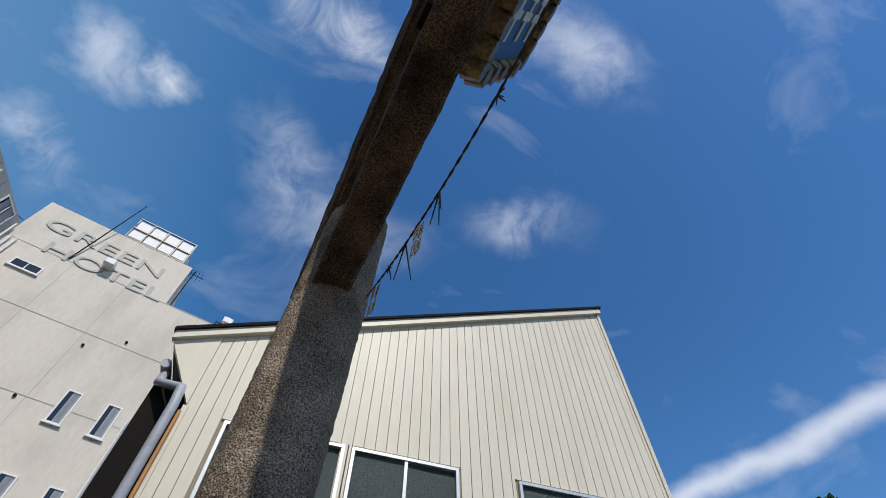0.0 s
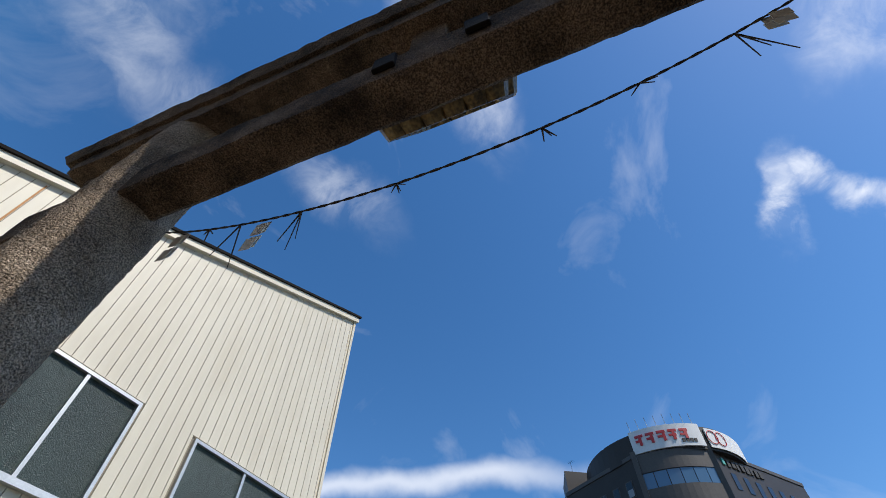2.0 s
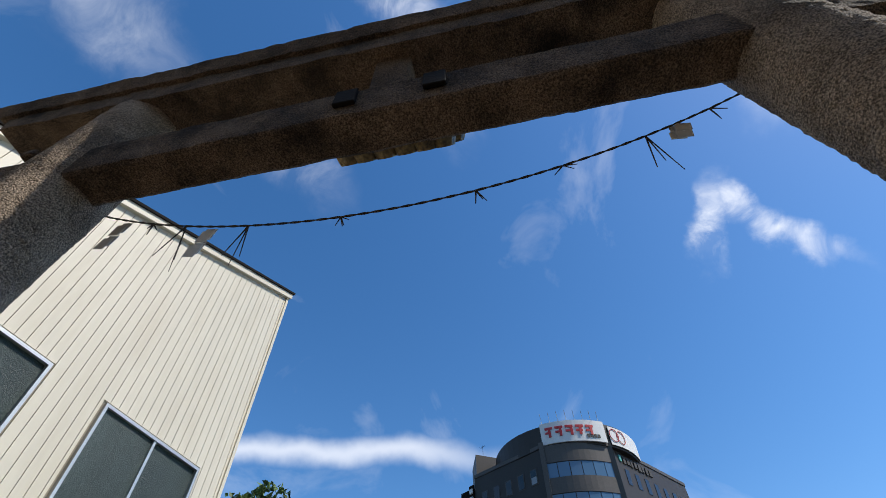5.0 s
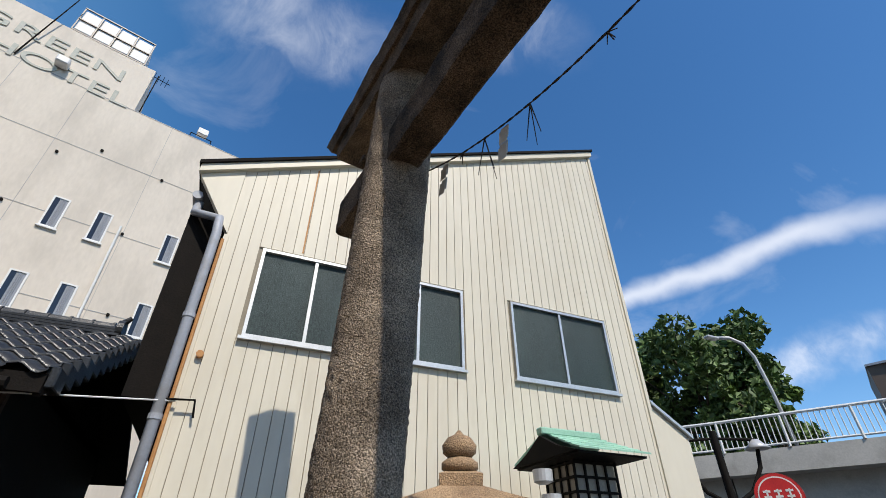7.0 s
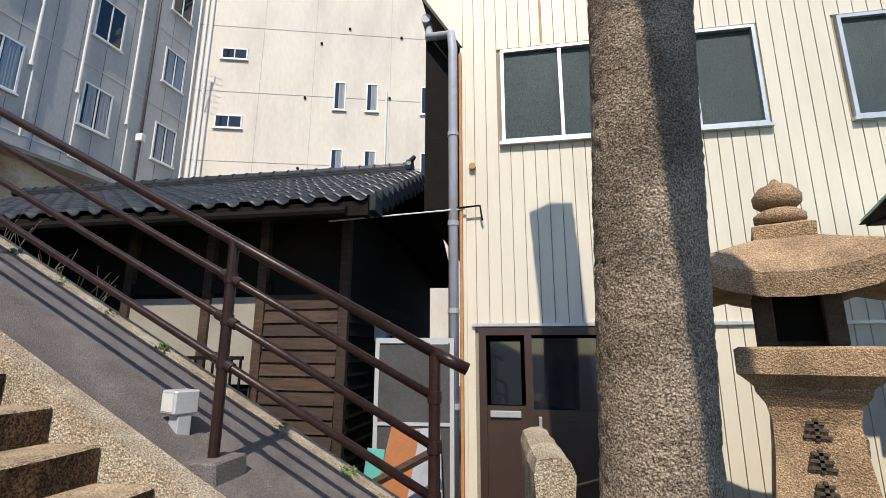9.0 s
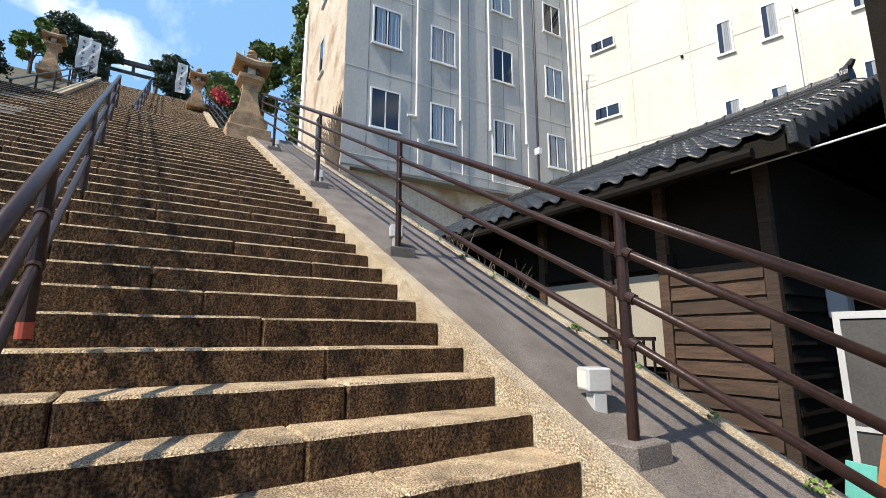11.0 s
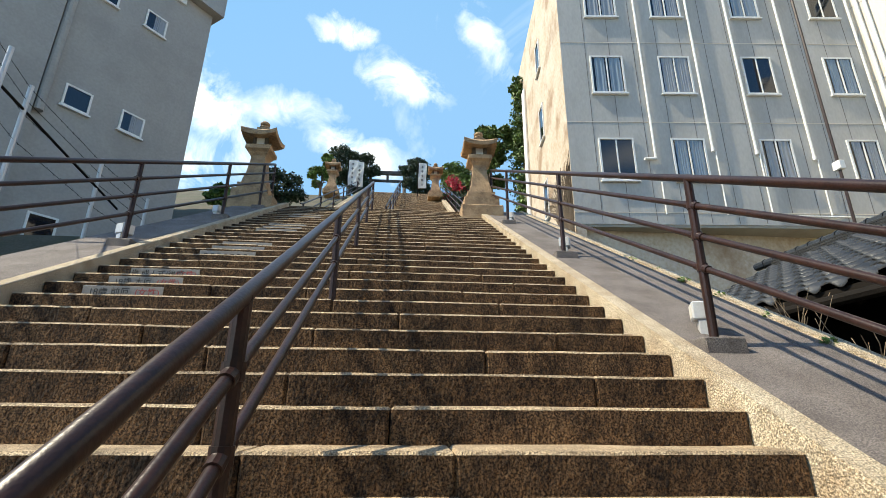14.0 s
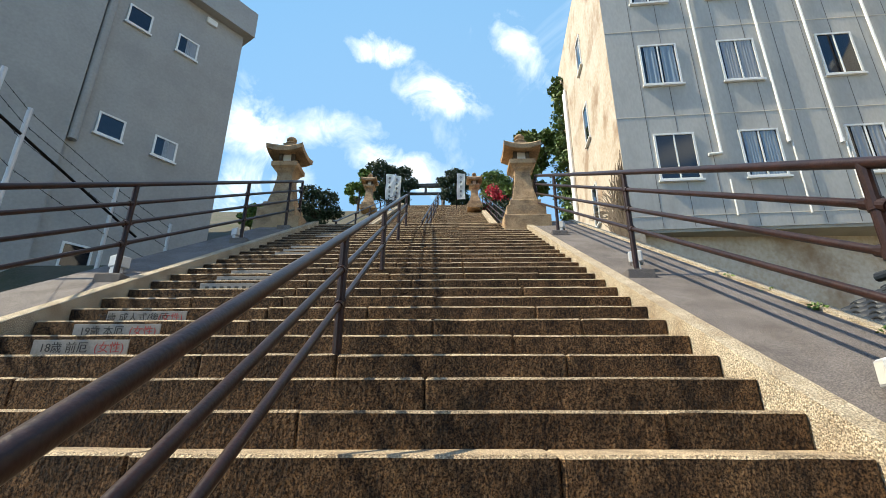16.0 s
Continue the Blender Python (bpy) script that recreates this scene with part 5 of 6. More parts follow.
for i in range(4):
    zz = 2.47 + i * 0.125 - G
    box(-0.29, 0.29, -0.272, -0.252, zz - 0.011, zz + 0.011, 0, lat)
    box(-0.292, -0.272, -0.26, 0.27, zz - 0.011, zz + 0.011, 0, lat)
part("lattice", lat, NEAR_BLACK, bl, "black lattice bars")
part("base_tray", box(-0.34, 0.34, -0.31, 0.33, 2.40 - G, 2.455 - G, 0.008), NEAR_BLACK, bl)
for i in range(5):
    ya, yb = -0.62 + i * 0.125, -0.62 + (i + 1) * 0.125 + 0.02
    za, zb = 2.90 + i * 0.036 + 0.008 * i ** 1.2, 2.90 + (i + 1) * 0.036 + 0.008 * (i + 1) ** 1.2
    xl, xr = -0.47 + i * 0.014, 0.50 - i * 0.03
    for j in range(4):
        wa, wb = xl + (xr - xl) * j / 4, xl + (xr - xl) * (j + 1) / 4 - 0.004
        part("copper_sheet", prism([(ya, za - G), (yb, zb - G), (yb, zb + 0.012 - G), (ya, za + 0.016 - G)], wa, wb, "x"), COPPER_GREEN, bl)
part("roof_back", prism([(0.62, 2.90 - G), (0.0, 3.12 - G), (0.0, 3.14 - G), (0.62, 2.93 - G)], -0.47, 0.48, "x"), COPPER_GREEN, bl)
part("ridge", box(-0.50, 0.36, -0.05, 0.06, 3.12 - G, 3.19 - G, 0.012), COPPER_GREEN, bl)
part("gable", prism([(-0.6, 2.885 - G), (0.6, 2.885 - G), (0.3, 2.97 - G), (0.0, 3.11 - G), (-0.3, 2.97 - G)], -0.51, -0.46, "x"), NEAR_BLACK, bl)
part("underside", box(-0.46, 0.46, -0.58, 0.58, 2.868 - G, 2.888 - G), NEAR_BLACK, bl)
part("notice", box(0.0, 0.26, -0.06, -0.03, 1.75 - G, 2.38 - G, 0.004), WHITE_PAINT, bl, "white notice board")
part("switch_box", box(-0.30, -0.12, -0.12, 0.0, 1.98 - G, 2.16 - G, 0.008), LIGHT_GREY, bl)
for dx, dz in ((-0.66, 2.66), (-0.58, 2.46)):
    o = part("spotlight", loft([(0.05, dz - 0.02 - G), (0.10, dz - G), (0.105, dz + 0.10 - G), (0.095, dz + 0.10 - G)], 18, center=(dx, -0.2)), LIGHT_GREY, bl, "round grey spotlight", smooth=False)
part("arm", tube([(-0.1, 0.02, 2.45 - G), (-0.58, -0.2, 2.5 - G)], 0.02, 8), NEAR_BLACK, bl)

# ---- parked van ----
van = thing("van", 2.10, 2.93, G, -7, "shiny black boxy van parked by the lantern", "van")
prof = [(0.0, 0.35), (-0.03, 0.9), (0.03, 1.25), (0.16, 1.80), (0.26, 1.86), (2.2, 1.88), (2.7, 1.75), (3.15, 1.15), (3.45, 1.02), (3.5, 0.35)]
vb = prism(prof, -0.78, 0.78, "y")
bmesh.ops.bevel(vb, geom=[e for e in vb.edges], offset=0.05, segments=3, affect="EDGES", profile=0.6)
part("body", vb, CAR_BLACK, van, smooth=True)
part("rear_window", prism([(-0.005, 1.16), (0.125, 1.68), (0.13, 1.68), (0.02, 1.16)], -0.62, 0.62, "y"), DARK_GLASS, van)
part("spoiler", prism([(-0.02, 1.86), (0.35, 1.90), (0.35, 1.93), (-0.08, 1.88)], -0.70, 0.70, "y"), CAR_BLACK, van)
part("brake_light", box(0.075, 0.10, -0.16, 0.16, 1.745, 1.775), TAIL_RED, van, "red high brake light")
for yy in (-0.70, 0.62):
    part("tail_light", prism([(-0.025, 0.95), (0.05, 1.45), (0.07, 1.45), (0.0, 0.95)], yy, yy + 0.08, "y"), TAIL_RED, van)
for yy in (-0.79, 0.785):
    part("side_window", prism([(0.35, 1.18), (0.42, 1.70), (1.15, 1.72), (1.15, 1.18)], yy, yy + 0.006, "y"), DARK_GLASS, van)
    part("side_window", prism([(1.25, 1.18), (1.25, 1.72), (2.15, 1.72), (2.5, 1.18)], yy, yy + 0.006, "y"), DARK_GLASS, van)
for wx in (0.65, 2.75):
    for yy in (-0.80, 0.62):
        w = part("wheel", rod((wx, yy, 0.31), (wx, yy + 0.18, 0.31), 0.31, n=24), RUBBER, van)
        part("rim", rod((wx, yy - 0.005, 0.31), (wx, yy + 0.185, 0.31), 0.19, n=18), ALU, w)
part("wiper", rod((-0.02, -0.1, 1.22), (0.05, 0.35, 1.34), 0.012, n=6), NEAR_BLACK, van)

# ---- street signs ----
MR = Matrix.Rotation(radians(-58), 4, "Z")


def round_sign(x, y, z, r, h, kind):
    o = thing("road_sign", x, y, G, -55, "round road sign on a thin pole", "road sign", "street signs")
    part("pole", rod((0, 0.03, 0), (0, 0.03, z - G + r), 0.03, n=8), WHITE_PAINT if kind == "stop" else SIGN_RED, o)
    rim = SIGN_RED
    part("rim", rod((0, -0.012, z - G), (0, 0, z - G), r, n=32), rim, o, "red border")
    if kind == "stop":
        part("face", rod((0, -0.018, z - G), (0, -0.013, z - G), r * 0.82, n=32), SIGN_BLUE, o, "blue face")
        bar = box(-r * 0.8, r * 0.8, -0.024, -0.019, -0.03, 0.03)
        b = part("bar", bar, SIGN_RED, o, "red diagonal bar")
        b.matrix_basis = Matrix.Translation((0, 0, z - G)) @ Matrix.Rotation(radians(45), 4, "Y")
    else:
        part("ring", rod((0, -0.016, z - G), (0, -0.0125, z - G), r * 0.86, n=32), WHITE_PAINT, o)
        part("face", rod((0, -0.020, z - G), (0, -0.0165, z - G), r * 0.80, n=32), SIGN_RED, o, "red face with a white mark")
        ch = bmesh.new()
        for i in range(3):
            xx = -0.12 + i * 0.12
            for dz in (-0.06, 0, 0.06):
                box(xx - 0.04, xx + 0.04, -0.024, -0.0205, z - G + dz - 0.012, z - G + dz + 0.012, 0, ch)
            box(xx - 0.01, xx + 0.01, -0.024, -0.0205, z - G - 0.08, z - G + 0.08, 0, ch)
        part("writing", ch, WHITE_PAINT, o)
    return o


round_sign(6.05, 4.15, 2.72, 0.26, 2.7, "red")
round_sign(5.66, 4.62, 2.50, 0.19, 2.5, "stop")
round_sign(5.95, 4.72, 2.12, 0.15, 2.1, "stop")
o = thing("arrow_sign", 5.88, 4.66, G, -55, "small blue arrow sign plate", "road sign", "street signs")
part("plate", box(-0.17, 0.17, -0.01, 0.0, 2.18, 2.36, 0.004), SIGN_BLUE, o)
part("arrow", prism([(-0.12, 2.27), (-0.02, 2.34), (-0.02, 2.295), (0.12, 2.295), (0.12, 2.245), (-0.02, 2.245), (-0.02, 2.20)], -0.016, -0.0105, "y"), WHITE_PAINT, o)
part("pole", rod((0, 0.03, 0), (0, 0.03, 2.38), 0.025, n=8), LIGHT_GREY, o)
o = thing("street_lamp", 6.25, 4.95, G, -30, "ornate black street lamp with curved brackets", "street lamp")
part("pole", rod((0, 0, 0), (0, 0, 3.55), 0.07, 0.05, 12), NEAR_BLACK, o)
for s in (-1, 1):
    part("arm", tube([(s * 0.05, 0, 2.6), (s * 0.3, 0, 2.75), (s * 0.5, 0, 3.05), (s * 0.55, 0, 3.3)], 0.03, 8), NEAR_BLACK, o)
    part("shade", loft([(0.05, 3.42), (0.10, 3.36), (0.17, 3.30), (0.16, 3.29)], 16, center=(s * 0.55, 0)), LIGHT_GREY, o, smooth=True)
    part("cross_arm", rod((0, 0, 3.45), (s * 0.55, 0, 3.42), 0.02, n=8), NEAR_BLACK, o)

# ---- footbridge ----
fbr = thing("footbridge", label="pale concrete footbridge with white balustrade", category="footbridge")
A, B, C2 = Vector((14.2, 13.4, 0)), Vector((15.3, 11.8, 0)), Vector((23.5, -1.5, 0))
for a, b in ((A, B), (B, C2)):
    d = (b - a).normalized()
    nrm = Vector((-d.y, d.x, 0))
    if nrm.x < 0:
        nrm = -nrm
    deck = prism([(a.x, a.y), (b.x, b.y), (b.x + nrm.x * 4, b.y + nrm.y * 4), (a.x + nrm.x * 4, a.y + nrm.y * 4)], 4.55, 5.25)
    part("deck", deck, OVERPASS, fbr)
    low = prism([(a.x + nrm.x * 0.8, a.y + nrm.y * 0.8), (b.x + nrm.x * 0.8, b.y + nrm.y * 0.8), (b.x + nrm.x * 3.4, b.y + nrm.y * 3.4), (a.x + nrm.x * 3.4, a.y + nrm.y * 3.4)], 3.7, 4.548)
    part("girder", low, OVERPASS, fbr)
    L = (b - a).length
    part("top_rail", tube([(a.x, a.y, 6.25), (b.x, b.y, 6.25)], 0.05, 8), WHITE_PAINT, fbr)
    part("bottom_rail", tube([(a.x, a.y, 5.36), (b.x, b.y, 5.36)], 0.035, 8), WHITE_PAINT, fbr)
    for i in range(int(L / 0.16)):
        p = a + d * (0.08 + i * 0.16)
        big = i % 12 == 0
        part("post" if big else "baluster", rod((p.x, p.y, 5.25 if big else 5.36), (p.x, p.y, 6.25), 0.05 if big else 0.018, n=6), WHITE_PAINT, fbr)
for t in (0.15, 0.55, 0.9):
    p = B.lerp(C2, t) + Vector((1.9, 1.1, 0))
    part("pier", rod((p.x, p.y, G), (p.x, p.y, 3.7), 0.45, n=20), OVERPASS, fbr)
sl = thing("street_lamp", 16.55, 10.0, 5.25, 0, "tall grey curved street lamp on the footbridge", "street lamp")
part("pole", tube([(0, 0, -0.05), (-0.1, 0.05, 1.8), (-0.25, 0.1, 3.0), (-0.45, 0.2, 3.5), (-0.8, 0.4, 3.75), (-1.2, 0.6, 3.75)], 0.06, 8), LIGHT_GREY, sl, smooth=True)
part("head", box(-1.7, -1.15, 0.5, 0.75, 3.68, 3.78, 0.03), LIGHT_GREY, sl)


# ---- trees ----
def tree(name, x, y, z, h, r, mat, label, clumps, seed, leaf=0.16, count=260, trunk=0.2, flat=0.85, group=""):
    o = thing(name, x, y, z, 0, label, "tree", group)
    rnd = random.Random(seed)
    tb = bmesh.new()
    pts = [Vector((0, 0, -0.3))]
    for i in range(5):
        pts.append(pts[-1] + Vector((rnd.uniform(-0.12, 0.12) * h * 0.15, rnd.uniform(-0.12, 0.12) * h * 0.15, h * 0.15)))
    for i, (p, q) in enumerate(zip(pts, pts[1:])):
        rod(p, q, trunk * (1 - i * 0.14), trunk * (1 - (i + 1) * 0.14), 8, tb)
    cb = bmesh.new()
    for i in range(clumps):
        a = rnd.uniform(0, 2 * math.pi)
        f = rnd.random() ** 0.6
        zz = h * rnd.uniform(0.45, 1.0)
        rr = r * f * (1.15 - abs(zz / h - 0.62))
        c = Vector((rr * math.cos(a), rr * math.sin(a), zz - r * 0.15))
        start = pts[rnd.randrange(2, 6)]
        rod(start, c, trunk * 0.3, trunk * 0.08, 5, tb, caps=False)
        leaves(cb, c, r * rnd.uniform(0.26, 0.42), count, leaf, flat, seed * 100 + i)
    part("trunk", tb, BARK, o)
    part("crown", cb, mat, o)
    return o


tree("tree", 23.2, 18.0, G, 14.2, 4.0, LEAF, "broad green street tree behind the footbridge", 34, 1, 0.20, 260, 0.3)
tree("tree", 24.2, 17.0, G, 11.8, 2.6, LEAF, "round green tree behind the footbridge", 28, 2, 0.20, 240, 0.28)
tree("tree", 21.2, 21.5, G, 13.4, 3.6, LEAF, "leafy green tree partly hidden by the building", 26, 3, 0.20, 240, 0.28)
tree("tree", 23.0, 14.6, G, 10.6, 1.6, LEAF_LIGHT, "sparse yellowing small tree", 14, 4, 0.18, 120, 0.15)
def clipped(name, x, y, z, clumps, mat, label, category, seed, leaf=0.07, dense=260, group=""):
    """A clipped tree: a short trunk with limbs, each carrying one thick rounded pad of small leaves."""
    o = thing(name, x, y, z, 0, label, category, group)
    wood = rod((0, 0, -0.6), (0.05, 0.05, clumps[0][2] * 0.6), 0.16, 0.11, 8)
    crown = bmesh.new()
    for i, (dx, dy, dz, r) in enumerate(clumps):
        rod((0.03, 0.03, clumps[0][2] * (0.3 + 0.05 * i)), (dx, dy, dz), 0.07, 0.03, 6, wood, caps=False)
        leaves(crown, (dx, dy, dz), r, int(dense * r * r / 0.25), leaf, 0.8, seed * 50 + i)
        for k in range(5):
            a = k * 1.26 + i
            leaves(crown, (dx + 0.62 * r * math.cos(a), dy + 0.62 * r * math.sin(a), dz + 0.18 * r * math.sin(3 * a)), r * 0.52, int(dense * r * r / 0.9), leaf, 0.85, seed * 50 + 20 + 6 * i + k)
    part("trunk", wood, BARK, o)
    part("crown", crown, mat, o)
    return o


clipped("pine_tree", -37.0, -4.5, 17.0, ((0, -0.55, 4.9, 1.25), (0.1, 1.25, 4.6, 0.8), (0, 1.85, 3.6, 0.75), (0.2, 0.5, 3.2, 1.25), (0, -0.7, 2.9, 1.15), (0.1, 0.9, 2.1, 1.0)), LEAF_DARK, "tall dark green pine clipped into round pads", "tree", 11, group="hill pines")
clipped("pine_tree", -37.0, 1.0, 16.9, ((0, 0.1, 4.4, 0.95), (0.1, -0.75, 3.8, 0.75), (0, 0.8, 3.6, 0.8), (0.1, -0.3, 2.7, 1.0), (0, 0.5, 2.1, 1.0)), LEAF_DARK, "dark green pine clipped into a full crown", "tree", 13, group="hill pines")
clipped("pine_tree", -24.0, -6.0, 11.0, ((0, -0.35, 2.4, 0.62), (0, 0.45, 2.1, 0.62), (0, -0.8, 1.6, 0.6), (0, 0.85, 1.3, 0.55), (0.1, 0, 1.3, 0.8), (0, -0.3, 0.6, 0.9)), LEAF_DARK, "low dark green pine clipped into wide pads", "tree", 14, 0.06, group="hill pines")
clipped("bush", -31.0, 3.55, 15.2, ((0, 0, 2.6, 0.85), (0, -0.6, 2.2, 0.6), (0, 0.6, 2.3, 0.7), (0.2, 0.1, 1.5, 1.0)), LEAF_LIGHT, "yellow-green rounded bush by the upper steps", "bush", 17, 0.07)
tree("tree", -31.5, -5.6, 15.4, 3.4, 1.0, LEAF_LIGHT, "light green feathery tree by the upper steps", 12, 16, 0.13, 170, 0.12)
tree("tree", -25.6, 5.2, 11.8, 6.0, 1.5, LEAF, "green tree beside the hotel wall", 18, 18, 0.15, 260, 0.18)
tree("tree", -19.6, -7.0, 8.6, 1.9, 0.9, LEAF_LIGHT, "light green bush behind the south kerb", 8, 19, 0.12, 200, 0.08)
ivy = thing("ivy", HA.x - 8.6, HA.y + 0.6, 8.0, 0, "green ivy climbing the edge of the tan wall", "climbing plant")
ib, rnd = bmesh.new(), random.Random(31)
for i in range(46):
    zz = rnd.uniform(-2.0, ROOF - 9.0)
    leaves(ib, Vector((rnd.uniform(-0.5, 0.9) * (1 - zz / 30), -0.12, zz)), rnd.uniform(0.25, 0.5), 90, 0.13, 0.9, 3100 + i)
part("leaf_cover", ib, LEAF, ivy)
az = thing("azalea", -27.4, 3.45, 13.6, 0, "azalea bush in red flower", "bush")
ab = bmesh.new()
for i in range(9):
    leaves(ab, (random.uniform(-0.8, 0.8), random.uniform(-0.8, 1.2), 0.9 + random.uniform(-0.3, 0.5)), 0.5, 170, 0.07, 0.8, 400 + i)
part("flowers", ab, FLOWER, az)
ab = bmesh.new()
for i in range(8):
    leaves(ab, (random.uniform(-0.8, 0.8), random.uniform(-0.8, 1.2), 0.45 + random.uniform(-0.3, 0.4)), 0.6, 130, 0.07, 0.8, 420 + i)
part("foliage", ab, LEAF_DARK, az)
# creeper on the hotel's side
ivy = bmesh.new()
for i in range(26):
    zz = 7.6 + i * 0.42
    leaves(ivy, (-24.2 - random.uniform(-0.3, 0.9), 6.55 + random.uniform(-0.2, 0.25), zz), 0.55, 150, 0.08, 1.0, 500 + i)
single("creeper", ivy, LEAF, "green creeper climbing the hotel's side wall", "creeper")
dry = bmesh.new()
random.seed(21)


def wall_y(x):
    return HA.y + (HA.x - x) * 0.75 / 9.0 - 0.02


for i in range(34):
    # each stem climbs from the foot of the corner and fans out, forking twice
    x0, way = -15.7 - random.random() * 1.6, random.uniform(-1.0, 0.7)
    for fork in range(3):
        p, lean = Vector((x0, 0, 6.9)), way + (fork - 1) * 0.25
        for j in range(13):
            q = p + Vector((lean * 0.045 * j + random.uniform(-0.06, 0.06), 0, random.uniform(0.22, 0.42) * (1 - 0.03 * j)))
            q.x = min(q.x, -15.62)
            thick = 0.026 - 0.0015 * j
            rod((p.x, wall_y(p.x), p.z), (q.x, wall_y(q.x), q.z), thick, thick, 4, dry, caps=False)
            p = q
MT = frame_of(HA, Vector((-1, 0.0833, 0)).normalized(), Vector((-0.083, -1, 0)).normalized())
for za, zb in ((9.6, 11.3), (13.3, 15.0), (16.9, 18.5)):
    wall_window(hotel, MT, 3.4, 4.2, za, zb, WHITE_PAINT, DARK_GLASS, None, split=False)
for ua in (7.2, 7.55):
    dp = part("downpipe", rod((ua, -0.1, 6.5), (ua, -0.1, ROOF - 2.5), 0.07, n=8), WHITE_PAINT, hotel)
    dp.matrix_basis = MT
single("dry_creeper", dry, BARK, "dry brown creeper stems on the tan wall", "creeper")

# ---- upper gate, banners ----
tg = thing("torii", -38.2, -1.45, 16.9, 0, "grey stone torii gate at the top of the stairs", "torii gate")
for s in (-1, 1):
    part("pillar", rod((0, s * 1.5, -0.4), (0, s * 1.44, 4.0), 0.16, 0.14, 14), CONCRETE, tg, smooth=True)
part("nuki_beam", box(-0.09, 0.09, -1.9, 1.9, 3.3, 3.5, 0.01), CONCRETE, tg)
part("strut", box(-0.08, 0.08, -0.1, 0.1, 3.5, 4.0), CONCRETE, tg)
part("kasagi_cap", top_beam(-0.14, 0.14, 4.0, 4.28, 2.1, 0.08, 0.03, 0.08), CONCRETE, tg)
for x, y, z in ((-31.0, -3.75, 16.2), (-31.6, -3.35, 16.4), (-31.0, 1.05, 16.2)):
    o = thing("banner", x, y, z, 0, "white vertical banner with dark writing on a pole", "banner", "shrine banners")
    part("pole", rod((0, 0, -0.9), (0, 0, 2.1), 0.025, n=6), NEAR_BLACK, o)
    cl = bmesh.new()
    prev = None
    for i in range(13):
        zz = 2.05 - i * 0.16
        row = [cl.verts.new((0.03 * math.sin(i * 0.9 + j), 0.03 + j * 0.11 + 0.02 * math.sin(i * 0.6), zz)) for j in range(6)]
        if prev:
            for j in range(5):
                cl.faces.new((prev[j], prev[j + 1], row[j + 1], row[j]))
        prev = row
    sh = part("cloth", cl, PAPER, o, "wavy white cloth")
    md = sh.modifiers.new("thick", "SOLIDIFY")
    md.thickness = 0.008
    wr = bmesh.new()
    for i in range(5):
        zz = 1.7 - i * 0.34
        box(0.035, 0.05, 0.22, 0.38, zz, zz + 0.025, 0, wr)
        box(0.035, 0.05, 0.24, 0.36, zz + 0.07, zz + 0.095, 0, wr)
        box(0.035, 0.05, 0.29, 0.315, zz - 0.07, zz + 0.12, 0, wr)
    part("writing", wr, INK, o)
o = thing("utility_pole", -34.5, 5.2, 15.5, 0, "thin far pole with a lamp and wires", "pole")
part("pole", rod((0, 0, -1), (0, 0, 7.0), 0.06, n=6), LIGHT_GREY, o)
part("wire", rod((0, 0, 6.6), (0, 7, 6.4), 0.015, n=4), NEAR_BLACK, o)
part("wire", rod((0, 0, 6.0), (0, 7, 5.8), 0.015, n=4), NEAR_BLACK, o)
o = thing("street_lamp", -33.8, 3.6, 15.4, 0, "far street lamp by the upper steps", "street lamp")
part("pole", rod((0, 0, -1), (0, 0, 4.2), 0.05, n=6), NEAR_BLACK, o)
part("head", box(-0.1, 0.1, -0.7, 0.1, 4.15, 4.25, 0.02), NEAR_BLACK, o)

# ---- fence with barbed wire on the south side ----
bf = thing("wire_fence", label="galvanised post fence with barbed wire", category="fence")
for x, y, z0, z1 in ((-7.55, -5.15, 3.0, 7.1), (-8.1, -5.2, 3.4, 6.85), (-10.2, -5.35, 4.4, 6.75), (-12.0, -5.4, 5.4, 6.7)):
    part("post", rod((x, y, z0), (x, y, z1), 0.035, n=8), LIGHT_GREY, bf)
part("brace", rod((-6.6, -5.1, 6.62), (-11.0, -5.38, 6.02), 0.022, n=6), NEAR_BLACK, bf)
for dz in (0.0, 0.22, 0.44, 0.9):
    line = bmesh.new()
    ends = [Vector(p) for p in ((-5.6, -5.0, 7.5 - dz), (-8.1, -5.2, 6.8 - dz), (-10.2, -5.35, 6.65 - dz), (-12.0, -5.4, 6.6 - dz))]
    tube(ends, 0.005, 4, line)
    for p, q in zip(ends, ends[1:]):
        for i in range(12):
            c = p.lerp(q, (i + 0.5) / 12)
            rod(c + Vector((0, 0, -0.02)), c + Vector((0.012, 0.006, 0.02)), 0.003, n=3, bm=line, caps=False)
    part("barbed_wire", line, NEAR_BLACK, bf)

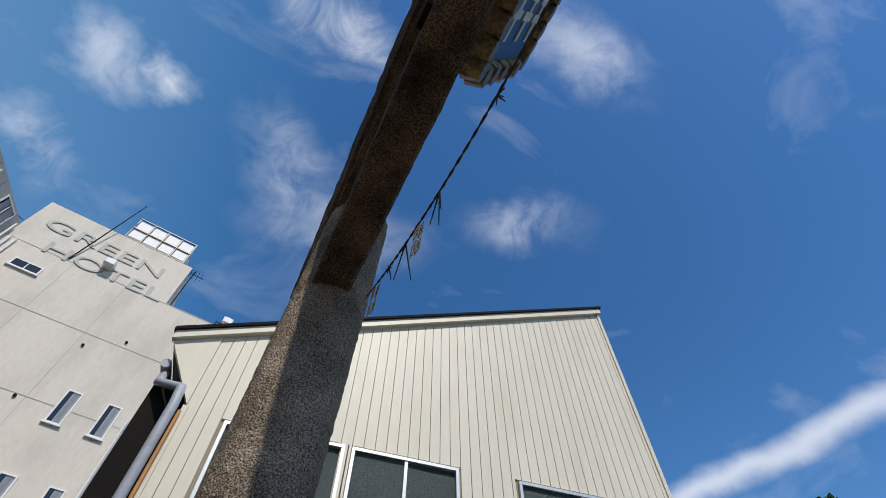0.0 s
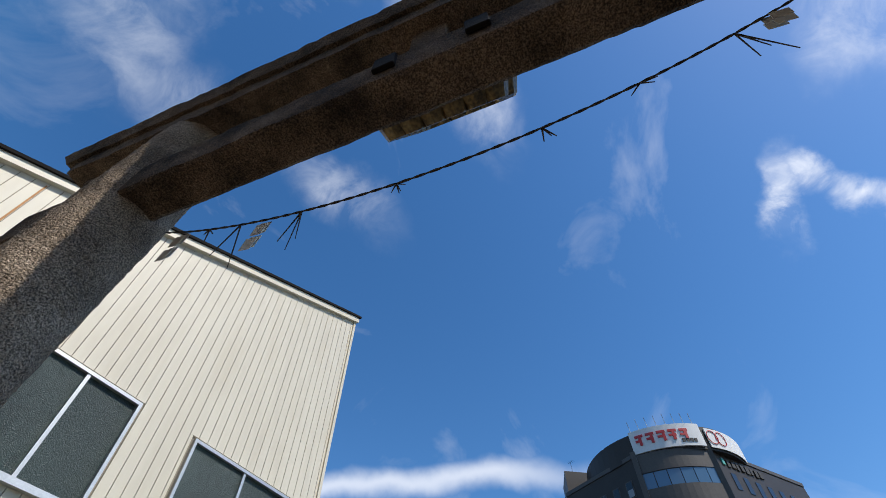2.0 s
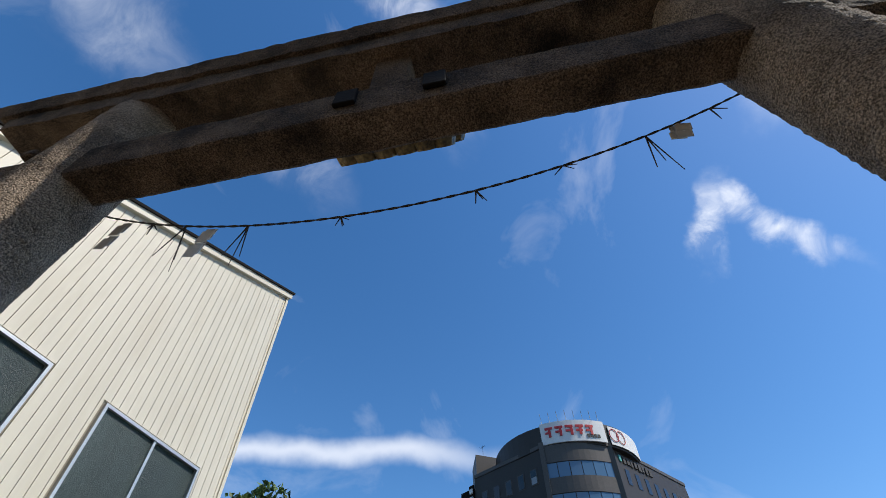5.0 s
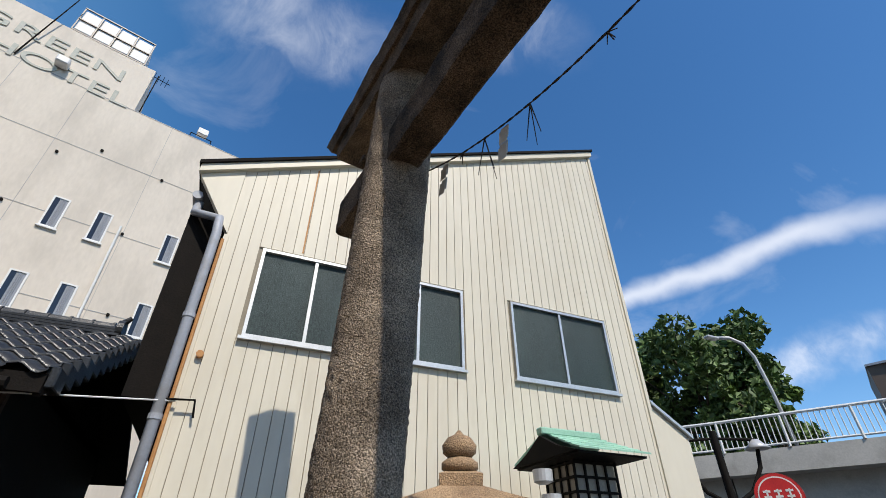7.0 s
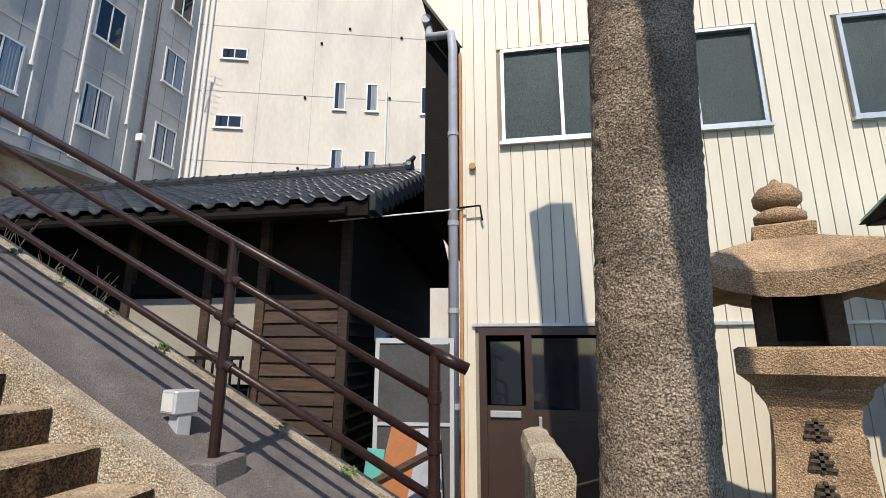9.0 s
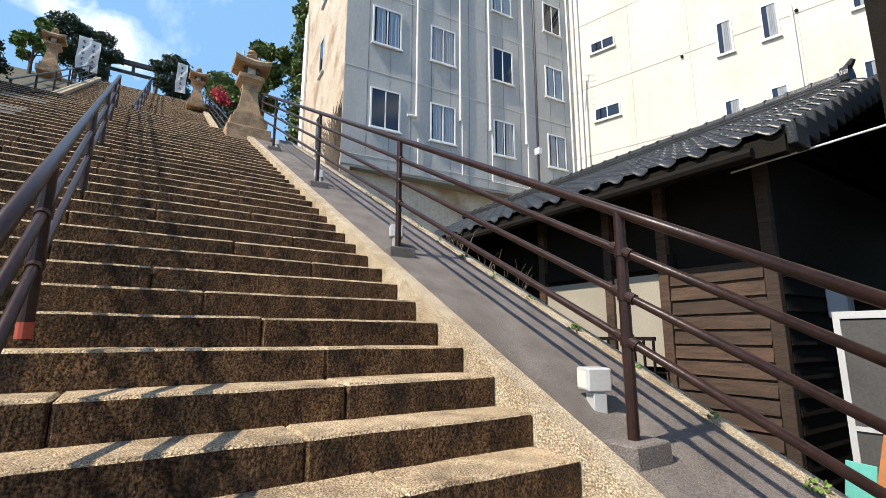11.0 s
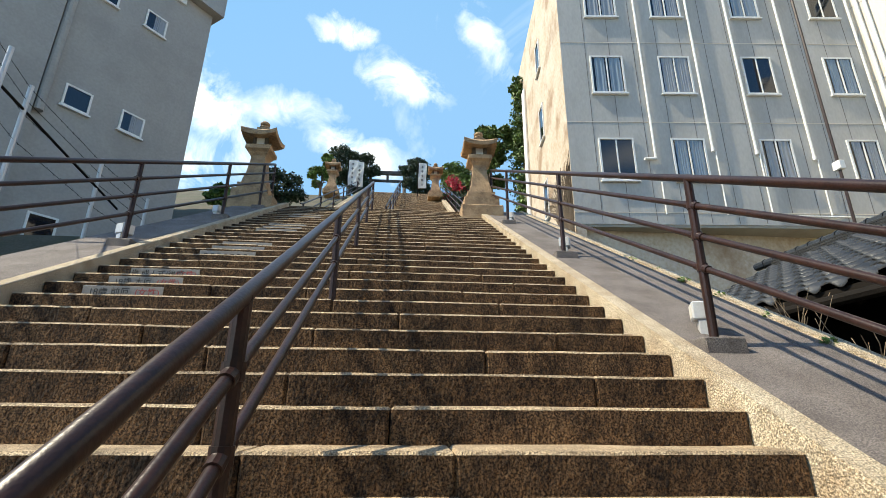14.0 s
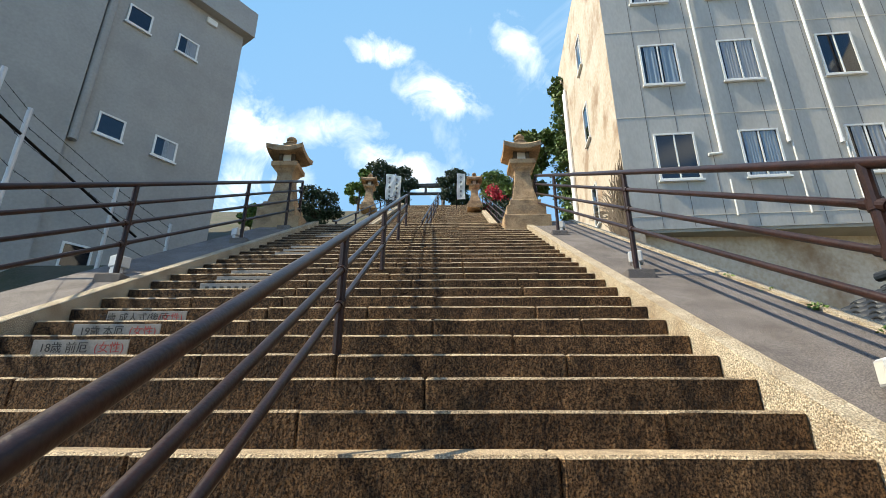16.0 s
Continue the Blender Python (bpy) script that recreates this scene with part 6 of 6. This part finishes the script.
# ---- donors' plates on the risers ----
PLATES = {9: ("18歳 前厄", "(女性)"), 10: ("19歳 本厄", "(女性)"), 11: ("20歳 成人式/後厄", "(女性)"), 14: None, 15: None, 16: None, 20: None, 21: None, 22: None, 26: None, 27: None}
for k, txt in PLATES.items():
    x, z = edge(k)
    yc = -1.98 if k < 12 else -1.75
    o = thing("stone_plate", x + 0.008, yc, z - 0.10, 0, "pale inscribed stone plate on a step riser", "plate", "riser plates")
    part("plate", box(-0.004, 0.006, -0.36, 0.36, -0.058, 0.062, 0.002), PLATE, o)
    side = Matrix.Translation((0.0075, 0, 0)) @ Matrix(((0, 0, 1, 0), (1, 0, 0, 0), (0, 1, 0, 0), (0, 0, 0, 1)))
    if txt:
        words("writing", txt[0], 0.085, INK, o, side @ Matrix.Translation((-0.12, 0.0, 0)), 0.001)
        words("writing", txt[1], 0.085, INK_RED, o, side @ Matrix.Translation((0.22, 0.0, 0)), 0.001)
    else:
        for i in range(7):
            part("writing", box(0.0065, 0.008, -0.3 + i * 0.085, -0.255 + i * 0.085, -0.022, 0.024), INK, o)

# ---- yard beside the house ----
gate = thing("screen_panel", -1.26, 4.75, G + 0.06, 4, "grey translucent screen panel in a metal frame", "panel")
part("sheet", box(-0.34, 0.34, -0.008, 0.008, 0.25, 1.72), SHEET_GREY, gate)
fb = box(-0.38, -0.34, -0.02, 0.02, 0, 1.78)
box(0.34, 0.38, -0.02, 0.02, 0, 1.78, 0, fb)
box(-0.34, 0.34, -0.02, 0.02, 1.73, 1.78, 0, fb)
box(-0.34, 0.34, -0.02, 0.02, 0.98, 1.01, 0, fb)
part("frame", fb, LIGHT_GREY, gate)
o = single("orange_board", box(-0.17, 0.17, -0.012, 0.012, 0, 0.62, 0.004), ORANGE_BOARD, "worn orange board leaning on the fence", "board")
o.matrix_basis = pose(-1.38, 4.55, 0.55, -8, 12, 10)
o = single("teal_panel", box(-0.08, 0.08, -0.01, 0.01, 0, 0.4, 0.004), TEAL, "teal plastic panel leaning on the fence", "panel")
o.matrix_basis = pose(-1.60, 4.55, 0.58, -8, 6, 10)
o = single("grey_sheet", box(-0.2, 0.2, -0.01, 0.01, 0, 0.75, 0.004), PIPE_GREY, "bent grey metal sheet leaning in the yard", "sheet")
o.matrix_basis = pose(-1.12, 4.5, 0.42, -12, -8, -14)
single("plank", rod((-1.9, 4.3, 0.55), (-0.95, 4.25, 1.05), 0.04, n=6), DARK_WOOD, "dark plank leaning over the rubble", "plank")
rub = bmesh.new()
random.seed(33)
for i in range(40):
    cx, cy, cz, s = random.uniform(-2.0, -0.95), random.uniform(3.95, 4.4), random.uniform(0.2, 0.5), random.uniform(0.05, 0.13)
    box(cx - s, cx + s, cy - s, cy + s, cz - s * 0.6, cz + s * 0.5, 0.01, rub)
wrinkle(rub, 0.03, 6)
tagged(single("rubble", rub, GRANITE_PALE, "broken bricks and stones in the yard", "rubble"), kind="stuff")
mound = prism([(-2.4, -0.1), (-2.3, 0.55), (-1.6, 0.42), (-0.95, 0.25), (-0.9, -0.1)], 3.88, 4.7, "y")
single("earth_mound", mound, EARTH, "low mound of earth and rubble", "earth")
ac = thing("air_conditioner", -1.05, 9.5, 2.0, 0, "white outdoor unit with a round fan grille", "air conditioner")
part("casing", box(-0.38, 0.38, -0.15, 0.15, 0, 0.6, 0.02), WHITE_PAINT, ac)
part("grille", rod((-0.1, -0.16, 0.3), (-0.1, -0.15, 0.3), 0.23, n=24), PIPE_GREY, ac)
single("ac_stand", box(-1.4, -0.7, 9.35, 9.65, G - 0.2, 2.0), NEAR_BLACK, "dark stand under the outdoor unit", "stand")
wire = thing("service_wire", label="thin white cable from the pipe to the house", category="cable")
part("cable", tube([(-0.78, 4.88, 3.28), (-1.2, 4.75, 3.22), (-2.1, 4.5, 3.10)], 0.008, 6), WHITE_PAINT, wire)
part("bracket", tube([(-0.92, 4.86, 3.28), (-0.62, 4.86, 3.30), (-0.6, 4.9, 3.15)], 0.012, 6), NEAR_BLACK, wire)
meter = single("meter_box", box(-1.95, -1.8, 5.6, 5.75, 1.95, 2.2, 0.01), PIPE_GREY, "small grey meter box on the house wall", "meter")
random.seed(5)
for bx, by in ((-5.4, 4.02), (-4.75, 3.96), (-4.2, 3.98)):
    tw = bmesh.new()
    for i in range(16):
        p = Vector((bx, by, slope(bx) - 0.35))
        a = random.uniform(0, 6.28)
        for j in range(4):
            q = p + Vector((math.cos(a) * 0.07 + random.uniform(-0.05, 0.05), math.sin(a) * 0.05 + random.uniform(-0.05, 0.05), random.uniform(0.06, 0.2)))
            rod(p, q, 0.006 - j * 0.001, 0.005 - j * 0.001, 4, tw, caps=False)
            p = q
    single("dry_shrub", tw, DRY, "bare dry twigs of a dead shrub", "shrub", "dry shrubs")
gr = bmesh.new()
for i in range(12):
    xx = -1.5 - i * 0.55
    leaves(gr, (xx, 3.74, slope(xx) + 0.08), 0.07, 14 if i % 3 else 40, 0.02, 0.6, 700 + i)
tagged(single("weeds", gr, LEAF_LIGHT, "small weeds along the stone edge", "weeds"), kind="stuff")
# timber bay at the back corner of the cream building
part("timber_bay", box(-1.27, -0.86, 5.16, 9.0, 3.35, 5.62), NEAR_BLACK, house, "dark timber bay under the eaves")

# ---- street buildings far off ----
sh = thing("shop_building", label="brown shop building with a tan side", category="building")
a, b, c = Vector((40.7, 17.6)), Vector((42.1, 13.6)), Vector((46.5, 11.8))
part("front", prism([(a.x, a.y), (b.x, b.y), (c.x, c.y), (c.x + 2, c.y + 6), (a.x + 6, a.y + 3)], G, 14.0), SHOP_BROWN, sh)
d = (c - b).normalized()
part("side", prism([(b.x - d.y * -0.05, b.y - 0.05), (c.x, c.y - 0.05), (c.x, c.y - 0.35), (b.x, b.y - 0.35)], G, 14.0), SHOP_TAN, sh)
part("cap", prism([(a.x - 0.15, a.y), (b.x - 0.1, b.y - 0.45), (c.x, c.y - 0.45), (c.x + 2, c.y + 6), (a.x + 6, a.y + 3)], 14.002, 14.15), PIPE_GREY, sh)
u = (b - a).normalized()
for i in range(6):
    p = a + u * (0.9 + i * 0.42)
    lb2 = prism([(p.x - 0.08, p.y), (p.x + u.x * 0.3 - 0.08, p.y + u.y * 0.3), (p.x + u.x * 0.3, p.y + u.y * 0.3), (p.x, p.y)], 11.75, 12.45)
    part("sign_letter", lb2, ALU, sh, "raised metal letter shape")
part("sign_bar", prism([(a.x + u.x * 0.9 - 0.07, a.y + u.y * 0.9), (a.x + u.x * 3.4 - 0.07, a.y + u.y * 3.4), (a.x + u.x * 3.4, a.y + u.y * 3.4), (a.x + u.x * 0.9, a.y + u.y * 0.9)], 11.2, 11.5), PLAQUE_BLUE, sh)

tw = thing("office_tower", label="dark brown office building with a curved glass corner", category="building")
TL, TS, TC, TR = Vector((73.4, 19.7)), Vector((67.5, 7.6)), Vector((70.7, -1.9)), Vector((88.0, -12.2))
TOP = 38.1
DRUM, DRUM_R = Vector((79.0, 5.5)), 11.55


def on_drum(a, r=0.0):
    return (DRUM.x - (DRUM_R + r) * math.cos(radians(a)), DRUM.y + (DRUM_R + r) * math.sin(radians(a)))


def face_box(p, q, z0, z1, out):
    """A shallow box on the wall from p to q, standing out towards the street."""
    side = Vector(((q - p).y, -(q - p).x)).normalized()
    side = side if side.x < 0 else -side
    return prism([tuple(p), tuple(q), tuple(q + side * out), tuple(p + side * out)], z0, z1)


bulge = []
for i in range(13):
    t = i / 12
    p = TS.lerp(TC, t) + Vector((-0.95, -0.32)) * 1.1 * math.sin(math.pi * t)
    bulge.append(p)
part("body", prism([tuple(TL), *[tuple(p) for p in bulge], tuple(TR), (97, 8), (84, 24)], G, TOP - 0.4), TOWER_BROWN, tw)
for a, b in ((TL, TS), (TC, TR)):
    part("parapet", face_box(a, b, TOP - 0.55, TOP, 0.12), TOWER_BAND, tw, "metal coping of the wing wall")
for lv in range(8):
    z = 32.95 - lv * 4.3
    part("band", prism([(p.x - 0.22, p.y) for p in bulge] + [(p.x + 0.05, p.y) for p in bulge[::-1]], z + 2.12, z + (4.7 if lv == 0 else 4.28)), TOWER_BAND, tw, "smooth brown spandrel band")
    for p, q in zip(bulge[::2], bulge[2::2]):
        part("pane", face_box(p.lerp(q, 0.03), q.lerp(p, 0.03), z + 0.04, z + 2.08, 0.1), BLUE_GLASS, tw)
    run = (TL - TS).normalized()
    for i in range(5):
        p = TS + run * (1.5 + i * 2.35)
        w = part("window", face_box(p, p + run * 1.2, z - 0.1, z + 2.1, 0.06), TOWER_BAND, tw)
        part("pane", face_box(p + run * 0.12, p + run * 1.08, z + 0.02, z + 1.98, 0.09), DARK_GLASS, w)
        if (lv * 3 + i * 2) % 5 == 0:
            part("blind", face_box(p + run * 0.14, p + run * 1.06, z + 0.04, z + 1.0, 0.10), CURTAIN, w)
    run = (TR - TC).normalized()
    for i in range(7):
        p = TC + run * (2.4 + i * 2.45)
        part("window", face_box(p, p + run * 0.95, z - 0.1, z + 2.1, 0.07), DARK_GLASS, tw)
for i in range(9):
    p = TC + (TR - TC).normalized() * (1.6 + i * 0.95)
    part("sign_letter", face_box(p, p + (TR - TC).normalized() * (0.5 + 0.12 * (i % 3)), TOP - 2.1 - 0.1 * (i % 2), TOP - 1.2, 0.18), TEAL if i == 0 else INK, tw, "dark raised letter shape")
for p in (TS, TC):
    part("pier", prism([(p.x - 0.45, p.y + 0.35), (p.x - 0.45, p.y - 0.35), (p.x + 0.4, p.y - 0.35), (p.x + 0.4, p.y + 0.35)], G, TOP + 0.1), TOWER_BAND, tw, "pier at the edge of the curved bay")
part("drum", prism([on_drum(a, -0.1) for a in range(-180, 180, 6)], TOP - 0.6, 41.0), TOWER_BROWN, tw, "round dark roof drum")
part("sign_band", prism([on_drum(a) for a in range(9, -42, -3)] + [on_drum(a, 0.25) for a in range(-39, 12, 3)], TOP - 0.3, 41.15), WHITE_PAINT, tw, "curved white rooftop sign")
part("sign_band", prism([on_drum(a) for a in range(-43, -100, -3)] + [on_drum(a, 0.12) for a in range(-97, -40, 3)], TOP - 0.3, 40.7), WHITE_PAINT, tw, "pale second half of the rooftop sign")
for i in range(5):
    a = 5.5 - i * 7.4
    stroke = bmesh.new()
    for z0, z1, wide in ((39.95, 40.3, 5.6), (39.3, 39.6, 4.8 if i % 2 else 3.4)):
        prism([on_drum(a, 0.26), on_drum(a - wide / 2, 0.26), on_drum(a - wide, 0.26), on_drum(a - wide, 0.36), on_drum(a - wide / 2, 0.36), on_drum(a, 0.36)], z0, z1, "z", stroke)
    mid = a - (3.2 + 0.5 * (i % 3))
    prism([on_drum(mid + 0.9, 0.27), on_drum(mid - 0.9, 0.27), on_drum(mid - 0.9, 0.37), on_drum(mid + 0.9, 0.37)], 38.75, 39.98, "z", stroke)
    part("sign_mark", stroke, SIGN_RED, tw, "red sign shape")
for i in range(4):
    a = -24 - i * 2.6
    part("sign_mark", prism([on_drum(a, 0.26), on_drum(a - 1.9, 0.26), on_drum(a - 1.9, 0.34), on_drum(a, 0.34)], 38.35, 38.85), INK, tw)
for a0 in (-47, -54):
    loop = [(*on_drum(a0 + 4.2 * math.cos(t), 0.2), 39.35 + 1.0 * math.sin(t)) for t in [2 * math.pi * i / 20 for i in range(21)]]
    part("sign_ring", tube(loop, 0.06, 4), SIGN_RED, tw, "thin red ring")
for i in range(8):
    x, y = on_drum(7 - i * 6.2)
    part("sign_light", tube([(x, y, 41.1), (x - 0.5, y, 42.0), (x - 1.1, y, 42.3)], 0.035, 4), LIGHT_GREY, tw)
part("roof_wall", prism([(74.6, 19.6), (80, 21.8), (92, 18), (90, 6), (84, 2), (79, 14)], TOP - 0.5, 42.2), TOWER_BROWN, tw)
part("stair_frame", prism([(74.0, 20.2), (75.2, 22.6), (78, 21.8), (76.5, 19.8)], G, 36.4), NEAR_BLACK, tw, "dark outdoor stair frame")
for i in range(22):
    part("stair_rail", prism([(73.9, 20.3), (75.1, 22.7), (75.2, 22.6), (74.0, 20.2)], 3 + i * 1.5, 3.12 + i * 1.5), ALU, tw)
part("side_sign", face_box(TL + Vector((0.05, 0.1)), TL + Vector((0.5, 0.95)), 20, 36.6, 0.3), NEAR_BLACK, tw, "tall narrow dark sign with pale marks")
for i in range(8):
    part("sign_letter", face_box(TL + Vector((-0.12, 0.35)), TL + Vector((0.15, 0.85)), 35.3 - i * 1.2, 36.0 - i * 1.2, 0.25), WHITE_PAINT, tw)
antenna(77.5, 19.0, 42.1, 3.0, 60)
antenna(78.5, 13.5, 42.1, 3.4, 60)
p1 = MG @ Vector((0.5, 0.5, ROOF))
cab = thing("overhead_cable", label="thin dark overhead cables from the hotel roof", category="cable")
for dz in (0.0, 0.25):
    part("cable", tube([(p1.x + 1, p1.y + 11, ROOF + 0.3 + dz), (p1.x - 9, p1.y + 4, ROOF + 2.5 + dz)], 0.02, 4), NEAR_BLACK, cab)

# ---- pieces: steps, siding strips, tiles ----
stairs = tagged(new("floor_stairs"), "long flight of worn brown granite steps", "stairs", kind="structure")
random.seed(11)
slab_cache = {}


def slab(length, worn):
    key = (round(length, 2), worn)
    if key not in slab_cache:
        bm = box(-0.40, 0, 0.0015, length - 0.0015, -RISE - 0.03, 0, 0.014)
        bmesh.ops.subdivide_edges(bm, edges=[e for e in bm.edges if e.calc_length() > 0.5], cuts=4)
        for v in bm.verts:
            v.co += noise.noise_vector(v.co * 4 + Vector((worn * 7, 0, 0))) * 0.007
        me = mesh_of(bm, GRANITE)
        me.materials.append(GRANITE_RISER_SHADE)
        # Upright faces take the shade-darkened copy; treads keep the paler granite.
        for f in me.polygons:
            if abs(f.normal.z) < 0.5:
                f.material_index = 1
        slab_cache[key] = me
    return slab_cache[key]


for k in range(K0, K1 + 1):
    x, z = edge(k)
    y = SY0
    lengths = []
    while y < SY1 - 0.01:
        length = round(random.choice((0.9, 1.2, 1.5, 1.8)), 2)
        if SY1 - y - length < 0.5:
            length = round(SY1 - y, 3)
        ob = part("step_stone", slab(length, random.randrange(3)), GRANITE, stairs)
        ob.location = (x + random.uniform(-0.006, 0.006), y, z + random.uniform(-0.004, 0.004))
        y += length
TOPZ = edge(K1)[1]
single("landing", box(XE - 2.6, XE - 0.39, -4.2, 4.2, TOPZ - 0.4, TOPZ - 0.004, 0.01), GRANITE, "stone landing between two flights", "landing", kind="structure")
upper = tagged(new("floor_upper_stairs"), "upper flight of brown granite steps", "stairs", kind="structure")
UX, UT, UR, UN = XE - 2.5, 0.322, 0.178, 53
for k in range(UN):
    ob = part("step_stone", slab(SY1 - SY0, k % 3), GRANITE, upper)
    ob.location = (UX - UT * k, SY0, TOPZ + UR * (k + 1))
for ya, yb, nm in ((SY1, SY1 + 0.25, "north"), (SY0 - 0.25, SY0, "south")):
    s = UR / UT
    xa, xb = UX + 0.3, UX - UT * UN
    single("trim_upper_curb_" + nm, prism([(xa, TOPZ + 0.15), (xb, TOPZ + 0.15 + (xa - xb) * s), (xb, TOPZ - 1 + (xa - xb) * s), (xa, TOPZ - 1)], ya, yb, "y"), GRANITE_PALE, "pale stone kerb of the upper flight", "stair side", kind="structure")

for xa, xb, holes in strip_jobs:
    z = G + 0.02
    spans = []
    for h0, h1, hx0, hx1 in holes:
        full = hx0 <= xa + 0.02 and hx1 >= xb - 0.02
        spans.append((z, h0, xa, xb))
        if not full:
            if hx0 > xa:
                spans.append((h0, h1, xa, hx0))
            else:
                spans.append((h0, h1, hx1, xb))
        z = h1
    spans.append((z, None, xa, xb))
    for z0, z1, sa, sb in spans:
        if sb - sa < 0.02 or (z1 is not None and z1 - z0 < 0.02):
            continue
        g = 0.004
        ta, tb = (roofline(sa) - 0.08, roofline(sb) - 0.08) if z1 is None else (z1, z1)
        bm = bmesh.new()
        prism([(sa + g, z0), (sb - g, z0), (sb - g, tb), (sa + g, ta)], FY, FY + 0.018, "y", bm)
        part("siding_strip", bm, SIDING, house)

tile = mesh_of(tile_mesh(TW, TD * 1.16), TILE, True)
rows_n = int((RY - 0.12 - EY) / TD) + 1
cols_n = int((RX1 - RX0) / TW)
far = bmesh.new()
for c in range(cols_n):
    for r in range(rows_n):
        loc = Vector((RX1 - (c + 1) * TW, EY - 0.05 + r * TD, EZ - 0.01 + r * TD * PITCH))
        if c < 22:
            ob = part("tile", tile, TILE, old)
            ob.location = loc
        else:
            n0 = len(far.verts)
            far.from_mesh(tile)
            far.verts.ensure_lookup_table()
            for v in far.verts[n0:]:
                v.co += loc
if len(far.verts):
    tagged(part("far_tiles", far, TILE_BULK, old), kind="stuff")
